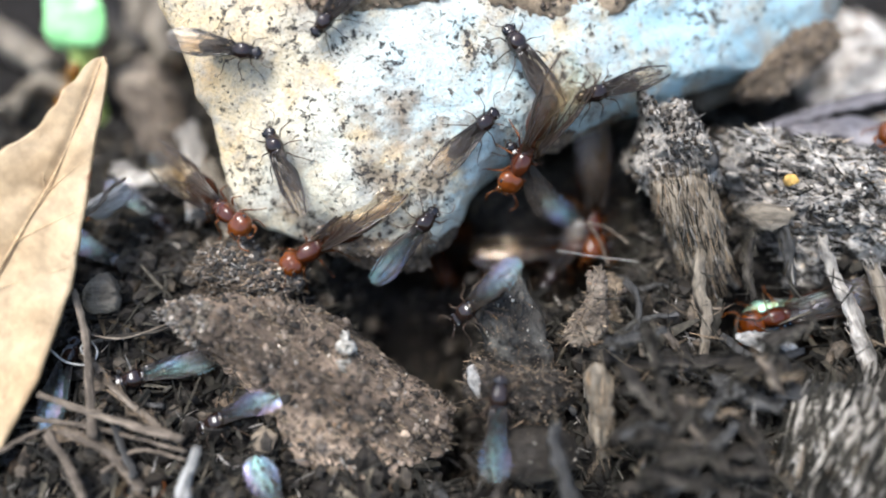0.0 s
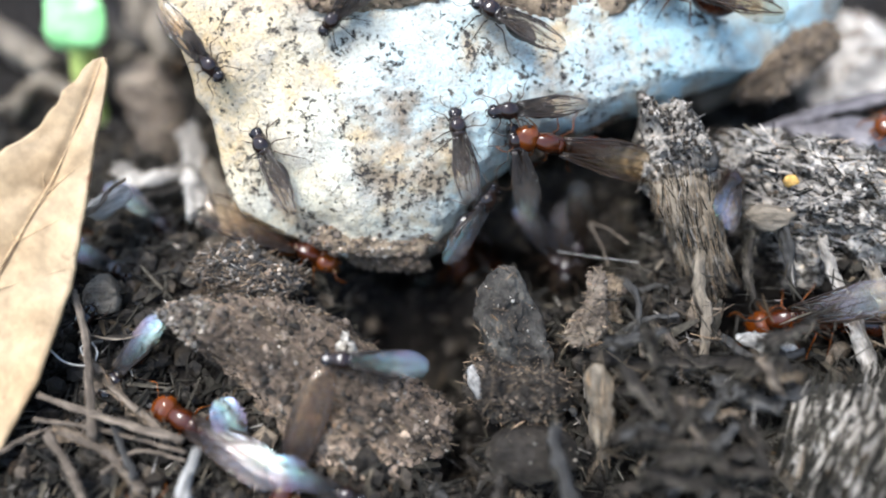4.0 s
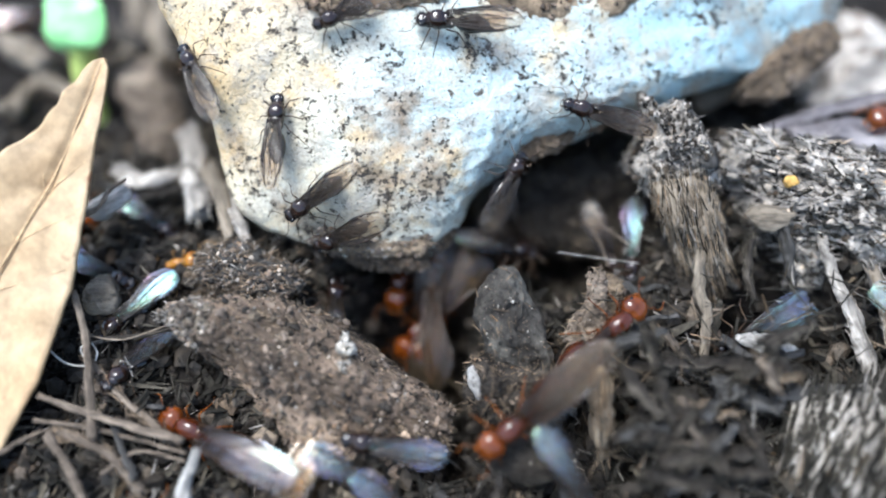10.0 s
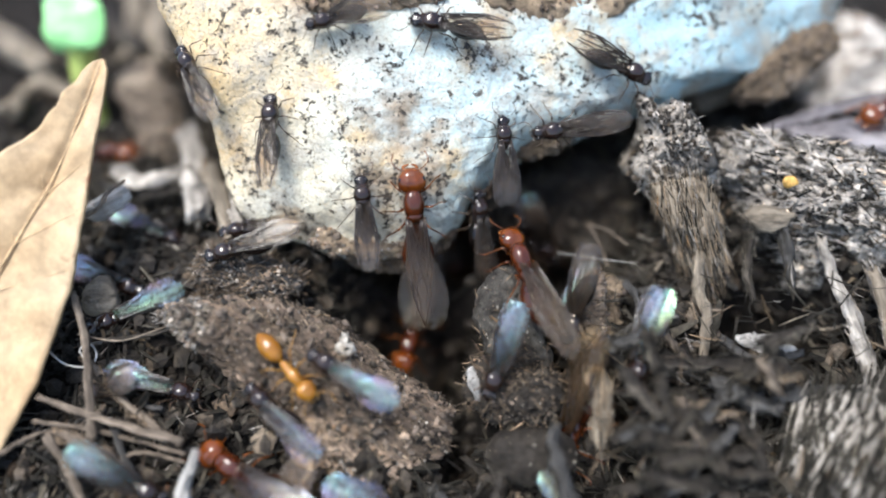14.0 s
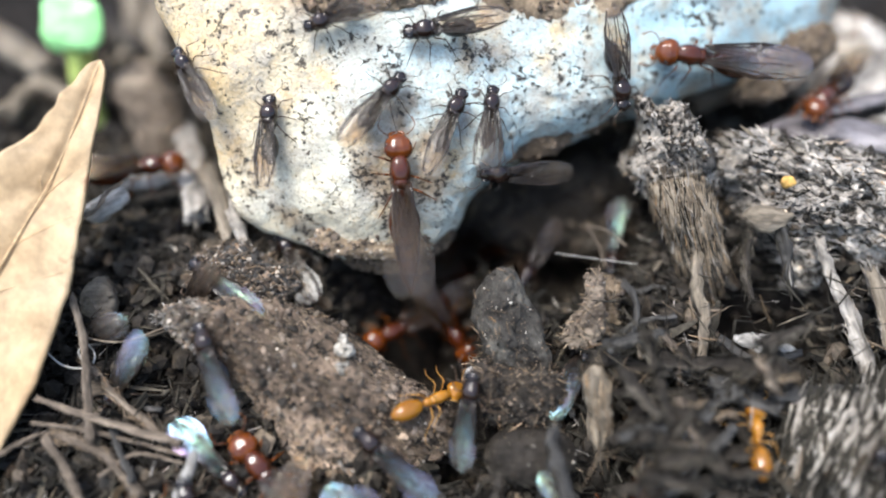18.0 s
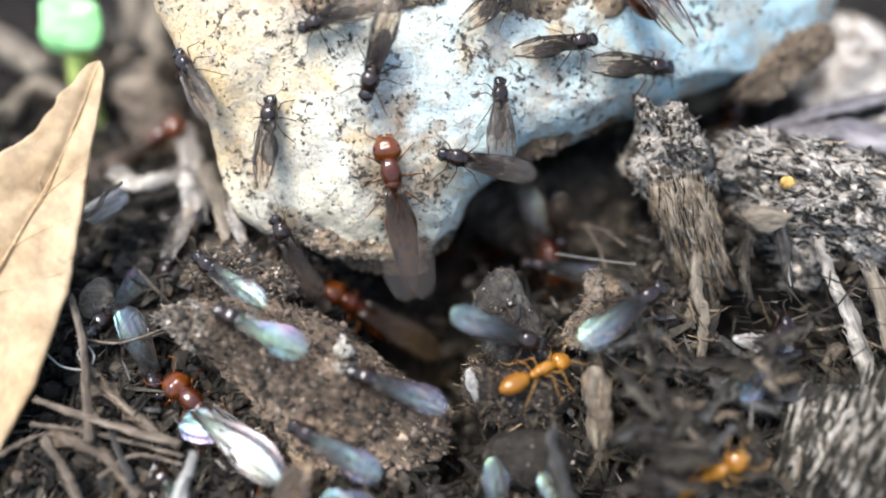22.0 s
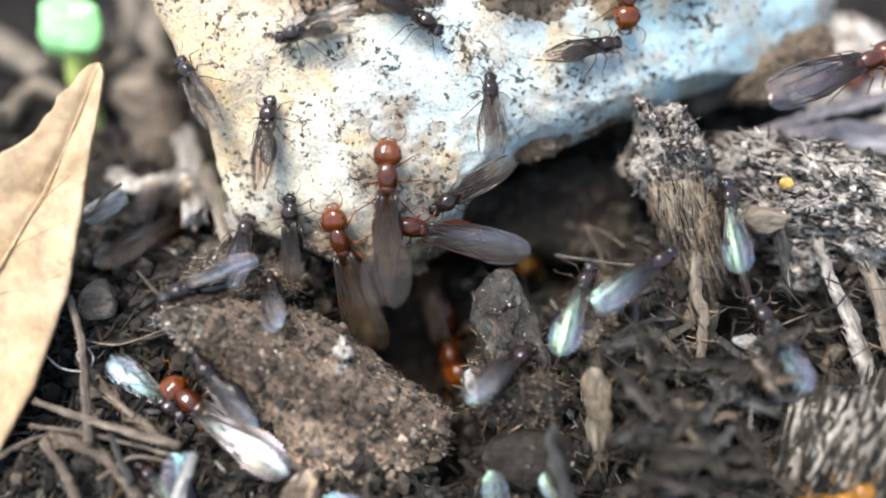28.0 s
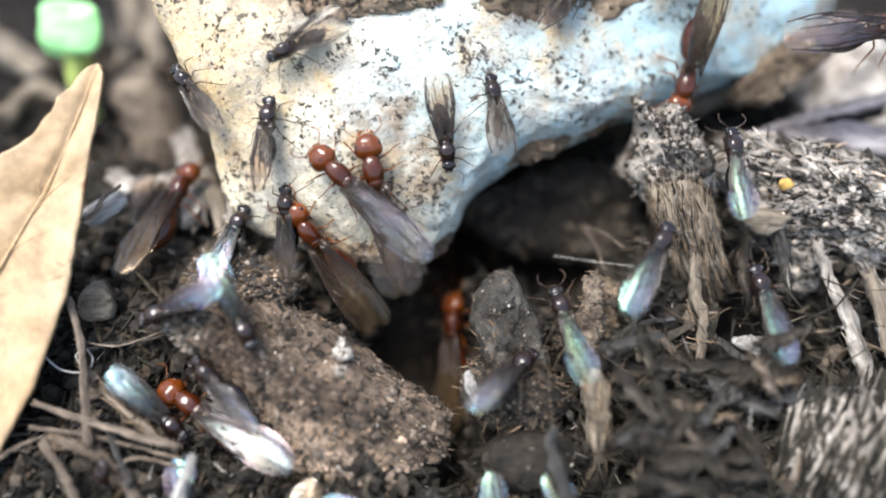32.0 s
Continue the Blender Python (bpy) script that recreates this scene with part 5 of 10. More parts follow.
def sprout():
    root = new("green_sprout")
    root.matrix_basis = at(-24.3, 13.0, 0.7)
    tagged(root, "tiny bright green sprout with a rounded seed leaf", "sprout")
    v, f = tube([(0, 0, -0.5), (-0.2, 0.3, 2.5), (0.1, 0.8, 4.9)], 0.6, 0.95, n=14, seg=9)
    mesh_ob("stem", v, f, LIME, parent=root, label="yellow green stem")
    for k, (dx, dz, ry, wide, high) in enumerate(((0.3, 7.0, 6, 1.9, 1.7), (-0.2, 5.9, -6, 2.0, 1.1))):
        rim = [(wide * math.copysign(abs(math.cos(a)) ** 0.6, math.cos(a)), high * math.copysign(abs(math.sin(a)) ** 0.6, math.sin(a))) for a in [i * math.pi / 10 for i in range(20)]]
        chunk("seed_leaf", at(dx, 0.6 + 0.5 * k, dz, 52 + 12 * k, ry, 0), rim, 0.45, 0.3, GREEN, rough=0.2, grit=0.0, parent=root, seed=40 + k)


sprout()


# ---- the ants ----
# lengths in millimetres: head, thorax, waist and gaster as (x, z, half length, half width, half height)
KINDS = {
    "male": dict(head=(1.12, 0.72, 0.28, 0.31, 0.25), thorax=(0.34, 0.84, 0.68, 0.44, 0.46), waist=(-0.40, 0.60, 0.13, 0.13, 0.19),
                 gaster=(-1.14, 0.68, 0.80, 0.43, 0.38), eye=0.13, scape=0.55, leg=0.74, leg_r=0.032, wing=3.35, chord=1.16,
                 shell=BLACK, trunk=BLACK, limb=BLACKLEG, film=CLEARWING, vein=DARKVEIN, hinge=(0.12, 0.20, 1.16)),
    "queen": dict(head=(1.58, 1.02, 0.60, 0.64, 0.50), thorax=(0.30, 1.08, 1.10, 0.50, 0.56), waist=(-0.68, 0.85, 0.2, 0.22, 0.34),
                  gaster=(-1.95, 1.0, 1.25, 0.76, 0.68), eye=0.13, scape=0.62, leg=0.80, leg_r=0.048, wing=5.3, chord=1.65,
                  shell=RED, trunk=MAROON, limb=REDLEG, film=SMOKYWING, vein=VEIN, hinge=(-0.05, 0.28, 1.56)),
    "worker": dict(head=(1.22, 0.62, 0.44, 0.42, 0.33), thorax=(0.22, 0.66, 0.66, 0.27, 0.30), waist=(-0.58, 0.52, 0.11, 0.13, 0.22),
                   gaster=(-1.30, 0.62, 0.78, 0.44, 0.42), eye=0.05, scape=0.6, leg=0.80, leg_r=0.032, wing=0, chord=0,
                   shell=AMBER, trunk=AMBER, limb=AMBERLEG, film=None, hinge=None),
}


def ellipsoid(bm, c, r, seg=20, rings=14, rot=0):
    m = Matrix.Translation(Vector(c) * MM) @ Matrix.Rotation(radians(rot), 4, "Y") @ Matrix.Diagonal((r[0] * MM, r[1] * MM, r[2] * MM, 1))
    return bmesh.ops.create_uvsphere(bm, u_segments=seg, v_segments=rings, radius=1, matrix=m @ Matrix.Rotation(radians(90), 4, "Y"))["verts"]


def rod_part(name, pts, r0, r1, material, parent, n=10, seg=6, rmid=None):
    v, f = tube(pts, r0, r1, n=n, seg=seg, rmid=rmid)
    return mesh_ob(name, v, f, material, parent=parent)


def wing_part(name, length, chord, side, film, parent, hinge, veins):
    """One wing, hinged at its root, lying back along -x; side is 1 for left and -1 for right."""
    nx, ny = 24, 13

    def edge(s):
        grow = min(1.0, 0.22 + 1.25 * s)
        tip = math.sqrt(max(0.0, 1 - ((s - 0.7) / 0.3) ** 2)) if s > 0.7 else 1.0
        mid = -0.2 * chord
        return mid + (0.24 * chord * min(1, 0.5 + s) - mid) * tip, mid + (-0.76 * chord * grow - mid) * tip

    def spot(s, c):
        a, b = edge(s)
        y = b + (a - b) * c
        z = 0.05 * chord * math.sin(c * 3.1) + 0.035 * length * math.sin(s * 2.6) + 0.014 * chord * math.sin(c * 19 + s * 3) * (1 - 0.6 * s)
        return (-s * length, side * y, z)

    v = [np.array(spot(math.sin(i / (nx - 1) * math.pi / 2), j / (ny - 1))) * MM for i in range(nx) for j in range(ny)]
    f = [(i * ny + j, (i + 1) * ny + j, (i + 1) * ny + j + 1, i * ny + j + 1) for i in range(nx - 1) for j in range(ny - 1)]
    wing = mesh_ob(name, v, f, film, Matrix.Translation(Vector(hinge) * MM), parent)
    r = 0.012 * length ** 0.5 + 0.010
    for pts, k in (([(0, 0.9), (0.3, 0.97), (0.62, 0.98), (0.95, 0.9)], 1.6), ([(0, 0.8), (0.3, 0.82), (0.5, 0.85), (0.62, 0.96)], 1.3),
                   ([(0.02, 0.6), (0.3, 0.60), (0.6, 0.55), (0.85, 0.5)], 1.0), ([(0.02, 0.5), (0.25, 0.36), (0.42, 0.2), (0.55, 0.02)], 1.0),
                   ([(0.45, 0.84), (0.50, 0.7), (0.55, 0.57)], 0.9), ([(0.28, 0.6), (0.36, 0.45), (0.40, 0.23)], 0.9),
                   ([(0.55, 0.88), (0.7, 0.8), (0.86, 0.86)], 0.9), ([(0.52, 0.97), (0.57, 0.96), (0.62, 0.96)], 3.0)):
        a, b = tube([spot(s, c) for s, c in pts], r * k, r * k * 0.7, n=9, seg=4)
        mesh_ob("vein", a, b, veins, parent=wing)
    return wing


def ant(kind):
    """A model ant facing +x, its feet at height 0."""
    k = KINDS[kind]
    root = new({"male": "male_ant", "queen": "queen_ant", "worker": "worker_ant"}[kind])
    x, z, a, b, c = k["head"]
    bm = bmesh.new()
    for v in ellipsoid(bm, (x, 0, z), (a, b, c), 32, 24, rot=22):
        w, u = (v.co.x / MM - x) / a, v.co.y / MM / b
        square = 1 / max(0.7, (abs(w) ** 3.2 + abs(u) ** 3.2 + 0.25 * (1 - min(1, w * w + u * u))) ** (1 / 3.2)) if w * w + u * u > 0.5 else 1.0
        v.co.x, v.co.y = (x + a * w * min(square, 1.05)) * MM, b * u * min(square, 1.05) * (1.0 - 0.14 * w) * MM
        if w < 0:
            v.co.x += 0.16 * a * (1 - min(1, abs(u) * 1.6)) * w * w * MM
        top = max(0.0, (v.co.z / MM - z) / c)
        v.co.z -= c * top * (0.09 * math.exp(-(u / 0.2) ** 2) + 0.06 * math.exp(-((w - 0.25) / 0.16) ** 2)) * MM
    head = part("head", bm, k["shell"], root)
    for s in (-1, 1):
        bm = bmesh.new()
        ellipsoid(bm, (x + 0.1 * a, s * b * 0.82, z + 0.35 * c), (k["eye"] * 1.15, k["eye"] * 0.7, k["eye"]), 12, 8)
        part("eye", bm, EYE, head)
        rod_part("mandible", [(x + 0.75 * a, s * 0.45 * b, z - 0.6 * c), (x + 1.02 * a, s * 0.45 * b, z - 0.8 * c), (x + 1.16 * a, s * 0.08 * b, z - 0.85 * c)], 0.2 * a, 0.06 * a, k["limb"], head)
        sc = k["scape"]
        rod_part("antenna", [(x + 0.6 * a, s * 0.25 * b, z + 0.25 * c), (x + 0.8 * a + 0.3 * sc, s * (0.4 * b + 0.62 * sc), z + 0.35 * sc),
                             (x + 0.8 * a + 0.75 * sc, s * (0.4 * b + 0.92 * sc), z + 0.2 * sc), (x + 0.8 * a + 1.35 * sc, s * (0.4 * b + 0.75 * sc), z - 0.15 * sc)],
                 k["leg_r"] * 0.45, k["leg_r"] * 0.6, k["limb"], root, n=16)
    x, z, a, b, c = k["thorax"]
    bm = bmesh.new()
    ellipsoid(bm, (x + 0.70 * a, 0, z - 0.12 * c), (0.34 * a, 0.82 * b, 0.76 * c), rot=-18)
    ellipsoid(bm, (x + 0.14 * a, 0, z + 0.08 * c), (0.74 * a, b, 0.96 * c), rot=-6)
    ellipsoid(bm, (x - 0.34 * a, 0, z + 0.06 * c), (0.36 * a, 0.86 * b, 0.84 * c))
    ellipsoid(bm, (x - 0.68 * a, 0, z - 0.16 * c), (0.40 * a, 0.72 * b, 0.68 * c), rot=16)
    ellipsoid(bm, (x + 0.95 * a, 0, z - 0.2 * c), (0.25 * a, 0.6 * b, 0.5 * c))
    for v in bm.verts:
        top = max(0.0, (v.co.z / MM - z) / c)
        v.co.z -= 0.12 * c * top * math.exp(-(v.co.y / MM / b / 0.22) ** 2) * MM
    part("thorax", bm, k["trunk"], root)
    x, z, a, b, c = k["waist"]
    bm = bmesh.new()
    ellipsoid(bm, (x, 0, z), (a, b, c), 12, 8)
    ellipsoid(bm, (x, 0, z - 0.4 * c), (a * 2.2, b * 0.6, c * 0.4), 12, 8)
    part("waist", bm, k["trunk"], root)
    x, z, a, b, c = k["gaster"]
    bm = bmesh.new()
    for v in ellipsoid(bm, (x, 0, z), (a, b, c), 24, 30):
        w = (v.co.x / MM - x) / a
        ring = 1 - 0.045 * max(0, math.cos((w + 0.15) * 9.5)) ** 8
        tip = 1 - 0.22 * max(0, -w) ** 2
        v.co.y *= ring * tip
        v.co.z = (z + (v.co.z / MM - z) * ring * tip) * MM
    part("gaster", bm, k["trunk"], root)
    L, r = k["leg"], k["leg_r"]
    tx, tz, ta, tb, tc = k["thorax"]
    for i, (hx, swing) in enumerate(((0.55, 38), (0.0, -6), (-0.5, -44))):
        for s in (1, -1):
            hip = Vector((tx + hx * ta, s * tb * 0.6, tz - 0.65 * tc))
            g = radians(swing)
            reach = L * (1.0, 1.0, 1.25)[i]
            d = Vector((math.sin(g), s * math.cos(g), 0))
            knee = d * reach * 0.62 + Vector((0, 0, 0.42 * L))
            foot = d * reach * 1.25 + Vector((0.05 * math.sin(g), 0, -hip.z + 0.04))
            toe = d * reach * 1.62 + Vector((0, 0, -hip.z + 0.02))
            pts = [(0, 0, 0), tuple(d * reach * 0.12), tuple(d * reach * 0.36 + Vector((0, 0, 0.27 * L))), tuple(knee), tuple(knee.lerp(foot, 0.5)), tuple(foot), tuple(toe)]
            v, f = tube(pts, r * 1.3, r * 0.35, n=20, seg=6, rmid=r)
            leg = mesh_ob("leg", v, f, k["limb"], Matrix.Translation(hip * MM), root)
            leg["side"], leg["place"] = s, i
    if k["wing"]:
        hx, hy, hz = k["hinge"]
        for s in (1, -1):
            w = wing_part("forewing", k["wing"], k["chord"], s, k["film"], root, (hx, s * hy, hz + (0.05 if s > 0 else 0)), k["vein"])
            w["side"], w["place"] = s, 0
            w = wing_part("hindwing", k["wing"] * 0.7, k["chord"] * 0.72, s, k["film"], root, (hx - 0.35, s * hy, hz - 0.05), k["vein"])
            w["side"], w["place"] = s, 1
    return root


LABELS = {"male": ("small black winged male ant with clear pearly wings", "ant", "winged male ants"),
          "queen": ("large chestnut red winged queen ant with smoky wings", "ant", "winged queen ants"),
          "worker": ("shiny amber yellow wingless worker ant", "ant", "yellow worker ants")}
MODELS, ANTS = {}, {}


# males on the stone or in the hollow, given the wing with less sheen
LOWSHEEN = {"m1", "m2", "m3", "m3b", "m4", "m5", "m5b", "m22", "m23", "m24", "m25", "m34", "m35", "c1", "c2", "c3", "c4"}


def place_ant(key, kind, m, size=1.0, spread=4, lift=4, roll=0, pearly=False):
    """One more ant of a kind; spread and lift open and raise its wings, in degrees."""
    if kind not in MODELS:
        MODELS[kind] = ob = tagged(ant(kind), *LABELS[kind])
    else:
        ob = copy_thing(MODELS[kind], m)
    ob.matrix_basis = m
    ob.scale = (size,) * 3
    for w in ob.children:
        if w.name.startswith(("forewing", "hindwing")):
            s, hind = w["side"], w["place"]
            a = (0.9 * spread - 5 + (4 if hind else 0)) * -s
            w.rotation_euler = (radians(-s * (6 + roll)), radians(lift - (2 if hind else 0) + (1.5 if s > 0 else 0)), radians(a))
            w.material_slots[0].link = "OBJECT"
            w.material_slots[0].material = PEARLWING if pearly else DIMWING if key in LOWSHEEN else KINDS[kind]["film"]
    if pearly:
        ob["label"] = "large chestnut red winged queen ant with shiny pearly wings"
    elif kind == "male":
        ob["label"] = "small black winged male ant with %s wings" % ("clear low-sheen" if key in LOWSHEEN else "clear pearly")
    elif kind == "queen":
        ob["label"] = LABELS[kind][0]
    ANTS[key] = ob


place_ant("m1", "male", at(-8.5, 0.5, 6.4, -35, -43, 126), 1.12, 5)
place_ant("m2", "male", at(-5.8, 4.5, 12.2, -40, 34, -145), 1.0, 16)
place_ant("m3", "male", at(4.1, 4.8, 9.9, -25, -42, 133), 1.2, 8)
place_ant("m3b", "male", at(-5.1, 7.8, 14.9, 32, 12, -20), 1.1, 12)
place_ant("m4", "male", at(-10.7, 3.6, 10.7, 48, 3, -10), 1.05, 10)
place_ant("m5", "male", at(1.7, 1.6, 7.2, 45, -28, 36), 1.1, 10)
place_ant("m5b", "male", at(4.1, 1.8, 5.1, 127, -121, -17), 1.05, 14)
place_ant("m35", "male", at(8.6, 4.0, 8.0, -48, 6, -160), 1.15, 6)
place_ant("m6", "male", at(-1.5, -1.1, 2.8, 58, -39, 29), 1.15, 8)
place_ant("m6b", "male", at(1.0, 11.0, -8.0, 0, 0, -79), 1.1, 6)
place_ant("m7", "male", at(-11.1, -9.7, -3.5, -21, 17, -166), 1.15, 4)
place_ant("m7b", "male", at(-7.9, -14.5, -5.6, 4, 21, -56), 1.1, 4)
place_ant("m8", "male", at(2.8, -9.8, -1.4, 2, -57, 84), 1.15, 4)
place_ant("m9", "male", at(2.1, -5.6, 1.0, -24, 43, -168), 1.15, 8)
place_ant("m10", "male", at(-20.2, -6.8, -2.4, 14, -34, 78), 1.1, 10)
place_ant("m11", "male", at(-16.0, -7.9, -2.5, -23, -11, -155), 1.15, 10)
place_ant("m11b", "male", at(-8.6, -15.4, -5.9, 23, -3, 24), 1.15, 3)
place_ant("m13", "male", at(-3.0, 11.0, -7.6, 0, 0, -79), 1.15, 4)
place_ant("m14", "male", at(0.0, 7.0, -9.0, 0, 0, -79), 1.15, 6)
place_ant("m15", "male", at(2.0, 12.0, -6.3, 0, 0, -79), 1.15, 5)
place_ant("m16", "male", at(-24.3, -2.1, -0.9, 15, -27, 55), 1.2, 5)
place_ant("m17", "male", at(-17.3, 1.8, -0.1, 5, 9, -33), 1.15, 5)
place_ant("m18", "male", at(-18.8, -0.7, -0.7, 31, 1, -30), 1.15, 5)
place_ant("m19", "male", at(-3.0, 13.0, -4.5, 0, 0, -79), 1.15, 7)
place_ant("m20", "male", at(0.0, 13.0, -5.4, 0, 0, -79), 1.2, 8)
place_ant("m20b", "male", at(-2.0, 9.0, -8.9, 0, 0, -79), 1.1, 6)
place_ant("m22", "male", at(1.0, 11.0, -8.0, 0, 0, -79), 1.1, 8)
place_ant("m23", "male", at(3.0, 7.0, -8.7, 0, 0, -79), 1.1, 5)
place_ant("m24", "male", at(3.5, 10.0, -7.4, 0, 0, -79), 1.15, 8)
place_ant("m25", "male", at(-3.0, 11.0, -7.6, 0, 0, -79), 1.12, 3)
place_ant("m26", "male", at(0.0, 7.0, -9.0, 0, 0, -79), 1.12, 6)
place_ant("m27", "male", at(29.5, 1.7, -1.1, -11, 3, 147), 1.15, 5)
place_ant("m28", "male", at(11.4, -16.1, -5.5, -5, -20, 82), 1.2, 10)
place_ant("m29", "male", at(22.9, -12.7, -0.9, -27, -13, 176), 1.15, 10)
place_ant("m30", "male", at(21.7, -2.4, -2.3, 37, -26, 1), 1.2, 14)
place_ant("m34", "male", at(1.1, 9.0, 14.5, 33, 16, -6), 1.2, 8)
place_ant("m36", "male", at(-26.4, -8.9, -3.2, 17, -16, 30), 1.1, 8)
place_ant("m38", "male", at(-14.7, -15.9, -5.8, -7, -20, 127), 1.1, 4)
place_ant("q1", "queen", at(-6.9, -1.4, 1.1, -32, 19, -152), 1.12, 8)
place_ant("q2", "queen", at(-11.7, -0.1, 2.8, 42, 5, -45), 1.08, 12)
place_ant("q3", "queen", at(9.0, 3.5, -0.4, 0, 52, -83), 1.15, 10)
place_ant("q3b", "queen", at(4.2, 1.9, 5.7, -50, 50, -133), 1.1, 16)
place_ant("q4", "queen", at(1.0, 11.0, -8.0, 0, 0, -79), 1.15, 2)
place_ant("q5", "queen", at(3.0, 7.0, -8.7, 0, 0, -79), 1.12, 7, pearly=True)
place_ant("q6", "queen", at(3.5, 10.0, -7.4, 0, 0, -79), 1.1, 12)
place_ant("q7", "queen", at(-11.3, -16.1, -5.4, -10, 5, 148), 1.15, 8, 4, 0, True)
place_ant("q8", "queen", at(-14.6, -15.9, -5.8, 3, -21, 94), 1.15, 7, pearly=True)
place_ant("q9", "queen", at(27.9, -5.8, -2.9, -27, 4, -175), 1.15, 5)
place_ant("q9b", "queen", at(0.0, 7.0, -9.0, 0, 0, -79), 1.1, 8)
place_ant("q11", "queen", at(7.7, 1.8, -2.4, 28, -12, -6), 1.1, 10)
place_ant("q12", "queen", at(40.0, 20.4, -0.3, -12, -4, 156), 1.1, 4)
place_ant("q13", "queen", at(39.9, 14.7, -0.7, -16, -9, 168), 1.15, 9, 4, 0, True)
place_ant("q14", "queen", at(6.5, 12.5, 15.6, -5, 26, -68), 1.1, 6)
place_ant("q15", "queen", at(27.3, 4.8, 4.8, -11, 10, -151), 1.1, 4)
place_ant("q16", "queen", at(-31.3, 45.0, 0.7, 9, 15, -61), 1.1, 6, 4, 0, True)
place_ant("q17", "queen", at(-3.0, 13.0, -4.5, 0, 0, -79), 1.12, 6, 4, 0, True)
place_ant("q18", "queen", at(0.0, 13.0, -5.4, 0, 0, -79), 1.1, 5)
place_ant("q19", "queen", at(-2.0, 9.0, -8.9, 0, 0, -79), 1.05, 8)
place_ant("q20", "queen", at(1.0, 11.0, -8.0, 0, 0, -79), 1.1, 8)
place_ant("q22", "queen", at(-23.9, 0.5, 0.0, 6, -5, 31), 1.1, 5)
place_ant("w1", "worker", at(-25.2, 13.2, 2.7, -36, 57, -161), 1.16, 0)
place_ant("w2", "worker", at(19.3, -16.5, -5.6, 4, -8, 85), 1.1, 0)
place_ant("m40", "male", at(9.3, 2.8, -1.6, 39, 20, -29), 1.15, 6)
place_ant("m41", "male", at(0.0, 7.0, -9.0, 0, 0, -79), 1.15, 3)
place_ant("m48", "male", at(-3.0, 13.0, -4.5, 0, 0, -79), 1.15, 4)
place_ant("q23", "queen", at(45.9, 22.2, -0.0, -34, -5, 173), 1.15, 10, 4, 0, True)
place_ant("c1", "male", at(3.5, 4.2, -3.9, 20, -7, -70), 1.05, 10, 24)
place_ant("c2", "male", at(6.8, 0.6, -3.1, -13, 16, -124), 1.05, 12, 24)
place_ant("c3", "male", at(9.0, 3.5, -0.5, 4, 53, -79), 1.2, 10, 22)
place_ant("c4", "male", at(3.5, 10.0, -7.4, 0, 0, -79), 1.05, 8, 22)
place_ant("m50", "male", at(-17, -19, -6.5, 26, 15, -8), 1.15, 10)
place_ant("q51", "queen", at(19.2, -3.4, -2.2, -37, 12, -170), 1.12, 8, 4, 0, True)
place_ant("m52", "male", at(27, -6.1, 0.2, 38, -7, -6), 1.15, 10)
place_ant("m53", "male", at(3, 7, -8.7, 0, 0, -79), 1.15, 10)


def tread(key, rows):
    """Moves an ant along its way and swings its legs in step with the ground that it covers."""
    ob = ANTS[key]
    walk(ob, [(t, at(*p)) for t, *p in rows])
    if len(rows) < 3:
        return
    ts = [r[0] for r in rows]
    far = [0.0]
    for a, b in zip(rows, rows[1:]):
        far.append(far[-1] + math.dist(a[1:4], b[1:4]))
    if far[-1] < 6:
        return
    size = ob.scale[0] * (1.5 if "queen" in ob.name else 1.0)
    step = 1.5 * size
    n = 160
    phases = [float(np.interp(i * 0.2, ts, far)) / step * math.pi for i in range(n + 1)]
    for leg in [o for o in ob.children if o.name.startswith("leg")]:
        s, i = leg["side"], leg["place"]
        home = leg.location.copy()
        set_off = 0 if (i % 2 == 0) == (s > 0) else math.pi
        keys, last = [], None
        for j, ph in enumerate(phases):
            ang = round(17 * math.sin(ph + set_off), 1)
            up = round(-8 * max(0, math.cos(ph + set_off)), 1)
            if 0 < j < n and last == (ang, up) and abs(phases[j + 1] - ph) < 1e-4:
                continue
            last = (ang, up)
            keys.append((j * 0.2, Matrix.Translation(home) @ pose(0, 0, 0, 0, 0, s * -ang) @ pose(0, 0, 0, -s * up, 0, 0)))
        walk(leg, keys)


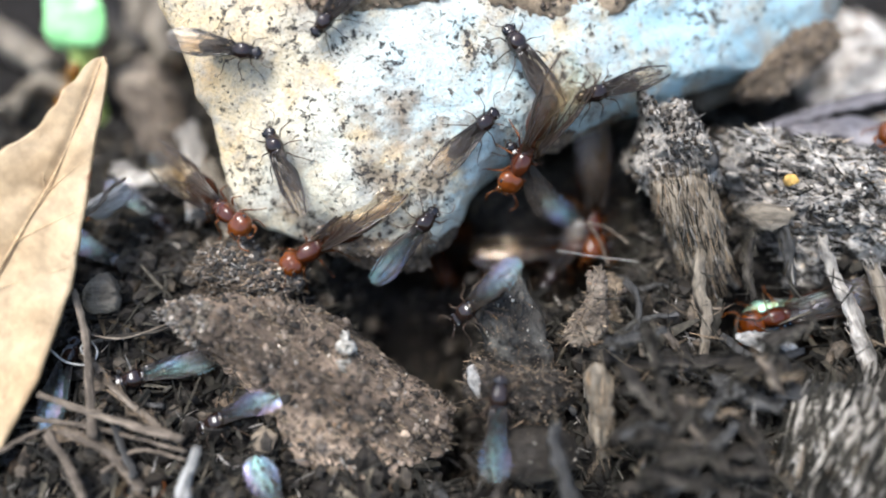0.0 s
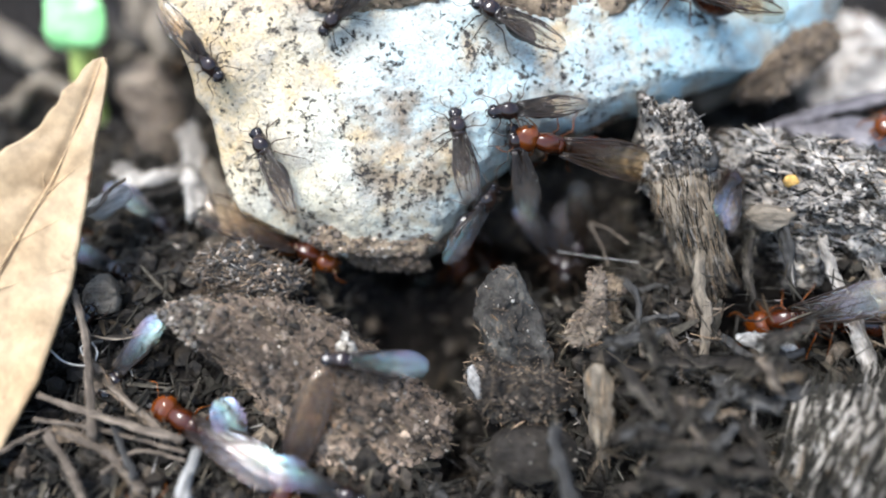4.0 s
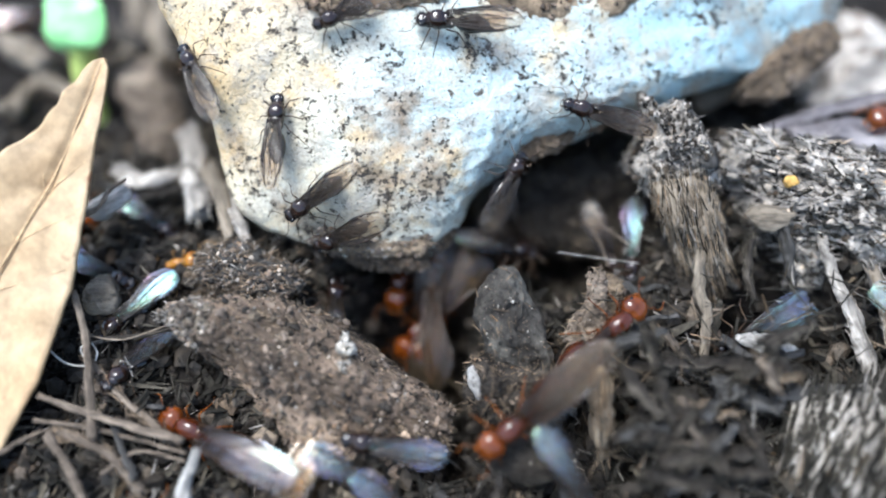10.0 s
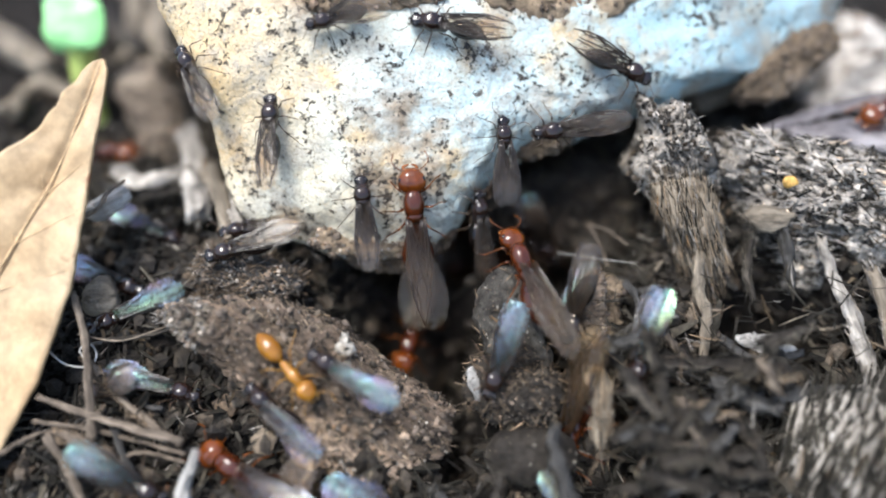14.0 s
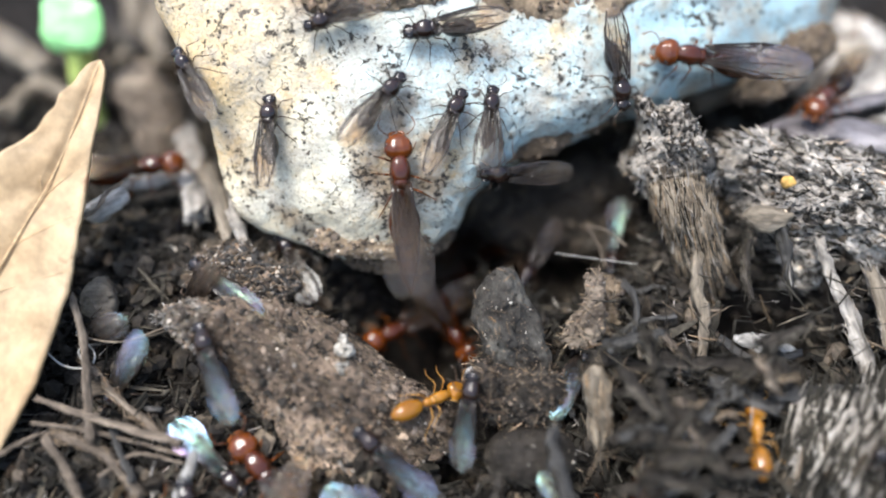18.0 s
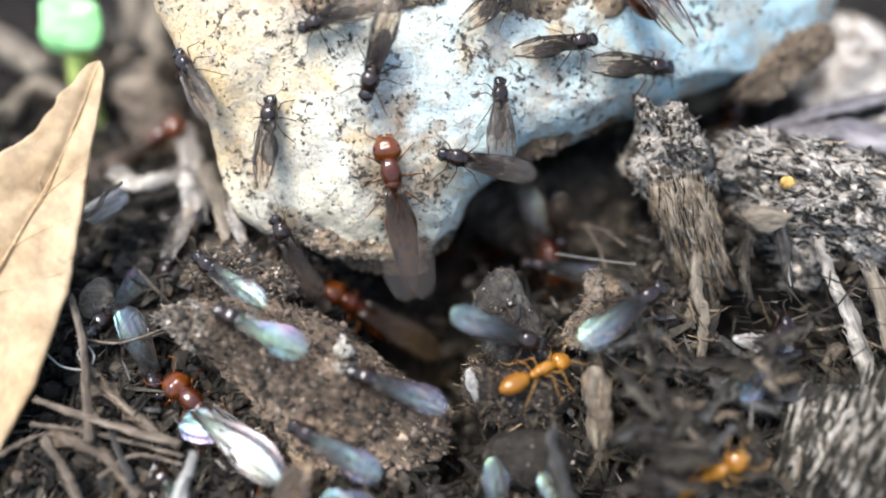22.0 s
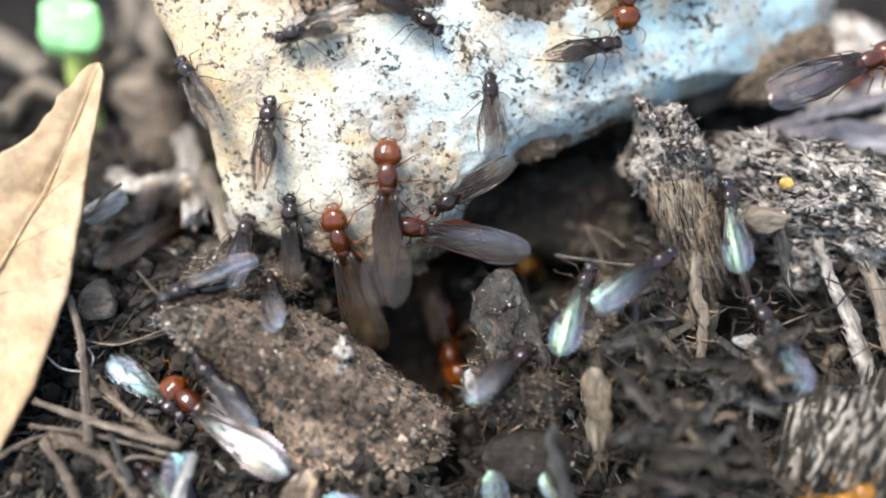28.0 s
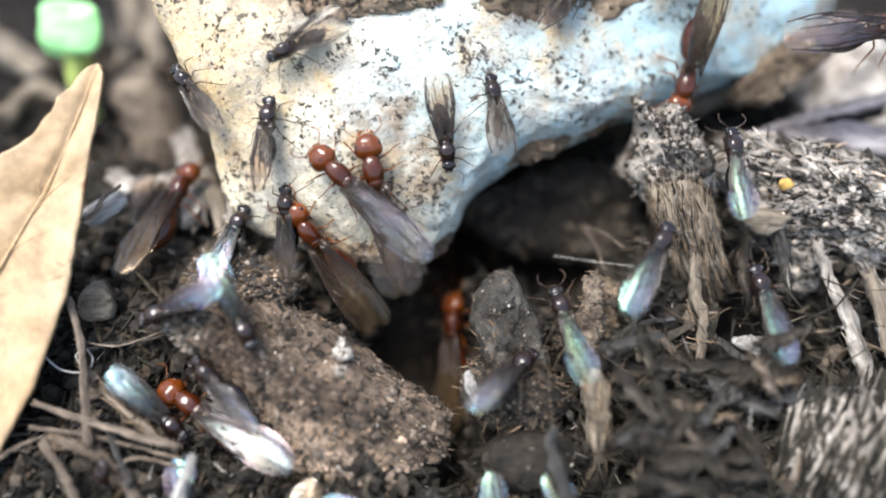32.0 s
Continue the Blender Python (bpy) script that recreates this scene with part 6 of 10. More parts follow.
def motions():
    tread("m1", [(0, -8.5, 0.5, 6.4, -35, -43, 126), (1, -8.8, 0.6, 6.5, -37, -40, 127), (2, -8.9, 0.6, 6.3, -39, -40, 129), (3, -9.1, 0.6, 6.3, -41, -38, 129), (6, -9.0, 0.8, 6.7, -28, -43, 113), (7, -8.3, 0.9, 7.0, -6, -46, 87), (8, -8.5, 1.4, 7.7, -1, -47, 79), (10, -8.6, 1.5, 7.7, -6, -47, 88), (12, -8.8, 1.5, 7.7, -9, -47, 91), (17, -8.9, 1.6, 7.7, -8, -47, 90), (20, -8.8, 1.6, 7.7, -7, -48, 88), (32, -8.8, 1.6, 7.8, -5, -48, 85)])
    tread("m2", [(0, -5.8, 4.5, 12.2, -40, 34, -145), (2, -5.5, 4.6, 12.3, -45, 36, -146), (6, -5.4, 4.6, 12.3, -47, 31, -153), (9, -5.4, 4.6, 12.3, -52, 20, -163), (12, -5.6, 4.5, 12.2, -53, 11, -169), (17, -5.8, 4.5, 12.2, -50, 13, -168), (20, -5.6, 4.6, 12.3, -51, 19, -162), (22, -6.0, 4.5, 12.1, -47, 13, -167), (24, -6.1, 4.3, 12.0, -43, 16, -162), (25, -6.3, 4.3, 11.9, -42, 15, -162), (28, -7.1, 4.1, 11.7, -47, 8, -171), (29, -7.2, 4.1, 11.7, -46, 9, -169), (30, -7.3, 3.9, 11.5, -46, 4, -172), (31, -7.5, 3.9, 11.4, -46, 5, -170), (32, -7.6, 3.7, 11.2, -46, 17, -160)])
    tread("m3", [(0, 4.1, 4.8, 9.9, -25, -42, 133), (1, 3.9, 5.1, 10.4, -27, -38, 140), (2, 3.1, 5.5, 11.0, -39, -24, 162), (3, 3.0, 5.7, 11.3, -36, -25, 158), (6, 1.5, 5.7, 11.6, -42, -16, 177), (6.25, 1.2, 5.5, 11.5, -43, -12, -179), (6.38, 1.1, 5.4, 11.5, -43, -10, -177), (6.44, 1.0, 5.4, 11.5, -43, -9, -176), (6.5, 1.0, 5.3, 11.4, -43, -7, -175), (7, 0.4, 5.0, 11.3, -43, 1, -168), (8, 0.3, 4.8, 11.2, -42, 1, -167), (9, 0.0, 5.1, 11.6, -42, -7, -176), (10, 0.1, 5.1, 11.5, -42, -7, -175), (10.5, 0.1, 5.1, 11.5, -42, -8, -177), (10.56, 0.1, 5.1, 11.5, -42, -8, -177), (10.62, 0.1, 5.1, 11.5, -42, -8, -177), (10.75, 0.1, 5.1, 11.5, -42, -9, -178), (11, 0.1, 5.1, 11.5, -42, -9, -178), (12, 0.2, 5.1, 11.5, -42, -12, 178), (14, -0.2, 5.0, 11.4, -41, -12, -179), (14.75, -0.3, 4.9, 11.4, -41, -10, -177), (14.84, -0.3, 4.9, 11.4, -41, -10, -177), (14.94, -0.3, 4.9, 11.4, -41, -10, -176), (15.12, -0.3, 4.9, 11.4, -41, -9, -176), (15.5, -0.3, 4.8, 11.4, -41, -9, -175), (17, -0.5, 4.7, 11.4, -41, -6, -170), (18, -0.5, 4.7, 11.3, -41, -1, -165), (19, -1.3, 4.1, 11.0, -44, 8, -164), (20, -2.7, 4.6, 11.7, -43, 4, -169), (21, -3.0, 3.6, 10.8, -37, 15, -152), (22, -3.4, 2.8, 10.1, -17, 43, -114), (22.5, -2.8, 3.4, 10.7, 11, 38, -62), (23, -2.1, 4.1, 11.2, 37, 21, -20), (23.5, -0.3, 4.9, 11.4, 40, 13, 0), (24, 1.5, 5.7, 11.7, 44, 2, 12), (24.5, 2.6, 6.1, 11.8, 41, -2, 9), (25, 3.7, 6.5, 11.9, 48, -4, 10), (25.5, 4.8, 7.1, 12.7, 46, -6, 12), (26, 5.9, 7.9, 13.3, 39, -4, 24), (32, 5.9, 8.1, 13.4, 36, -4, 25)])
    tread("m3b", [(0, -5.1, 7.8, 14.9, 32, 12, -20), (26, -4.3, 7.1, 14.5, 14, 18, -43), (27.5, -2.2, 5.4, 12.9, 49, 35, -15), (28, -1.2, 5.1, 11.9, 31, 25, -21), (29, -0.1, 4.9, 11.3, 21, 37, -43), (30, 0.2, 3.8, 10.3, 4, 39, -71), (31, -0.2, 2.5, 8.9, 1, 49, -86), (31.5, 0.1, 1.8, 7.9, 5, 46, -82), (32, 0.3, 1.1, 7.0, 5, 45, -78)])
    tread("m4", [(0, -10.7, 3.6, 10.7, 48, 3, -10), (1, -10.7, 3.4, 10.5, 47, 11, -17), (2, -11.2, 3.3, 10.2, 42, 23, -33), (3, -11.3, 3.4, 10.3, 44, 15, -26), (4.5, -12.7, 3.6, 10.0, 36, 34, -53), (4.88, -12.8, 3.4, 9.7, 51, 6, -22), (5.25, -12.9, 3.3, 9.5, 47, -24, 2), (5.62, -13.0, 3.3, 9.3, 19, -51, 44), (6, -13.1, 3.2, 9.0, -39, -43, 118), (7, -12.8, 3.4, 9.7, -42, -31, 133), (9, -12.9, 3.5, 9.8, -37, -35, 126), (20, -13.0, 3.5, 9.8, -43, -31, 130), (25, -12.7, 3.4, 9.7, -41, -33, 129), (32, -12.9, 3.2, 9.3, -47, -28, 136)])
    tread("m5", [(0, 1.7, 1.6, 7.2, 45, -28, 36), (1, 1.7, 1.8, 7.6, 42, -28, 38), (2, 1.4, 2.0, 8.0, 36, -25, 40), (3, 0.6, 2.3, 8.5, 13, -47, 79), (3.75, 0.7, 1.5, 7.5, -2, -47, 98), (4.5, 0.8, 0.8, 6.4, -11, -48, 119), (5.25, 0.6, 0.4, 5.8, -47, -35, 163), (6, 0.4, 0.1, 5.2, -60, -7, -176), (7, -1.6, -0.4, 5.1, -51, -14, 180), (7.25, -2.2, -0.6, 4.8, -54, -6, -178), (7.31, -2.3, -0.7, 4.7, -54, -4, -178), (7.38, -2.4, -0.7, 4.6, -55, -2, -177), (7.5, -2.7, -0.8, 4.4, -56, 1, -176), (8, -3.8, -1.4, 3.6, -61, 11, -164), (9, -5.2, -1.5, 3.1, -67, 20, 179), (10, -5.6, -1.4, 2.6, 114, 149, -2), (11, -7.5, -1.0, 2.3, -70, 20, -176), (12, -8.9, -1.0, 2.2, -65, 10, 179), (13, -10.8, 1.4, -0.3, -11, 8, -178), (14.5, -11.1, -2.1, 2.1, -14, -1, -168), (15.25, -11.5, -3.2, 1.8, -35, 20, -158), (16, -12.1, -3.7, 0.8, -48, 47, -159), (20, -14.0, -2.8, -0.1, -37, 49, -168), (22, -15.4, -1.2, -0.4, 0, 16, -106), (24, -16.6, -0.1, -0.2, -13, 8, -90), (32, -18.1, 1.8, 0.0, -5, 9, -88)])
    tread("m5b", [(0, 4.1, 1.8, 5.1, 127, -121, -17), (0.5, 3.4, 1.6, 5.7, 16, -63, 93), (1, 2.7, 1.3, 6.2, 47, -38, 52), (2, 2.1, 1.1, 6.2, 49, -25, 34), (2.5, 2.7, 1.4, 6.4, 35, -47, 67), (3, 3.2, 1.8, 6.5, -13, -56, 126), (5, 4.2, 1.9, 4.4, 37, -72, 68), (6.5, 5.3, 4.2, 0.9, 27, -53, 53), (8, 4.6, 3.7, 0.1, 31, -38, 58), (10, 3.5, 1.6, 4.6, 65, -49, 41), (11, 3.4, 1.7, 6.0, 49, -42, 51), (12, 3.1, 1.6, 6.2, 46, -42, 56), (13, 3.0, 1.6, 6.5, 32, -49, 73), (14, 3.0, 1.6, 6.5, 19, -54, 89), (17, 2.6, 2.3, 7.9, 19, -41, 78), (18, 2.5, 2.3, 7.9, 16, -41, 80), (19, 2.8, 2.5, 8.0, 19, -40, 79), (20, 3.0, 2.7, 8.2, 15, -41, 84), (22, 3.0, 2.7, 8.2, 14, -41, 86), (24, 3.0, 2.6, 8.1, 15, -41, 86), (25, 3.0, 2.7, 8.2, 0, -43, 106), (28, 2.6, 2.9, 8.4, 10, -39, 87), (30, 2.7, 2.8, 8.3, 9, -39, 90), (32, 2.8, 2.9, 8.4, 5, -40, 97)])
    tread("m35", [(0, 8.6, 4.0, 8.0, -48, 6, -160), (1, 8.5, 3.9, 7.9, -49, 8, -162), (1.5, 7.2, 3.7, 8.0, -49, 0, -173), (1.62, 6.9, 3.7, 8.1, -49, -3, -175), (1.69, 6.8, 3.6, 8.1, -49, -4, -177), (1.75, 6.6, 3.6, 8.1, -49, -5, -178), (2, 6.0, 3.5, 8.1, -49, -9, 177), (2.5, 5.6, 3.4, 8.0, -48, -7, -180), (2.75, 5.3, 3.3, 7.9, -47, -6, -178), (2.81, 5.3, 3.3, 7.9, -47, -6, -177), (2.88, 5.2, 3.3, 7.9, -47, -6, -177), (3, 5.1, 3.2, 7.8, -47, -5, -176), (4.25, 3.2, 2.4, 7.7, -47, -5, -166), (5.5, 1.4, 1.8, 7.6, -49, 3, -168), (6, 1.2, 1.8, 7.7, -47, 4, -169), (6.5, -0.6, 1.5, 7.6, -44, 6, -168), (7, -2.4, 1.2, 7.4, -52, 6, -164), (8, -4.0, 0.8, 7.5, -46, 5, -167), (9, -4.9, -0.1, 6.4, -44, 19, -166), (9.5, -5.9, -0.6, 5.5, -44, 25, -164), (10, -7.0, -0.9, 4.5, -50, 33, -165), (11, -8.0, -1.0, 2.2, -69, 21, -176), (12.5, -10.1, 0.5, -0.1, -9, 11, -178), (14, -11.2, -2.7, 2.0, -22, 4, -165), (15.25, -12.5, -1.8, 2.0, -12, 17, -177), (16.5, -15.1, 2.0, -0.6, -15, 1, -152), (32, -16.7, 3.6, 0.3, 122, 125, -8)])
    tread("m6", [(0, -1.5, -1.1, 2.8, 58, -39, 29), (1, -0.3, -0.6, 3.6, 60, -22, 31), (2, 0.7, -0.1, 3.4, 60, -34, 39), (3, 1.5, 0.3, 3.3, 65, -43, 47), (5.5, 1.7, 0.5, 3.1, 73, -10, 32), (6, 1.9, 0.6, 3.0, 75, -11, 34), (6.5, 3.4, 3.7, -0.2, 51, -35, 5), (7, 4.6, 3.3, -0.5, 50, -16, 25), (7.5, 4.4, 3.3, -2.4, 85, -30, -31), (7.75, 4.1, 1.8, -1.9, 42, -10, -12), (8, 3.8, 0.3, -1.4, 4, 17, -11), (9, 3.8, 0.3, -1.4, 13, 12, 23), (10, 3.9, 0.6, -1.5, 5, 13, 6), (11, 4.9, 2.6, -2.0, 30, 29, 6), (12, 4.5, 3.1, -1.4, 64, 42, -20), (13, 5.4, 1.3, -2.4, -8, 24, -54), (13.5, 1.7, 5.1, -5.6, 4, 15, 15), (14, -2.0, 9.0, -8.9, 0, 0, 79), (32, -2.0, 9.0, -8.9, 0, 0, 79)])
    tread("m6b", [(0, 1.0, 11.0, -8.0, 0, 0, -79), (2.75, 1.0, 11.0, -8.0, 0, 0, -39), (5.5, 1.0, 11.0, -8.0, 0, 0, 0), (8.25, 1.0, 11.0, -8.0, 0, 0, 39), (11, 1.0, 11.0, -8.0, 0, 0, 79), (11.75, 2.8, 2.4, -3.8, 18, 13, 23), (12.5, 4.7, -6.3, 0.3, 17, 36, -36), (12.75, 5.9, -3.7, -2.0, -6, 23, -94), (13, 6.8, -3.2, -2.0, -10, 5, -130), (14, 6.6, -3.6, -2.1, -14, 17, -129), (15.5, 7.4, -4.7, 0.7, -78, -2, -127), (16.25, 8.2, -4.6, 2.3, -22, 30, -123), (17, 10.8, 1.2, -1.4, 17, 19, -107), (19, 10.7, -0.6, -1.4, 20, 21, -117), (20, 10.5, -1.7, -1.4, 10, 19, -126), (20.5, 9.7, -3.0, -0.2, -29, 14, -129), (21, 8.8, -4.3, 0.9, -68, 7, -129), (21.75, 6.9, -0.4, -1.3, -58, -13, -163), (21.84, 6.6, 0.0, -1.6, -56, -15, -168), (21.94, 6.4, 0.5, -1.8, -54, -17, -172), (22.12, 5.9, 1.5, -2.4, -49, -20, 178), (22.5, 4.9, 3.4, -3.5, -37, -24, 157), (23.25, 3.0, 7.2, -5.7, -14, -18, 115), (24, 1.0, 11.0, -8.0, 0, 0, 79), (32, 1.0, 11.0, -8.0, 0, 0, 79)])
    tread("m7", [(0, -11.1, -9.7, -3.5, -21, 17, -166), (1, -11.1, -9.5, -3.3, -29, 20, -173), (2, -10.5, -9.7, -3.2, -16, 30, -139), (3, -10.7, -10.6, -3.8, -13, 37, -115), (3.6, -10.5, -11.2, -4.2, 10, 28, -80), (4.05, -9.3, -11.9, -4.3, 17, 26, -52), (4.5, -8.2, -12.5, -4.7, 22, 18, -27), (6, -7.5, -12.4, -4.8, 32, 14, -11), (6.5, -5.4, -12.9, -4.2, 25, 14, -26), (7, -3.4, -12.9, -4.5, 11, 27, -36), (7.5, -2.8, -13.6, -4.8, -5, 18, -35), (8, -2.2, -14.3, -5.2, 3, 30, -25), (32, -2.1, -15.4, -5.3, 14, 11, -25)])
    tread("m7b", [(0, -7.9, -14.5, -5.6, 4, 21, -56), (0.4, -7.8, -13.5, -5.4, 10, 23, -44), (0.8, -7.6, -12.6, -4.9, 25, 25, -30), (1, -7.1, -12.3, -4.7, 37, 7, -27), (2, -6.8, -12.3, -4.6, 39, -10, -21), (3, -7.0, -13.1, -5.3, 41, -1, -21), (4, -5.2, -13.2, -4.4, 29, 10, -19), (5, -3.6, -12.9, -4.4, 22, 21, -16), (6, -3.0, -12.6, -4.5, 34, 23, -9), (7, -2.1, -12.2, -4.5, 40, 32, -12), (7.5, -3.9, -12.8, -4.3, 22, 21, -25), (8, -5.6, -13.2, -4.4, 34, 13, -32), (10, -3.9, -13.1, -4.4, 17, 19, -25), (11, -2.9, -14.2, -4.8, 18, 18, -31), (32, -2.9, -15.4, -5.3, 16, 15, -31)])
    tread("m8", [(0, 2.8, -9.8, -1.4, 2, -57, 84), (1, 2.2, -9.6, -1.4, -46, -48, 127), (2, 1.4, -9.3, -2.1, -73, -11, 150), (2.12, 1.6, -7.2, -2.9, -68, -1, 164), (2.19, 1.7, -6.2, -3.3, -65, 4, 171), (2.25, 1.8, -5.2, -3.7, -61, 8, 179), (2.5, 2.2, -1.1, -5.4, -40, 19, -147), (3, 3.0, 7.0, -8.7, 0, 0, -79), (10.25, 3.0, 7.0, -8.7, 0, 0, -39), (17.5, 3.0, 7.0, -8.7, 0, 0, 0), (24.75, 3.0, 7.0, -8.7, 0, 0, 39), (32, 3.0, 7.0, -8.7, 0, 0, 79)])
    tread("m9", [(0, 2.1, -5.6, 1.0, -24, 43, -168), (0.5, 1.2, -1.4, -4.6, -34, 43, -159), (1, -0.1, -1.4, -5.5, -28, 36, -146), (1.5, -1.6, -2.2, -6.0, -16, 7, -145), (2, -3.1, -3.5, -5.9, -22, -5, -154), (3, -2.9, -9.3, -1.1, -28, -3, -162), (3.83, -4.4, -8.8, -0.2, -28, -17, -170), (3.94, -4.6, -8.7, -0.1, -27, -16, -174), (4.04, -4.8, -8.6, -0.0, -27, -14, -177), (4.25, -5.2, -8.4, 0.1, -26, -11, 176), (4.67, -6.0, -8.1, 0.5, -26, -6, 162), (5.5, -7.7, -7.2, 0.9, -24, -16, 151), (6, -6.3, -7.2, 0.9, -14, -19, 139), (7, -6.2, -6.9, 1.0, -4, -13, 108), (8, -7.1, -3.3, -1.6, 19, -15, 98), (9, -7.1, -3.3, -1.6, 18, -15, 99), (10, -6.7, -2.9, -1.9, 31, -14, 87), (11, -5.2, -1.3, -3.5, 35, -32, 75), (12, -5.7, -2.1, -3.3, 45, -5, 64), (14, 3.5, 10.0, -7.4, 0, 0, 79), (32, 3.5, 10.0, -7.4, 0, 0, 79)])
    tread("m10", [(0, -20.2, -6.8, -2.4, 14, -34, 78), (1, -20.1, -6.5, -2.1, 15, -32, 75), (2, -20.0, -5.7, -1.7, 4, -31, 73), (3.5, -19.8, -4.6, -0.8, 80, -43, 9), (6, -20.2, -4.4, -1.0, -15, -34, 70), (8, -21.7, -2.1, -0.7, 20, -9, 76), (9, -23.0, -1.9, -0.6, 5, -26, 48), (10, -24.5, -1.4, -0.7, 16, -14, 50), (10.67, -26.0, -0.8, -0.2, 17, -9, 45), (11.33, -28.5, 1.0, -0.6, 8, -19, 14), (12, -30.3, 2.0, -0.4, 13, -2, 27), (32, -30.3, 2.0, -0.4, 13, -2, 27)])
    tread("m11", [(0, -16.0, -7.9, -2.5, -23, -11, -155), (1, -16.1, -7.9, -2.4, -22, -6, -154), (2, -16.3, -7.8, -2.4, -21, 2, -150), (3, -16.9, -7.5, -2.3, -17, 17, -144), (6, -16.6, -8.0, -2.4, -4, 27, -113), (7, -16.8, -7.8, -2.4, -6, 28, -117), (8, -16.6, -8.0, -2.4, -18, 21, -147), (10, -16.9, -8.0, -2.3, -7, -12, -118), (11, -17.0, -8.1, -2.4, -33, 33, -143), (12, -17.1, -8.2, -2.6, 79, 133, -30), (14, -17.3, -8.0, -2.6, -40, 33, 173), (17, -16.9, -8.1, -2.8, 80, 132, -34), (17.75, -16.8, -8.0, -2.6, -42, 52, -155), (18.5, -16.7, -7.9, -2.4, -7, 26, -118), (20, -16.6, -7.4, -2.2, -1, 18, -79), (22, -15.8, -7.4, -2.5, -11, 28, -56), (23, -15.8, -7.7, -2.6, -12, 26, -56), (24, -15.6, -8.0, -2.7, -10, 28, -52), (25, -15.6, -8.8, -2.9, 10, 21, -38), (28, -14.5, -8.8, -3.1, 11, 7, -34), (30, -14.6, -9.3, -3.1, 12, 19, -31), (32, -14.4, -9.5, -3.2, 12, 23, -32)])
    tread("m11b", [(0, -8.6, -15.4, -5.9, 23, -3, 24), (12, -9.1, -15.5, -5.7, 26, 3, 43), (13, -14.0, -8.2, -3.1, 11, -1, 9), (14, -14.2, -8.4, -3.0, 11, 1, -12), (15.5, -12.9, -9.3, -3.4, 13, 21, -34), (16.25, -12.3, -10.3, -3.8, 29, 16, -41), (17, -11.7, -11.1, -4.3, 23, 22, -47), (18, -10.9, -12.2, -4.5, 14, 11, -40), (18.67, -10.5, -11.8, -4.4, 24, -3, -10), (19.33, -10.0, -11.5, -4.2, 18, -19, 22), (20, -9.6, -11.2, -4.0, 0, -26, 67), (20.33, -9.7, -11.1, -4.0, 17, -21, 25), (20.67, -9.7, -11.1, -4.0, 25, -9, -5), (21, -9.9, -11.1, -4.0, 27, 5, -32), (22, -9.5, -10.6, -3.7, 25, 1, -15), (23, -9.8, -11.1, -4.0, 27, 3, -30), (24, -11.1, -11.2, -4.3, 24, 17, -40), (25, -12.0, -11.4, -4.5, 13, 25, -76), (26, -12.0, -12.9, -4.8, 11, 16, -78), (27, -12.1, -14.1, -5.4, 21, 29, -84), (32, -12.0, -14.6, -5.5, 18, 19, -81)])
    tread("m13", [(0, -3.0, 11.0, -7.6, 0, 0, -79), (1.12, -3.0, 11.0, -7.6, 0, 0, -39), (2.25, -3.0, 11.0, -7.6, 0, 0, 0), (3.38, -3.0, 11.0, -7.6, 0, 0, 39), (4.5, -3.0, 11.0, -7.6, 0, 0, 79), (4.75, -1.9, 6.9, -6.9, -1, 20, 118), (5, -0.8, 2.9, -6.1, 13, 35, 163), (5.06, -0.6, 1.9, -6.0, 19, 37, 177), (5.12, -0.3, 0.9, -5.8, 25, 38, -170), (5.25, 0.3, -1.2, -5.4, 37, 35, -143), (5.5, 1.3, -5.2, -4.7, 52, 20, -97), (5.75, 1.4, -9.1, -1.5, 2, 66, -123), (6, 1.7, -7.7, -5.4, 1, 43, -125), (7, 0.0, -9.6, -2.6, -39, -6, -149), (7.5, -1.9, -10.1, -2.1, -44, 7, -162), (8, -3.7, -10.6, -1.8, -41, 5, -166), (8.5, -4.0, -11.1, -2.3, -38, 27, -145), (9, -4.3, -11.5, -2.8, -23, 41, -114), (9.5, -3.9, -11.4, -2.7, -46, 19, -153), (9.75, -3.8, -11.3, -2.7, -49, 4, -167), (9.88, -3.7, -11.3, -2.6, -49, -4, -173), (9.94, -3.6, -11.3, -2.6, -49, -8, -176), (10, -3.6, -11.2, -2.6, -49, -12, -180), (11, -5.4, -11.3, -2.4, -34, -27, 146), (12, -6.4, -10.9, -2.0, -37, -30, 147), (13, -7.6, -10.0, -1.1, -35, -26, 144), (14, -8.4, -9.9, -1.2, -47, -21, 147), (14.75, -9.5, -9.9, -3.0, -63, -13, 149), (15.5, -10.2, -10.7, -3.9, -32, -14, 155), (16.25, -9.7, -12.5, -4.6, -32, -16, 149), (17, -9.2, -14.2, -5.3, -5, -30, 145), (24.5, -9.1, -15.2, -5.7, -7, -26, 144), (32, -8.9, -16.3, -5.9, -4, -23, 144)])
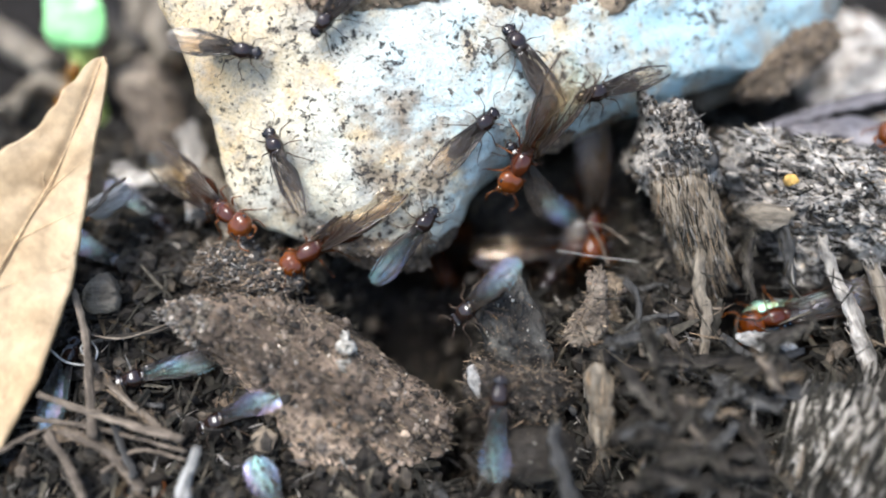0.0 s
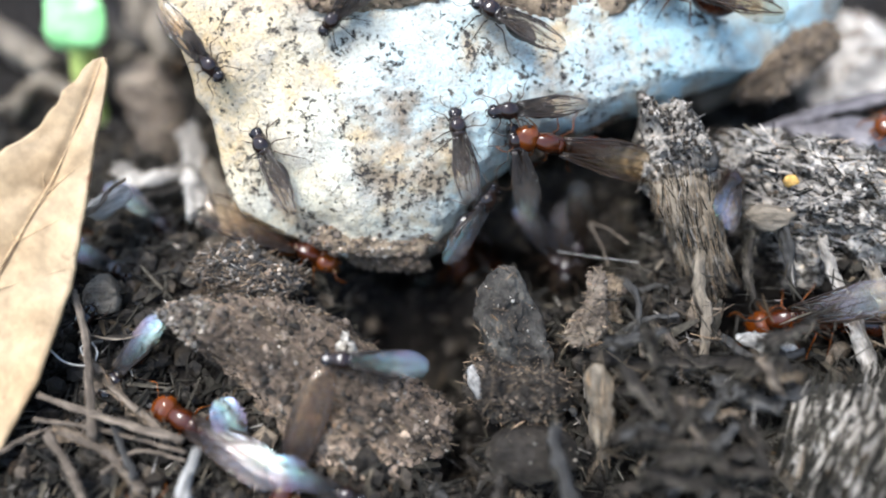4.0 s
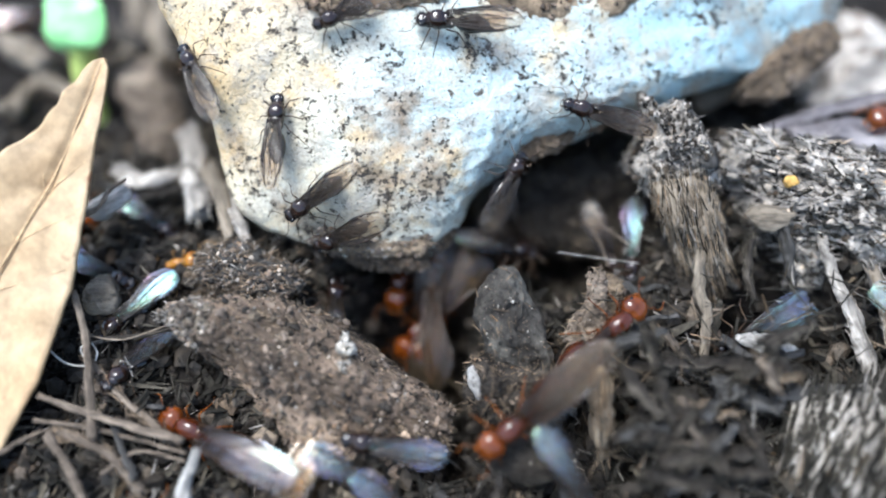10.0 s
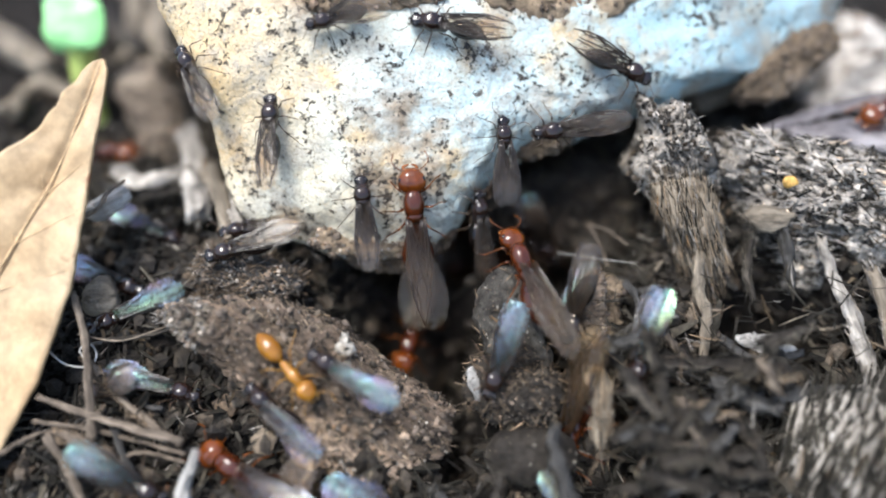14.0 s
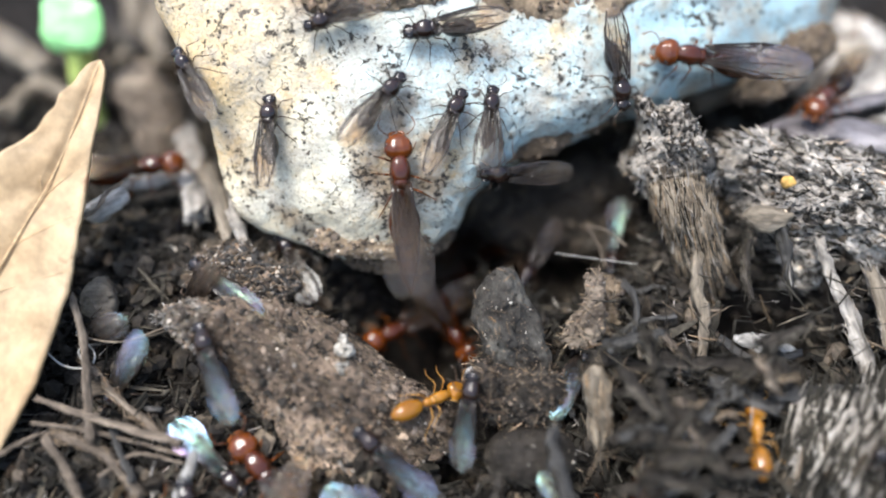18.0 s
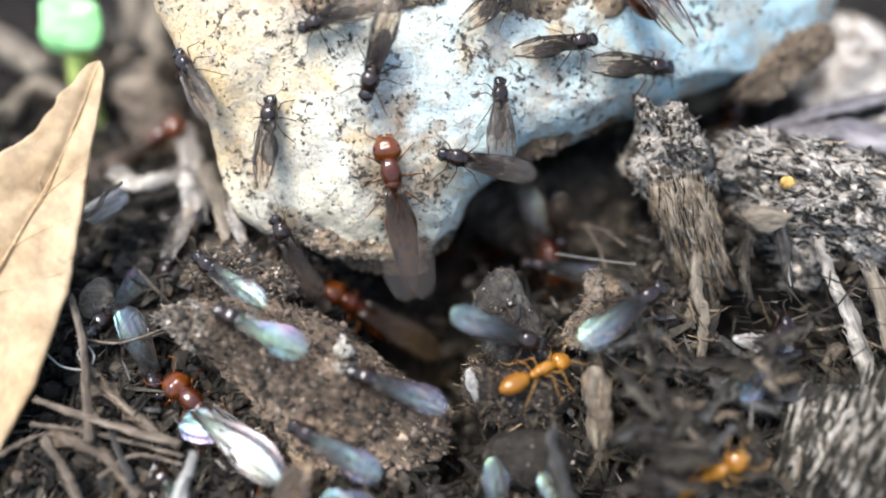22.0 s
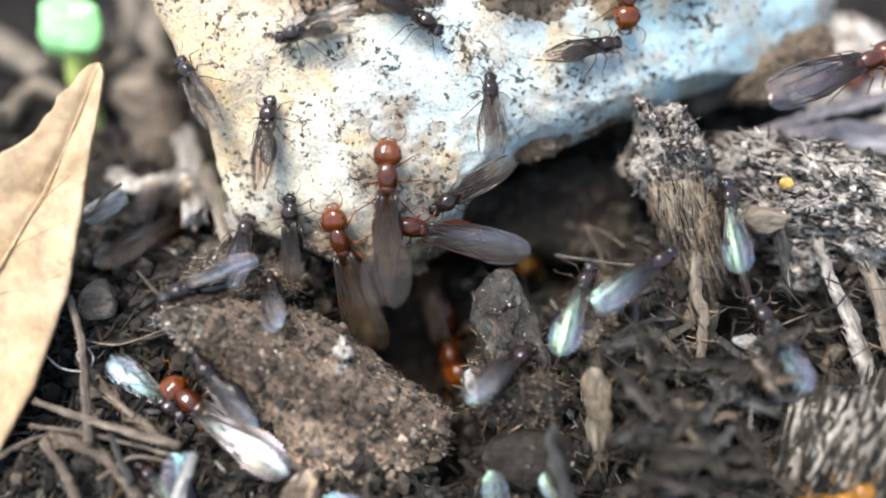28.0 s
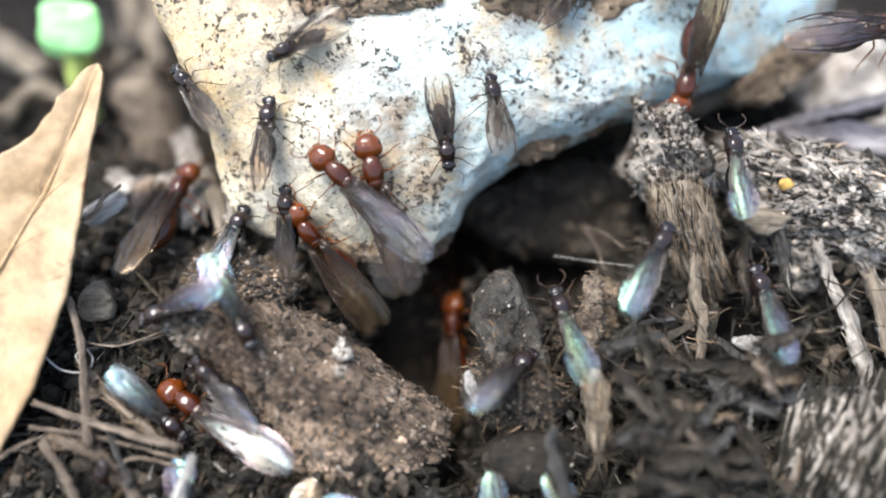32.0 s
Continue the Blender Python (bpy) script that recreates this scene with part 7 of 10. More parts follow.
    tread("m14", [(0, 0.0, 7.0, -9.0, 0, 0, -79), (1.2, 0.0, 7.0, -9.0, 0, 0, -39), (2.4, 0.0, 7.0, -9.0, 0, 0, 0), (3.6, 0.0, 7.0, -9.0, 0, 0, 39), (4.8, 0.0, 7.0, -9.0, 0, 0, 79), (4.97, 1.0, 3.2, -7.0, 0, -2, 35), (5.15, 2.0, -0.7, -5.0, 2, -3, -10), (5.33, 3.0, -4.5, -3.0, 4, -3, -54), (5.5, 3.9, -8.4, -0.9, 5, -1, -98), (5.75, 4.2, -9.8, -1.2, 0, 44, -89), (6, 4.6, -10.6, -2.2, 23, 14, -86), (7, 5.0, -10.0, -1.7, 3, 55, -68), (8, 4.5, -11.0, -2.3, 1, 0, -61), (8.5, 4.9, -12.3, -2.0, 45, -4, -67), (9, 5.4, -13.3, -1.9, 60, 23, -63), (10, 6.1, -14.7, -2.4, 4, 26, -49), (11, 7.2, -14.8, -5.4, 10, 19, -41), (32, 7.2, -15.1, -5.5, 10, 18, -52)])
    tread("m15", [(0, 2.0, 12.0, -6.3, 0, 0, -79), (2.5, 2.0, 12.0, -6.3, 0, 0, -39), (5, 2.0, 12.0, -6.3, 0, 0, 0), (7.5, 2.0, 12.0, -6.3, 0, 0, 39), (10, 2.0, 12.0, -6.3, 0, 0, 79), (10.5, -1.7, -8.3, -1.3, -5, -24, 141), (11, -2.9, -9.8, -1.4, -24, -29, 151), (11.5, -4.0, -9.5, -0.8, -25, -27, 157), (12, -5.0, -9.2, -0.2, -33, -21, 161), (13, -5.5, -8.9, 0.0, -32, -13, 158), (14, -5.3, -8.8, 0.1, -35, -17, 157), (14.75, -4.6, -9.5, -0.6, -32, -27, 155), (15.5, -4.0, -10.2, -1.4, -32, -29, 147), (16.25, -3.4, -10.8, -2.1, -22, -37, 140), (17, -2.7, -11.2, -3.0, -22, -45, 131), (18, -3.3, -11.3, -2.8, -38, -37, 155), (19, -3.7, -11.3, -2.6, -39, -32, 157), (20, -4.7, -11.3, -2.5, -40, -17, 165), (21, -4.9, -11.3, -2.5, -39, -20, 158), (22, -6.1, -11.1, -2.3, -40, -16, 159), (23, -7.8, -10.5, -1.7, -47, -11, 159), (24, -9.5, -9.6, -1.8, -66, 3, 155), (25, -10.3, -9.0, -1.3, -68, -27, 147), (28, -11.0, -8.5, -0.3, -56, -19, 144), (32, -11.0, -8.5, -0.3, -56, -19, 144)])
    tread("m16", [(0, -24.3, -2.1, -0.9, 15, -27, 55), (3.75, -22.8, -3.7, -1.1, 20, -12, 1), (7.5, -21.4, -5.2, -1.4, 21, 11, -30), (8, -20.2, -5.3, -1.5, 16, 32, -64), (8.5, -18.9, -5.6, -1.3, 6, 43, -124), (9, -17.7, -5.8, -1.3, -32, 37, 171), (10, -17.5, -4.9, -1.5, -10, 12, -142), (11, -17.9, -4.8, -1.4, -15, 3, -133), (12, -17.9, -5.0, -1.4, -16, 0, -127), (13, -17.9, -5.0, -1.4, -16, -2, -135), (14, -18.0, -4.8, -1.4, -16, -4, -146), (17, -18.9, -4.9, -1.1, -51, 28, 172), (18, -18.6, -4.8, -1.1, -62, 32, 172), (19, -18.3, -4.9, -1.3, -12, -1, -141), (20, -18.4, -5.1, -1.2, -9, 2, -149), (21, -18.9, -5.0, -1.2, -18, 18, -174), (22, -18.4, -4.8, -1.1, -20, -6, -113), (23, -18.2, -4.8, -1.2, -25, 4, -104), (24, -18.6, -5.7, -1.2, 3, 41, -133), (24.5, -19.5, -5.4, -1.4, 17, 17, -62), (25, -20.2, -5.3, -1.4, 33, 13, -21), (25.5, -21.0, -5.2, -1.4, 24, -13, 19), (28.75, -22.2, -4.9, -1.4, 19, -14, 27), (32, -23.5, -4.5, -1.5, 15, -24, 24)])
    tread("m17", [(0, -17.3, 1.8, -0.1, 5, 9, -33), (14, -16.4, 0.7, -0.3, 9, 8, -17), (14.62, -15.5, 0.0, -0.3, 8, -5, 30), (15.25, -14.6, -0.7, -0.2, -3, -4, 82), (15.88, -13.1, -2.9, 1.3, -35, -26, 112), (16.5, -12.4, -3.5, 1.3, -51, -16, 151), (17, -11.8, -3.5, 1.4, -45, -13, 159), (18, -12.0, -3.5, 1.4, -45, -18, 152), (19, -12.2, -3.5, 1.3, -48, -14, 155), (20, -12.2, -3.4, 1.4, -47, -11, 158), (21, -12.1, -3.4, 1.4, -44, -17, 153), (22, -11.8, -3.3, 1.7, -40, -17, 151), (23, -11.4, -3.4, 1.7, -33, -27, 139), (24, -12.7, -2.7, 1.7, -28, -12, 121), (25, -13.5, -2.6, 1.2, -46, -1, 135), (27, -14.3, -3.8, -0.1, 5, 17, 172), (27.25, -13.9, -4.4, 0.4, 5, 13, 179), (27.31, -13.8, -4.5, 0.6, 5, 12, -179), (27.38, -13.7, -4.6, 0.7, 5, 11, -177), (27.5, -13.5, -4.9, 0.9, 5, 8, -173), (28, -12.7, -5.9, 2.0, 3, 0, -159), (29, -12.9, -6.2, 2.1, -4, 8, -171), (30, -13.0, -6.5, 2.0, -3, 10, -162), (31, -13.7, -6.8, 1.8, -26, 22, -171), (32, -13.4, -6.7, 1.9, -22, 19, -176)])
    tread("m18", [(0, -18.8, -0.7, -0.7, 31, 1, -30), (14.5, -17.6, -2.6, -0.7, 29, -4, -25), (15.17, -16.0, -3.7, -1.0, 30, -14, 21), (15.83, -13.1, -7.3, 1.6, 19, -46, 52), (16.5, -11.9, -7.8, 0.8, -22, -53, 115), (17, -11.3, -8.0, 0.5, -40, -41, 128), (18, -11.4, -7.9, 0.7, -33, -44, 124), (19, -12.0, -7.9, 0.7, -20, -58, 111), (20, -10.7, -7.5, 1.2, -18, -31, 127), (21, -10.2, -6.8, 1.5, -17, -24, 147), (22, -10.1, -7.0, 1.4, -24, -20, 161), (23, -9.1, -7.4, 1.0, -5, -29, 112), (24, -8.9, -6.7, 1.3, -3, -26, 103), (24.5, -8.3, -5.9, 1.5, -2, -17, 125), (25, -8.1, -3.0, -0.4, 93, -121, 26), (27.5, -8.7, -3.9, 0.6, -7, -53, 116), (28, -8.6, -4.3, 0.6, -23, 1, 110), (28.5, -8.1, -5.9, 1.4, 14, -12, 78), (29, -7.8, -6.4, 1.3, 23, -10, 36), (29.5, -8.1, -6.4, 1.3, 17, -20, 65), (30, -8.3, -6.3, 1.4, 4, -23, 95), (31, -8.1, -3.6, 0.5, 10, -59, 121), (31.25, -8.8, -4.1, 0.3, 48, -49, 50), (31.5, -9.0, -5.9, 1.6, 24, -6, 26), (31.75, -9.6, -6.4, 1.5, 24, 16, -13), (32, -10.1, -6.9, 1.5, 8, 30, -56)])
    tread("m19", [(0, -3, 13, -4.5, 0, 0, -79), (4.88, -3, 13, -4.5, 0, 0, -39), (9.75, -3, 13, -4.5, 0, 0, 0), (14.62, -3, 13, -4.5, 0, 0, 39), (19.5, -3, 13, -4.5, 0, 0, 79), (19.85, -1.3, 1.2, -4, -10, -22, 122), (20.2, 0.4, -10.6, -3.5, -36, -29, 174), (20.6, -0.5, -10.3, -2.8, -33, -24, 169), (21, -1.3, -9.9, -2.1, -36, -22, 167), (21.5, -2.4, -9.5, -1.4, -28, -20, 165), (22, -3.5, -9.1, -0.8, -21, -23, 167), (22.5, -4.4, -8.3, -0.1, -16, -29, 169), (23, -5.3, -7.6, 0.8, 6, -15, 157), (23.5, -6.1, -6.7, 0.9, -13, -17, 160), (23.75, -6.7, -5.3, -0.1, -56, -19, 161), (24, -7.4, -5.2, 1.5, -18, -32, 178), (24.5, -8.7, -4.4, 1.3, -22, -26, 153), (25, -9.7, -4.1, 0.9, -39, -47, 143), (27, -10.9, -3.3, 1.8, -12, -31, 113), (28, -10.8, -1.6, 2.1, 12, -15, 87), (30, -10.2, -2.8, 1.7, 17, -9, 76), (32, -11, -1, 2.4, 4, -33, 70)])
    tread("m20", [(0, 0.0, 13.0, -5.4, 0, 0, -79), (4.88, 0.0, 13.0, -5.4, 0, 0, -39), (9.75, 0.0, 13.0, -5.4, 0, 0, 0), (14.62, 0.0, 13.0, -5.4, 0, 0, 39), (19.5, 0.0, 13.0, -5.4, 0, 0, 79), (20, 2.8, -6.5, 0.4, 37, -31, 20), (20.5, 3.1, -6.6, 0.4, 43, -9, 1), (21, 3.3, -6.6, 0.4, 41, 15, -17), (22, 3.8, -6.7, 0.2, 41, 20, -9), (23, 3.7, -6.6, 0.3, 42, 12, -2), (24, 3.8, -6.5, 0.5, 42, 7, 4), (25, 3.5, -7.3, -0.6, 55, 5, 1), (26.5, 4.3, -7.5, -1.1, 25, -2, 43), (28, 3.9, -8.4, -0.9, -5, -1, 51), (29, 4.0, -9.0, -0.7, 0, -19, 47), (32, 4.0, -8.8, -0.8, -5, -2, 52)])
    tread("m20b", [(0, -2.0, 9.0, -8.9, 0, 0, -79), (3.88, -2.0, 9.0, -8.9, 0, 0, -39), (7.75, -2.0, 9.0, -8.9, 0, 0, 0), (11.62, -2.0, 9.0, -8.9, 0, 0, 39), (15.5, -2.0, 9.0, -8.9, 0, 0, 79), (15.88, -0.8, 4.3, -7.0, -18, -2, 114), (16.25, 0.5, -0.4, -5.1, -35, 6, 148), (16.44, 1.1, -2.7, -4.2, -41, 13, 164), (16.53, 1.4, -3.9, -3.7, -43, 17, 172), (16.62, 1.7, -5.1, -3.2, -44, 22, 180), (17, 2.9, -9.7, -1.4, -43, 40, -145), (17.33, 2.6, -9.7, -1.3, -58, 5, 179), (17.42, 2.5, -9.7, -1.2, -59, -3, 170), (17.5, 2.4, -9.6, -1.2, -59, -11, 161), (17.67, 2.2, -9.6, -1.2, -54, -26, 141), (18, 1.8, -9.4, -1.3, -18, -59, 85), (18.33, 1.6, -9.4, -2.4, -78, -38, 147), (18.67, 1.4, -7.9, -5.7, -35, 16, 167), (18.75, 1.4, -8.0, -5.8, -32, 20, 179), (18.83, 1.3, -8.1, -5.9, -27, 22, -168), (19, 1.1, -8.4, -6.1, -17, 23, -141), (19.33, 0.9, -8.8, -6.3, -31, -2, -167), (19.42, 0.8, -8.9, -6.3, -28, -9, -173), (19.5, 0.8, -9.0, -6.3, -25, -15, -179), (19.67, 0.6, -9.2, -6.3, -16, -25, 166), (20, 0.4, -9.8, -6.2, 12, -20, 121), (20.17, 0.7, -10.2, -6.3, -7, -21, 179), (20.25, 0.8, -10.5, -6.3, -12, -16, -158), (20.33, 0.9, -10.7, -6.4, -14, -10, -136), (20.5, 1.2, -11.4, -6.0, 3, -13, -96), (21, 2.4, -12.9, -5.1, 8, 22, -85), (22, 2.6, -14.4, -5.8, -9, 31, -82), (32, 2.6, -15.1, -6.0, -6, 25, -84)])
    tread("m22", [(0, 1.0, 11.0, -8.0, 0, 0, -79), (3.25, 1.0, 11.0, -8.0, 0, 0, -39), (6.5, 1.0, 11.0, -8.0, 0, 0, 0), (9.75, 1.0, 11.0, -8.0, 0, 0, 39), (13, 1.0, 11.0, -8.0, 0, 0, 79), (14, -4.3, -1.1, 4.5, 1, -53, 98), (14.75, -4.1, -0.3, 6.0, 4, -55, 93), (15.5, -4.0, 0.6, 7.3, 6, -44, 90), (16.25, -3.9, 1.3, 8.3, 6, -47, 90), (17, -3.8, 2.1, 9.3, 5, -46, 91), (18, -2.9, 2.1, 9.1, 37, -34, 39), (19, -1.6, 2.6, 9.4, 33, -30, 48), (20, -1.3, 3.4, 10.2, 24, -37, 57), (20.5, -0.3, 4.2, 10.7, 34, -23, 44), (21, 0.7, 5.0, 11.2, 42, -14, 26), (21.5, 2.2, 6.0, 11.8, 37, -18, 30), (22, 3.7, 6.8, 12.6, 45, -24, 30), (23, 4.8, 8.0, 13.6, 22, -22, 45), (32, 4.8, 8.3, 13.7, 19, -21, 51)])
    tread("m23", [(0, 3.0, 7.0, -8.7, 0, 0, -79), (3.25, 3.0, 7.0, -8.7, 0, 0, -39), (6.5, 3.0, 7.0, -8.7, 0, 0, 0), (9.75, 3.0, 7.0, -8.7, 0, 0, 39), (13, 3.0, 7.0, -8.7, 0, 0, 79), (13.5, 2.3, 3.7, -3.1, 15, -32, 88), (14, 1.6, 0.3, 2.6, 32, -66, 88), (14.75, 1.3, 0.3, 4.7, 17, -62, 87), (15.5, 1.1, 0.8, 6.3, 14, -50, 87), (16.25, 0.7, 1.4, 7.4, 10, -46, 83), (17, 0.4, 2.2, 8.4, 11, -48, 78), (18, 0.6, 1.9, 8.0, 24, -42, 57), (19, 0.6, 2.7, 9.0, 12, -44, 85), (19.5, 1.0, 3.6, 9.8, 24, -36, 68), (20, 1.5, 4.6, 10.6, 26, -27, 54), (20.5, 3.0, 4.9, 10.5, 40, -19, 31), (21, 4.5, 5.2, 10.3, 42, -4, 16), (21.5, 5.8, 5.4, 10.2, 40, -5, 14), (22, 7.1, 5.5, 10.1, 42, -7, 11), (23, 6.8, 6.1, 10.7, 42, -13, 21), (24, 7.1, 6.1, 10.7, 41, -13, 21), (25, 7.4, 5.7, 10.2, 41, -9, 15), (28, 8.5, 5.7, 9.9, 44, -4, 19), (29, 10.0, 5.4, 8.8, 41, 2, 12), (30, 9.4, 5.8, 9.5, 40, -23, 43), (30.5, 8.7, 6.4, 10.5, 38, -21, 42), (31, 8.0, 6.9, 11.4, 36, -22, 39), (32, 7.4, 7.7, 12.5, 44, -27, 39)])
    tread("m24", [(0, 3.5, 10.0, -7.4, 0, 0, -79), (1.62, 3.5, 10.0, -7.4, 0, 0, -39), (3.25, 3.5, 10.0, -7.4, 0, 0, 0), (4.88, 3.5, 10.0, -7.4, 0, 0, 39), (6.5, 3.5, 10.0, -7.4, 0, 0, 79), (7, 6.4, 6.9, -0.5, -23, -27, 124), (7.5, 9.3, 3.7, 6.5, -62, -25, -178), (8, 8.7, 3.7, 7.2, -61, -20, -179), (9, 8.2, 3.5, 7.0, -58, -20, -179), (10, 7.9, 3.5, 7.3, -56, -19, 180), (11, 6.6, 3.5, 8.0, -43, -28, 162), (12, 6.7, 3.1, 7.2, -53, -16, 178), (12.5, 6.4, 3.0, 7.1, -55, -7, -177), (12.56, 6.4, 3.0, 7.1, -55, -6, -177), (12.62, 6.3, 3.0, 7.1, -55, -5, -176), (12.75, 6.3, 2.9, 7.1, -56, -3, -175), (13, 6.1, 2.9, 7.0, -56, 2, -172), (14, 6.4, 2.8, 6.7, -60, 5, -170), (14.75, 5.8, 2.5, 5.8, -67, 4, -166), (15.5, 5.1, 2.3, 4.9, -73, 3, -163), (17, 4.0, 1.9, 4.1, -78, 3, -163), (18, 3.3, 1.5, 4.9, -71, -9, -160), (19, 2.5, 1.0, 5.2, -67, -11, -160), (19.25, 2.2, 0.9, 5.4, -63, -15, -165), (19.38, 2.0, 0.9, 5.5, -62, -16, -168), (19.44, 2.0, 0.8, 5.5, -61, -17, -169), (19.5, 1.9, 0.8, 5.6, -60, -18, -170), (20, 1.2, 0.7, 5.9, -51, -24, 178), (21, 1.3, 0.6, 5.8, -53, -23, 179), (22, 1.2, 0.7, 6.1, -51, -18, -178), (23, 1.2, 0.6, 5.9, -51, -26, 176), (23.5, 1.2, 0.6, 5.8, -54, -16, -175), (23.62, 1.2, 0.6, 5.8, -55, -13, -173), (23.69, 1.2, 0.6, 5.8, -55, -12, -172), (23.75, 1.2, 0.6, 5.8, -55, -11, -172), (24, 1.2, 0.6, 5.8, -56, -6, -168), (25, 1.1, 0.3, 5.3, -59, -2, -165), (27.5, 0.7, 0.0, 4.5, -62, 21, -157), (28, 0.6, -0.0, 4.5, -61, 25, -154), (30, 0.7, -0.1, 3.9, -61, 31, -148), (31, 0.8, -0.1, 3.3, -61, 34, -141), (31.25, 1.5, 2.4, 0.6, -57, 12, -174), (31.31, 1.7, 3.1, -0.1, -55, 7, 178), (31.38, 1.8, 3.7, -0.7, -51, 2, 169), (31.5, 2.2, 5.0, -2.1, -42, -5, 152), (31.75, 2.8, 7.5, -4.7, -20, -9, 115), (32, 3.5, 10.0, -7.4, 0, 0, 79)])
    tread("m25", [(0, -3.0, 11.0, -7.6, 0, 0, -79), (3.75, -3.0, 11.0, -7.6, 0, 0, -39), (7.5, -3.0, 11.0, -7.6, 0, 0, 0), (11.25, -3.0, 11.0, -7.6, 0, 0, 39), (15, -3.0, 11.0, -7.6, 0, 0, 79), (16.3, -7.0, -1.2, -1.2, -4, -38, 129), (17, -8.1, -0.5, 0.0, -38, -72, 120), (18, -8.7, -0.6, -0.0, -11, -26, 120), (19, -8.1, -1.0, 2.0, -65, -34, 161), (20, -8.4, -1.0, 2.1, -65, -30, 161), (21, -8.4, -1.0, 2.1, -58, -46, 150), (22, -8.3, -1.0, 2.3, -53, -53, 144), (23, -7.8, -1.0, 2.7, -40, -64, 127), (24, -7.4, -1.0, 3.4, -24, -68, 110), (25, -7.6, -1.0, 3.4, -10, -68, 92), (28, -7.8, -0.9, 3.5, -16, -64, 96), (30, -8.0, -0.8, 3.8, -15, -60, 91), (32, -7.9, -0.8, 4.0, -18, -58, 95)])
    tread("m26", [(0, 0.0, 7.0, -9.0, 0, 0, -79), (3.75, 0.0, 7.0, -9.0, 0, 0, -39), (7.5, 0.0, 7.0, -9.0, 0, 0, 0), (11.25, 0.0, 7.0, -9.0, 0, 0, 39), (15, 0.0, 7.0, -9.0, 0, 0, 79), (15.75, 1.7, 5.2, -5.1, -39, 5, 127), (16.12, 2.6, 4.3, -3.2, -55, 19, 148), (16.31, 3.0, 3.9, -2.2, -61, 28, 157), (16.41, 3.2, 3.6, -1.7, -63, 32, 162), (16.5, 3.4, 3.4, -1.2, -65, 37, 167), (17, 2.9, 3.8, -0.9, -68, 30, 165), (18, 2.4, 7.1, -5.0, -12, 16, -164), (19, 1.5, 7.0, -5.3, -15, 17, -164), (20, 1.9, 7.2, -5.2, -17, 17, -161), (21, 2.0, 7.4, -5.1, -18, 15, -165), (22, 2.6, 6.7, -5.1, -5, 18, -143), (23, 2.3, 6.6, -5.1, 3, 18, -131), (24, 2.3, 5.6, -5.1, 10, 17, -128), (25, 1.5, 5.6, -5.5, 2, 19, -134), (25.38, 1.1, 6.0, -6.4, -3, 16, -172), (25.47, 1.0, 6.1, -6.6, -4, 15, 179), (25.56, 0.9, 6.2, -6.8, -5, 13, 170), (25.75, 0.8, 6.3, -7.3, -6, 10, 151), (26.5, 0.0, 7.0, -9.0, 0, 0, 79), (32, 0.0, 7.0, -9.0, 0, 0, 79)])
    tread("m27", [(0, 29.5, 1.7, -1.1, -11, 3, 147), (22, 30.1, 2.9, -1.0, -13, 9, 149), (23, 23.7, -0.6, 3.8, -35, -29, 153), (24, 20.9, -0.0, 4.9, -14, -36, 109), (24.67, 19.6, -0.9, 3.9, -8, -43, 111), (25.33, 18.3, -1.7, 2.9, 99, -113, -16), (26, 16.7, -3.1, 2.5, -1, -37, 92), (26.75, 16.0, -2.4, 3.2, -1, -37, 92), (27.5, 15.4, -1.7, 4.0, -1, -37, 92), (28, 15.3, -1.4, 4.3, 0, -37, 89), (29, 15.5, -0.2, 5.6, 9, -36, 75), (30, 15.5, 0.3, 6.1, 4, -37, 83), (31, 15.4, 0.3, 6.2, 11, -36, 72), (32, 15.6, 0.5, 6.3, 1, -37, 89)])
    tread("m28", [(0, 11.4, -16.1, -5.5, -5, -20, 82), (14.5, 9.7, -14.4, -5.7, 0, -25, 91), (15.17, 9.1, -12.0, -4.8, 14, -30, 79), (15.83, 8.0, -10.8, -1.8, 17, -53, 65), (16.5, 7.9, -6.6, -2.9, -3, -18, 57), (19, 7.9, -6.6, -2.9, -2, -18, 56), (20, 7.8, -7.1, -0.3, 14, -23, 42), (21, 7.9, -6.3, 0.6, 40, -32, 41), (21.5, 9.8, -3.5, -1.7, 11, -21, 37), (22, 10.1, -5.8, 1.6, 32, -20, 29), (23, 10.0, -5.7, 1.6, 28, -25, 39), (24, 10.4, -5.3, 2.1, 26, -27, 43), (25, 10.3, -5.1, 2.3, 27, -26, 41), (28, 10.8, -4.5, 2.9, 32, -20, 29), (29, 11.2, -4.8, 2.6, 35, -11, 15), (30, 11.0, -5.1, 2.3, 33, -18, 25), (31, 10.7, -4.8, 2.6, 22, -30, 51), (32, 11.1, -3.9, 3.6, 20, -32, 55)])
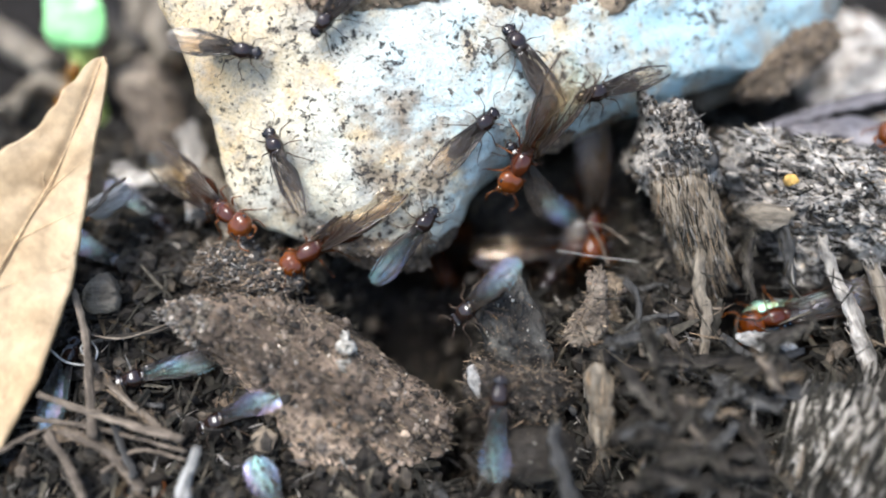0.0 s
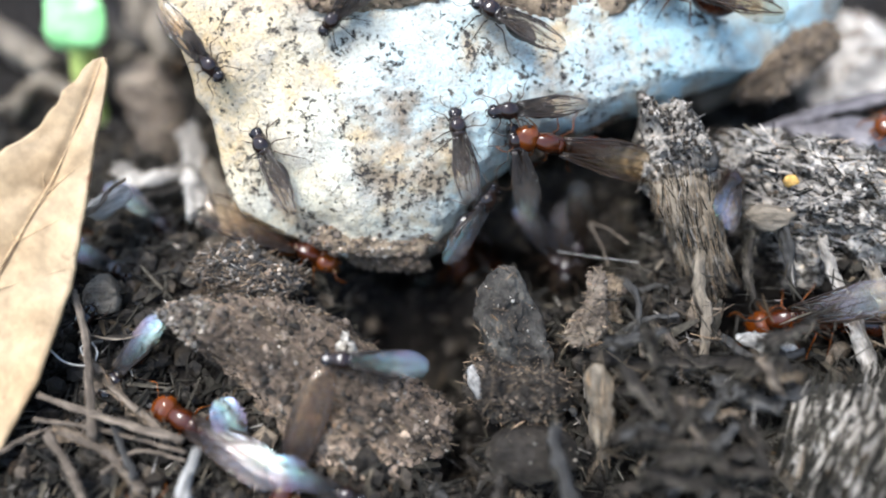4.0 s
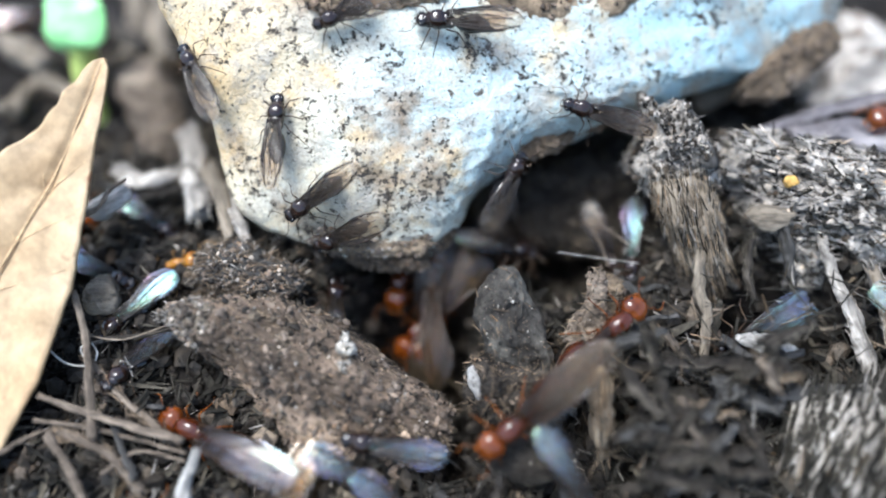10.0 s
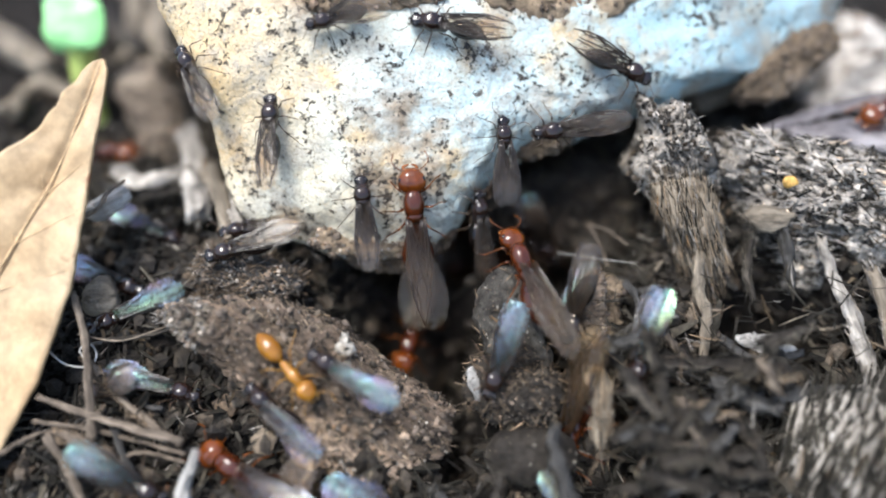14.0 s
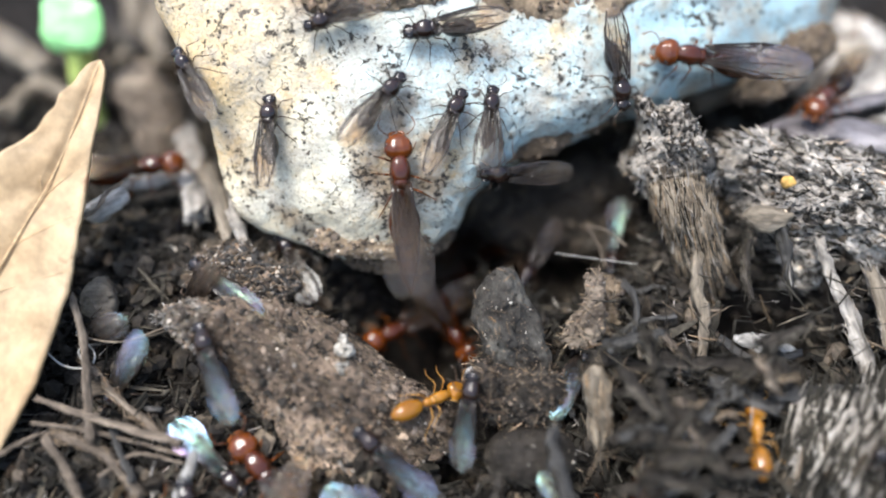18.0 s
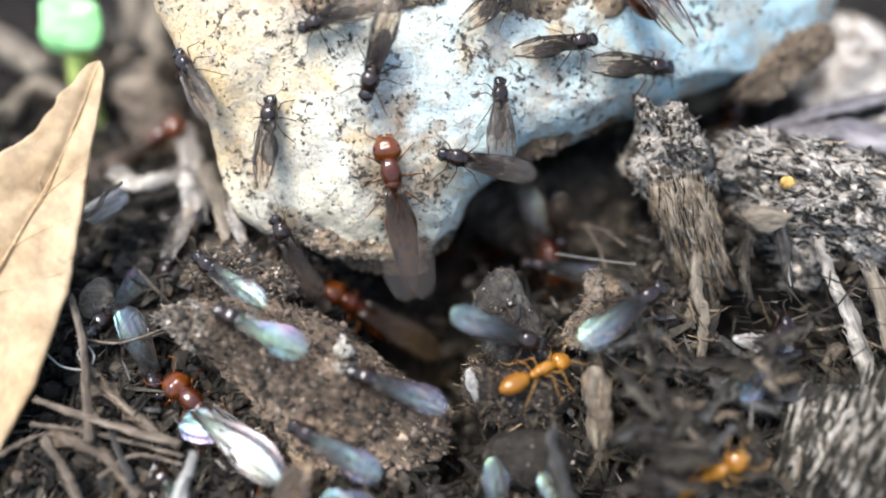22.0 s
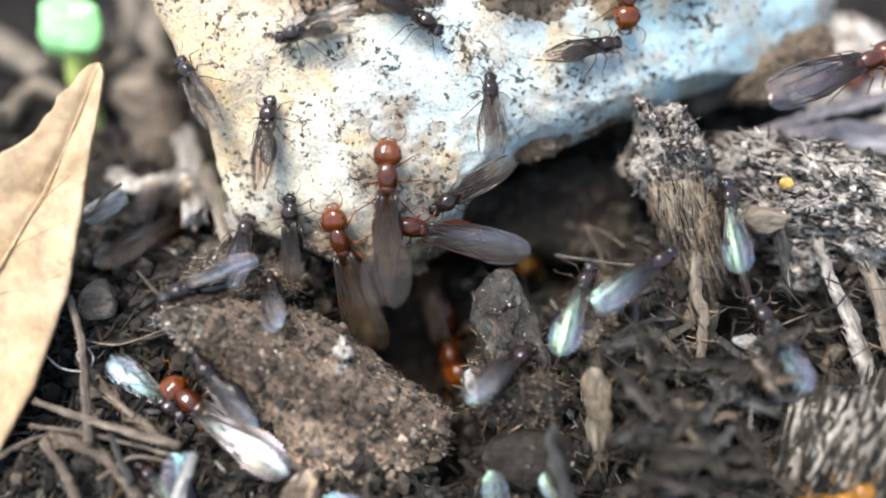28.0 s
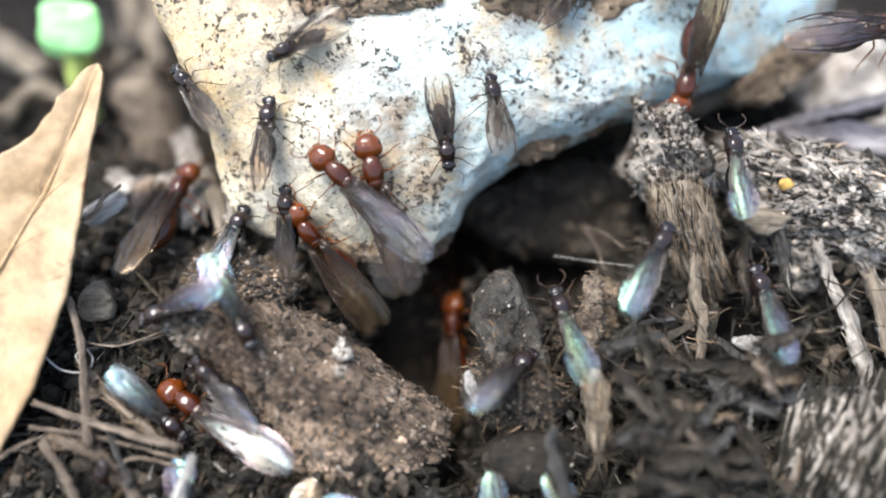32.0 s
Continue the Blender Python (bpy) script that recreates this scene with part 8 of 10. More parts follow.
    tread("m29", [(0, 22.9, -12.7, -0.9, -27, -13, 176), (19, 21.7, -13.1, -1.2, -49, -5, 168), (19.19, 21.5, -12.8, -1.0, -44, 0, 174), (19.28, 21.4, -12.6, -0.9, -41, 3, 177), (19.38, 21.3, -12.5, -0.7, -39, 6, -180), (19.75, 20.9, -11.9, -0.3, -26, 14, -165), (20.5, 20.7, -10.1, -0.3, 5, -3, -135), (20.62, 19.4, -10.1, -0.3, 0, 11, -171), (20.69, 18.9, -10.1, -0.4, -12, 5, 167), (20.75, 18.3, -10.1, -0.5, -21, -4, 146), (20.88, 17.1, -10.2, -0.5, -35, -58, 156), (20.94, 16.5, -10.2, -0.6, 3, -39, 95), (21, 15.8, -10.2, -0.6, 8, -8, 63), (21.25, 15.8, -10.0, 0.2, 10, -55, 69), (21.5, 15.7, -9.8, 1.1, 29, -102, 56), (22, 17.1, -7.1, -0.1, 24, -29, 47), (23, 16.3, -7.6, -0.7, -1, -37, 92), (23.5, 16.2, -6.8, 0.2, -5, -37, 99), (24, 16.1, -6.0, 1.0, -9, -36, 105), (25, 15.7, -5.0, 2.1, -2, -37, 93), (27.5, 15.7, -5.2, 1.9, -10, -36, 107), (27.75, 16.3, -5.8, 1.3, -14, -35, 113), (28, 16.8, -6.4, 0.6, -18, -33, 120), (29, 16.6, -6.0, 1.0, -7, -36, 101), (30, 16.0, -4.9, 2.2, -17, -33, 119), (31, 16.8, -5.6, 1.5, -22, -31, 128), (32, 16.6, -5.3, 1.8, -9, -36, 105)])
    tread("m30", [(0, 21.7, -2.4, -2.3, 37, -26, 1), (1, 21.2, -2.1, -2.2, 63, -17, 11), (1.33, 21.9, -2.4, -2.2, 48, 1, -34), (1.67, 22.4, -3.0, -2.0, 42, 19, -77), (2, 21.2, -5.7, 0.7, -17, 33, -115), (2.33, 19.5, -2.5, 1.3, 15, 49, -26), (2.67, 17.7, 1.2, 1.8, 61, 35, 47), (3, 13.9, 1.1, 5.4, 53, -34, 21), (3.83, 14.8, 0.2, 4.5, 34, 0, 56), (4.67, 16.9, 1.9, 1.3, 68, -39, 69), (5.08, 17.2, 1.2, 1.0, 25, -24, 78), (5.5, 17.5, 0.4, 0.6, -12, -8, 74), (7, 16.6, -3.5, 1.9, -44, -33, 77), (7.17, 17.3, -2.6, 0.1, 3, -29, 51), (7.33, 18.1, -1.8, -1.7, 41, -12, 36), (7.67, 18.0, -3.0, -2.4, 24, 17, 9), (8, 16.1, -7.2, 0.3, 36, 27, -48), (8.5, 15.9, -7.0, 0.4, 1, 38, -101), (9, 16.5, -5.5, -1.1, -41, 18, -147), (10, 16.0, -5.7, -1.2, -40, 15, -153), (11, 15.2, -6.2, -1.1, -66, -15, -149), (12, 13.1, -8.3, -0.1, -12, -4, -144), (13, 11.9, -8.9, -0.9, -57, -7, -131), (13.5, 11.2, -8.7, -0.6, -22, 14, -132), (14, 10.5, -8.5, -0.3, 19, 31, -118), (15, 9.1, -8.1, 0.2, 45, 77, -56), (15.75, 7.4, -3.0, -1.4, 62, 50, -7), (16.5, 5.6, 2.0, -3.1, 49, 24, 19), (17.25, 3.8, 7.0, -4.7, 27, 6, 47), (18, 2.0, 12.0, -6.3, 0, 0, 79), (32, 2.0, 12.0, -6.3, 0, 0, 79)])
    tread("m34", [(0, 1.1, 9.0, 14.5, 33, 16, -6), (10.5, 2.2, 8.5, 13.8, 34, 19, -19), (12, 5.9, 6.3, 11.1, 35, 36, -35), (13, 7.7, 5.9, 10.4, 34, 26, -25), (13.5, 8.8, 5.5, 9.5, 40, 27, -11), (14, 9.9, 5.2, 8.7, 39, 21, -11), (17, 10.0, 5.6, 9.1, 5, 41, -65), (18, 9.6, 4.7, 8.3, -1, 46, -74), (18.5, 9.5, 4.8, 8.5, 28, 36, -34), (19, 9.5, 5.0, 8.6, 40, 18, -6), (20, 11.3, 5.1, 8.1, 38, 10, 11), (21, 11.8, 5.5, 8.2, 46, 5, 13), (22, 11.4, 5.6, 8.5, 40, 4, 11), (23, 12.3, 5.9, 8.5, 44, -8, 27), (23.5, 12.9, 6.8, 9.2, 41, -22, 38), (24, 13.5, 7.7, 10.0, 28, -35, 53), (24.5, 14.0, 8.5, 11.0, 32, -34, 48), (25, 14.6, 9.6, 11.8, 26, -25, 47), (32, 15.1, 10.7, 12.5, 26, -22, 46)])
    tread("m36", [(0, -26.4, -8.9, -3.2, 17, -16, 30), (22.5, -26.2, -9.5, -3.3, 17, -2, 45), (23.25, -24.5, -9.5, -3.4, -6, -22, 81), (24, -22.8, -9.6, -3.5, -6, -10, 121), (25, -22.3, -9.4, -3.6, -5, -10, 121), (25.5, -22.6, -8.0, -3.2, -12, -27, 111), (26, -22.6, -6.8, -2.4, -8, -33, 102), (26.5, -22.7, -5.6, -1.7, -7, -32, 94), (27.25, -23.0, -3.5, -1.2, -17, -22, 96), (28, -23.3, -1.3, -0.5, -13, -25, 91), (28.5, -23.7, 1.0, -0.1, 5, -4, 105), (29, -24.6, 4.2, -0.2, -12, -20, 102), (29.5, -25.4, 7.0, -0.7, -1, -9, 101), (30, -25.9, 9.3, -0.7, 5, -10, 95), (30.5, -26.2, 10.6, -0.7, 16, -3, 63), (31, -26.4, 12.0, -0.7, 13, 11, 15), (31.5, -25.4, 12.3, -0.2, 47, -12, 22), (32, -24.5, 12.7, 0.4, 83, -34, 13)])
    tread("m38", [(0, -14.7, -15.9, -5.8, -7, -20, 127), (16, -14.3, -15.1, -5.5, -20, -17, 130), (17, -12.7, -13.6, -3.9, 33, -87, 78), (18.5, -12.6, -13.2, -4.4, -11, -49, 119), (20, -12.5, -12.7, -4.8, -14, -10, 119), (22, -13.8, -12.5, -4.9, -11, -20, 135), (25, -14.4, -12.4, -4.7, -4, -25, 137), (28, -14.6, -12.4, -4.6, -2, -27, 143), (29, -15.0, -12.5, -4.3, 10, -33, 158), (29.5, -15.1, -12.9, -3.9, -32, -23, 159), (30, -15.2, -13.4, -3.5, -72, -15, 153), (31, -15.9, -12.6, -2.9, -62, -2, 146), (31.5, -15.8, -12.5, -2.7, -72, -50, 136), (32, -15.7, -12.3, -2.6, 103, -80, -53)])
    tread("q1", [(0, -6.9, -1.4, 1.1, -32, 19, -152), (0.5, -6.3, -3.2, 0.2, -22, 30, -130), (1, -5.6, -5, -0.5, -8, 36, -103), (1.5, -6, -6.8, -0.7, -6, 36, -100), (2, -6.3, -8.5, -0.8, -5, 37, -98), (2.5, -6.4, -9.8, -0.9, -10, 38, -103), (3, -6.7, -10.6, -1.7, -16, 45, -112), (3.5, -7.3, -11.3, -3.2, -13, 62, -131), (4, -7.9, -12.5, -4.8, -15, 30, -111), (4.5, -8.3, -14.1, -5.5, -4, 16, -109), (18.25, -8.1, -16.3, -6.9, 6, 29, -114), (32, -8.1, -17.2, -7.4, -6, 21, -111)])
    tread("q2", [(0, -11.7, -0.1, 2.8, 42, 5, -45), (1, -10.8, -1.2, 2.3, 25, 11, -28), (2, -10.1, 0.3, -0.1, 16, -6, -29), (3, -9.6, -0.1, 0.1, 1, 2, -23), (4.25, -8.0, -0.6, -0.2, 27, 20, -10), (5.5, -6.5, -0.5, -1.2, 23, 32, 1), (6, -6.2, -0.4, -1.5, 22, 30, 1), (7, -5.4, -0.3, -2.1, 32, 25, 0), (8, -3.5, 1.7, -3.4, -4, 17, -6), (8.5, -1.7, 0.4, -3.5, 32, 26, -37), (9, -0.1, -0.5, -4.1, 28, 45, -64), (10, -1.0, -1.0, -5.3, -7, 47, -104), (10.5, -2.2, -0.5, -4.8, -6, 49, -97), (11, -3.3, -0.3, -4.2, -10, 44, -90), (12, -4.1, -1.3, -4.6, -16, 41, -80), (13, -3.0, -1.4, -5.3, -15, 30, -89), (13.25, -3.0, 2.2, -5.1, -2, 29, -43), (13.5, -3.0, 5.8, -4.9, 7, 21, 0), (13.75, -3.0, 9.4, -4.7, 7, 9, 40), (14, -3.0, 13.0, -4.5, 0, 0, 79), (32, -3.0, 13.0, -4.5, 0, 0, 79)])
    tread("q3", [(0, 9.0, 3.5, -0.4, 0, 52, -83), (1, 9.5, 4.0, 0.3, -30, 44, -115), (2, 9.8, 5.4, 1.4, -15, 14, -131), (2.5, 8.3, 3.6, 4.1, -80, -1, -157), (2.75, 7.7, 3.2, 4.9, -76, -14, -165), (2.81, 7.6, 3.1, 5.1, -75, -17, -167), (2.88, 7.4, 3.1, 5.4, -73, -20, -169), (3, 7.1, 2.9, 5.8, 110, -154, 6), (4.25, 5.6, 2.5, 5.9, -66, -14, -172), (4.41, 5.4, 2.4, 5.9, -66, -12, -172), (4.48, 5.3, 2.4, 5.9, -65, -12, -172), (4.56, 5.2, 2.4, 5.9, -65, -11, -172), (4.88, 4.9, 2.2, 6.0, -64, -8, -171), (5.5, 4.1, 2.0, 6.1, -61, -2, -168), (6, 4.3, 2.0, 5.9, -64, -2, -167), (7, 3.0, 1.3, 5.1, -69, 5, -151), (7.5, 1.8, 0.5, 3.9, -72, 14, -149), (8, 0.5, -0.3, 2.6, -68, 26, -149), (9, -0.7, -0.9, 0.9, -65, 57, -143), (10, -2.2, 0.8, -3.3, 4, 24, -106), (10.5, -1.1, -0.6, -4.6, -21, 50, -124), (11, 0.0, -1.9, -6.0, -20, 40, -126), (11.33, 0.3, -3.2, -6.9, -19, 9, -167), (11.42, 0.4, -3.7, -6.9, -18, 9, 179), (11.5, 0.4, -4.2, -7.0, -17, 9, 165), (11.67, 0.6, -5.1, -7.0, -15, 9, 138), (12, 0.8, -7.8, -5.9, -18, -23, 102), (13, 0.0, 13.0, -5.4, 0, 0, 79), (32, 0.0, 13.0, -5.4, 0, 0, 79)])
    tread("q3b", [(0, 4.2, 1.9, 5.7, -50, 50, -133), (1, 4.5, 2.1, 4.2, -56, 66, -133), (2, 4.2, 2.0, 3.8, -51, 69, -129), (2.5, 3.9, 3.6, -0.0, -24, 43, -128), (3, 3.6, 5.1, -4.2, 19, 21, -130), (4.25, 1.2, 5.2, -5.6, 3, 11, -103), (5.5, -1.3, 3.5, -5.3, -4, 7, -83), (6, -0.8, 4.2, -5.4, -1, 12, -87), (6.25, -0.8, 4.2, -5.4, -8, 8, -127), (6.5, -0.9, 4.1, -5.4, -11, -1, -175), (6.56, -0.9, 4.1, -5.4, -11, -3, 175), (6.62, -0.9, 4.1, -5.4, -10, -5, 164), (6.75, -0.9, 4.1, -5.4, -8, -9, 144), (7, -1.1, 3.9, -5.3, 6, -10, 93), (7.17, -1.1, 1.4, -2.4, -17, -40, 120), (7.33, -1.1, -1.1, 0.5, 112, -131, -7), (7.5, -1.2, -1.1, 0.9, 106, -153, 2), (7.58, -1.3, -1.1, 1.2, -75, -16, -174), (7.67, -1.4, -1.1, 1.4, -75, -5, -171), (8, -1.6, -1.2, 2.3, -61, 42, -152), (8.5, -0.8, 3.8, -5.3, -4, 8, -96), (9, 0.2, -0.6, -4.2, 36, 37, -56), (9.5, -0.6, -0.8, -4.9, -1, 51, -98), (10, -1.3, -1.2, -5.5, -25, 29, -133), (10.25, -1.5, 1.3, -6.4, -28, 17, -171), (10.31, -1.5, 2.0, -6.6, -28, 13, 180), (10.38, -1.6, 2.6, -6.8, -27, 10, 171), (10.5, -1.7, 3.9, -7.2, -23, 5, 153), (10.75, -1.8, 6.4, -8.0, -12, -1, 116), (11, -2.0, 9.0, -8.9, 0, 0, 79), (32, -2.0, 9.0, -8.9, 0, 0, 79)])
    tread("q4", [(0, 1.0, 11.0, -8.0, 0, 0, -79), (2.25, 1.0, 11.0, -8.0, 0, 0, -39), (4.5, 1.0, 11.0, -8.0, 0, 0, 0), (6.75, 1.0, 11.0, -8.0, 0, 0, 39), (9, 1.0, 11.0, -8.0, 0, 0, 79), (10, -0.5, 0.2, -3.3, -5, -44, 90), (10.5, -0.9, 4.6, -5.3, -1, -13, 89), (11, -1.0, -1.1, 2.2, 19, -70, 80), (12, -1.9, -1.0, 3.5, 2, -62, 92), (13, -1.8, -1.0, 3.8, -2, -60, 98), (14, -1.6, -0.9, 3.8, -2, -60, 99), (17, -2.0, -0.5, 5.1, 8, -52, 88), (18, -2.2, -0.3, 5.4, 0, -52, 97), (19, -2.3, -0.5, 5.1, -6, -53, 101), (20, -2.6, -0.5, 5.1, -12, -53, 106), (22, -2.5, -0.4, 5.4, -11, -52, 107), (24, -2.6, -0.4, 5.3, -16, -52, 112), (25, -2.7, -0.5, 5.3, -18, -52, 114), (28, -2.7, -0.5, 5.3, 1, -54, 89), (29, -2.6, -0.3, 5.5, 6, -53, 86), (30, -2.6, -0.3, 5.5, 7, -53, 84), (31, -3.2, -0.2, 5.8, -5, -57, 100), (32, -3.4, -0.3, 5.8, -13, -57, 112)])
    tread("q5", [(0, 3.0, 7.0, -8.7, 0, 0, -79), (6.12, 3.0, 7.0, -8.7, 0, 0, -39), (12.25, 3.0, 7.0, -8.7, 0, 0, 0), (18.38, 3.0, 7.0, -8.7, 0, 0, 39), (24.5, 3.0, 7.0, -8.7, 0, 0, 79), (24.75, 3.9, 5.7, -7.2, -6, 3, 119), (25, 4.8, 4.5, -5.7, -8, 9, 159), (25.12, 5.3, 3.9, -5.0, -8, 12, 179), (25.19, 5.5, 3.5, -4.6, -7, 13, -171), (25.25, 5.8, 3.2, -4.2, -6, 15, -160), (25.5, 6.7, 2.0, -2.7, -1, 18, -119), (25.75, 5.6, 2.5, -2.6, -9, 39, -159), (25.88, 5.0, 2.8, -2.6, -22, 46, 175), (25.94, 4.7, 2.9, -2.6, -29, 48, 161), (26, 4.5, 3.1, -2.5, -38, 48, 146), (26.5, 2.4, 7.1, -5.0, -20, 4, 154), (27, 1.4, 3.3, -1.3, -42, -11, 172), (27.25, 0.9, 1.5, 0.5, -55, -15, -177), (27.38, 0.6, 0.6, 1.5, -62, -17, -171), (27.44, 0.5, 0.1, 1.9, -66, -17, -168), (27.5, 0.4, -0.4, 2.4, -69, -17, -165), (27.62, -0.0, -0.5, 2.6, -68, -17, -168), (27.69, -0.2, -0.6, 2.7, -67, -17, -170), (27.75, -0.4, -0.7, 2.8, -66, -16, -172), (28, -1.2, -1.0, 3.2, -63, -15, -178), (28.5, -2.3, -1.0, 3.7, -58, -23, 170), (29, -3.4, -1.0, 4.3, -44, -34, 161), (30, -4.5, -0.6, 5.6, -40, -39, 151), (31, -4.7, -0.6, 5.7, -41, -35, 149), (32, -4.8, -0.5, 5.8, -42, -33, 150)])
    tread("q6", [(0, 3.5, 10.0, -7.4, 0, 0, -79), (5.88, 3.5, 10.0, -7.4, 0, 0, -39), (11.75, 3.5, 10.0, -7.4, 0, 0, 0), (17.62, 3.5, 10.0, -7.4, 0, 0, 39), (23.5, 3.5, 10.0, -7.4, 0, 0, 79), (23.75, 1.5, 7.3, -5.7, 30, 9, 49), (24, -0.5, 4.6, -4.1, 54, 31, 26), (24.25, -2.5, 1.9, -2.4, 74, 59, 9), (24.5, -4.5, -0.8, -0.7, 8, 91, -89), (24.56, -4.5, -0.2, -1.5, 32, 64, -38), (24.62, -4.5, 0.5, -2.3, 16, 39, -24), (24.75, -4.3, 0.5, -2.6, 37, 22, 23), (24.88, -4.0, 0.5, -2.9, 42, -5, 50), (25, -3.8, 0.5, -3.2, 29, -25, 85), (26.5, -4.2, -1.5, 0.7, -43, -69, 136), (28, -5.0, -1.6, 2.4, -43, -63, 129), (29, -5.9, -1.3, 2.5, -39, -64, 117), (30, -6.9, -1.1, 3.2, -28, -70, 117), (31, -6.6, -1.1, 2.9, -62, -49, 152), (32, -6.5, -1.1, 2.8, -62, -47, 152)])
    tread("q7", [(0, -11.3, -16.1, -5.4, -10, 5, 148), (0.5, -8.9, -11.9, -4.3, 1, -33, 114), (1, -9.3, -11.5, -4.1, -24, -16, 147), (1.5, -11.3, -10.7, -4.0, -35, -15, 157), (2, -11.7, -10.6, -4.0, -34, -12, 157), (3, -12.3, -10.1, -3.7, -29, -8, 153), (6, -13.0, -9.8, -3.6, -27, -18, 157), (7, -12.4, -10.1, -3.7, -30, -9, 155), (8, -12.5, -10.4, -4.0, -35, -10, 154), (10, -12.3, -10.2, -3.8, -32, -5, 157), (11, -12.2, -10.4, -3.9, -34, -5, 157), (12, -11.5, -10.8, -4.0, -33, -13, 159), (13, -11.3, -10.9, -4.1, -34, -14, 157), (14, -10.0, -12.0, -4.4, -30, -7, 150), (17, -9.0, -11.8, -4.2, -3, -32, 120), (18, -9.0, -12.1, -4.4, -14, -28, 138), (20, -9.0, -13.1, -5.0, -2, -36, 100), (21, -8.5, -14.4, -5.5, -3, -18, 99), (22, -8.0, -15.6, -6.1, 4, -31, 94), (32, -7.9, -16.7, -6.6, 6, -24, 95)])
    tread("q8", [(0, -14.6, -15.9, -5.8, 3, -21, 94), (20.5, -14.4, -15.7, -5.8, -3, -29, 90), (21.3, -13.9, -11.7, -4.5, -11, -40, 114), (21.65, -13.3, -10.4, -4.0, -19, -30, 131), (22, -12.7, -9.0, -3.4, -11, -18, 143), (24, -12.3, -9.0, -3.4, -19, -12, 146), (25, -11.7, -9.4, -3.5, -19, -8, 146), (27.5, -12.7, -8.9, -3.4, -15, -17, 148), (32, -12.7, -8.9, -3.4, -16, -16, 152)])
    tread("q9", [(0, 27.9, -5.8, -2.9, -27, 4, -175), (3.5, 22.8, -7.2, -0.3, -38, -6, -169), (3.83, 21.9, -5.9, -1.2, -17, -1, -179), (3.92, 21.6, -5.5, -1.4, -12, 1, 179), (4, 21.4, -5.2, -1.6, -7, 3, 177), (4.17, 20.9, -4.5, -2.1, 3, 7, 173), (4.33, 20, -4.4, -1.9, 2, 0, 177), (4.42, 19.5, -4.3, -1.8, 1, -3, 179), (4.5, 19.1, -4.3, -1.7, 0, -7, -179), (4.83, 17.2, -4, -1.3, -5, -19, -169), (4.92, 16.8, -3.9, -1.2, -6, -15, -174), (5, 16.3, -3.8, -1.1, -8, -10, -180), (5.17, 15.4, -3.6, -1, -12, -1, 170), (5.5, 13.6, -3.2, -0.7, -26, 14, 147), (6, 13.5, -4.3, 0.2, -65, 34, 127), (6.12, 12.9, -4.1, -0.5, -33, 25, 162), (6.19, 12.6, -4.1, -0.9, -21, 15, 175), (6.25, 12.3, -4, -1.2, -12, 3, -175), (6.38, 11.2, -5.1, -0.5, -16, 21, 179), (6.44, 10.7, -5.6, -0.2, -18, 30, 175), (6.5, 10.1, -6.2, 0.2, -22, 38, 171), (6.56, 9.8, -6.3, 0.1, -19, 31, -175), (6.62, 9.6, -6.4, -0, -18, 22, -163), (6.75, 9, -6.6, -0.2, -23, 6, -139), (7, 7.8, -7.3, -0.4, 4, 46, -130), (8, 8, -7.6, 0.2, -2, 38, -108), (8.33, 8, -7.1, 0.3, 40, 30, -41), (8.67, 8, -6.7, 0.5, 53, -3, 5), (9, 8, -6.2, 0.6, 36, -35, 54), (10, 8.3, -6.4, 0.2, 44, -21, 37), (10.25, 9.9, -4.3, -2, 36, -12, -11), (10.5, 10.2, -6, 0.3, 33, -2, -62), (10.75, 9.8, -7.2, 0.6, 34, 33, -49), (11, 9.4, -8.3, 1, 53, 66, -21), (11.25, 9.5, -9.2, 0.8, -10, 49, -72), (11.5, 9.6, -10, 0.6, -34, 19, -82), (12, 10.2, -10.8, -1.1, -53, 35, -84), (12.25, 9.5, -10.9, -1.5, -22, 37, -92), (12.5, 8.8, -11, -1.9, 10, 43, -98), (13, 7.6, -10.7, -3.4, 24, 64, -119), (14, 7.6, -10.3, -3.9, 28, 52, -128), (14.5, 8, -11.5, -4.2, -18, 60, -127), (15, 8.6, -12.6, -5, -9, 21, -118), (15.5, 9.1, -13.7, -5.5, -13, 26, -117), (23.75, 8.9, -15.1, -5.9, -30, 22, -119), (32, 8.7, -16.6, -6.2, -1, 2, -121)])
    tread("q9b", [(0, 0, 7, -9, 0, 0, -79), (2.38, 0, 7, -9, 0, 0, -39), (4.75, 0, 7, -9, 0, 0, 0), (7.12, 0, 7, -9, 0, 0, 39), (9.5, 0, 7, -9, 0, 0, 79), (9.75, 1.4, -2, -5.8, -4, 12, 135), (9.88, 2.1, -6.6, -4.2, -1, 18, 164), (9.94, 2.5, -8.8, -3.4, 2, 20, 179), (10, 3.6, -11.1, -1, -37, 27, -149), (11, 1.7, -10.4, -0.9, -70, -3, 163), (11.5, 1.5, -10, -2.2, -64, -26, 134), (12, 1.4, -9.6, -3.6, -43, -42, 94), (12.5, 0.4, -6.9, -5.6, -33, -11, 132), (13, 0.1, -5.2, -7.2, -5, -2, 161), (13.5, 0.1, 0.9, -8.1, -2, -2, 120), (14, 0, 7, -9, 0, 0, 79), (32, 0, 7, -9, 0, 0, 79)])
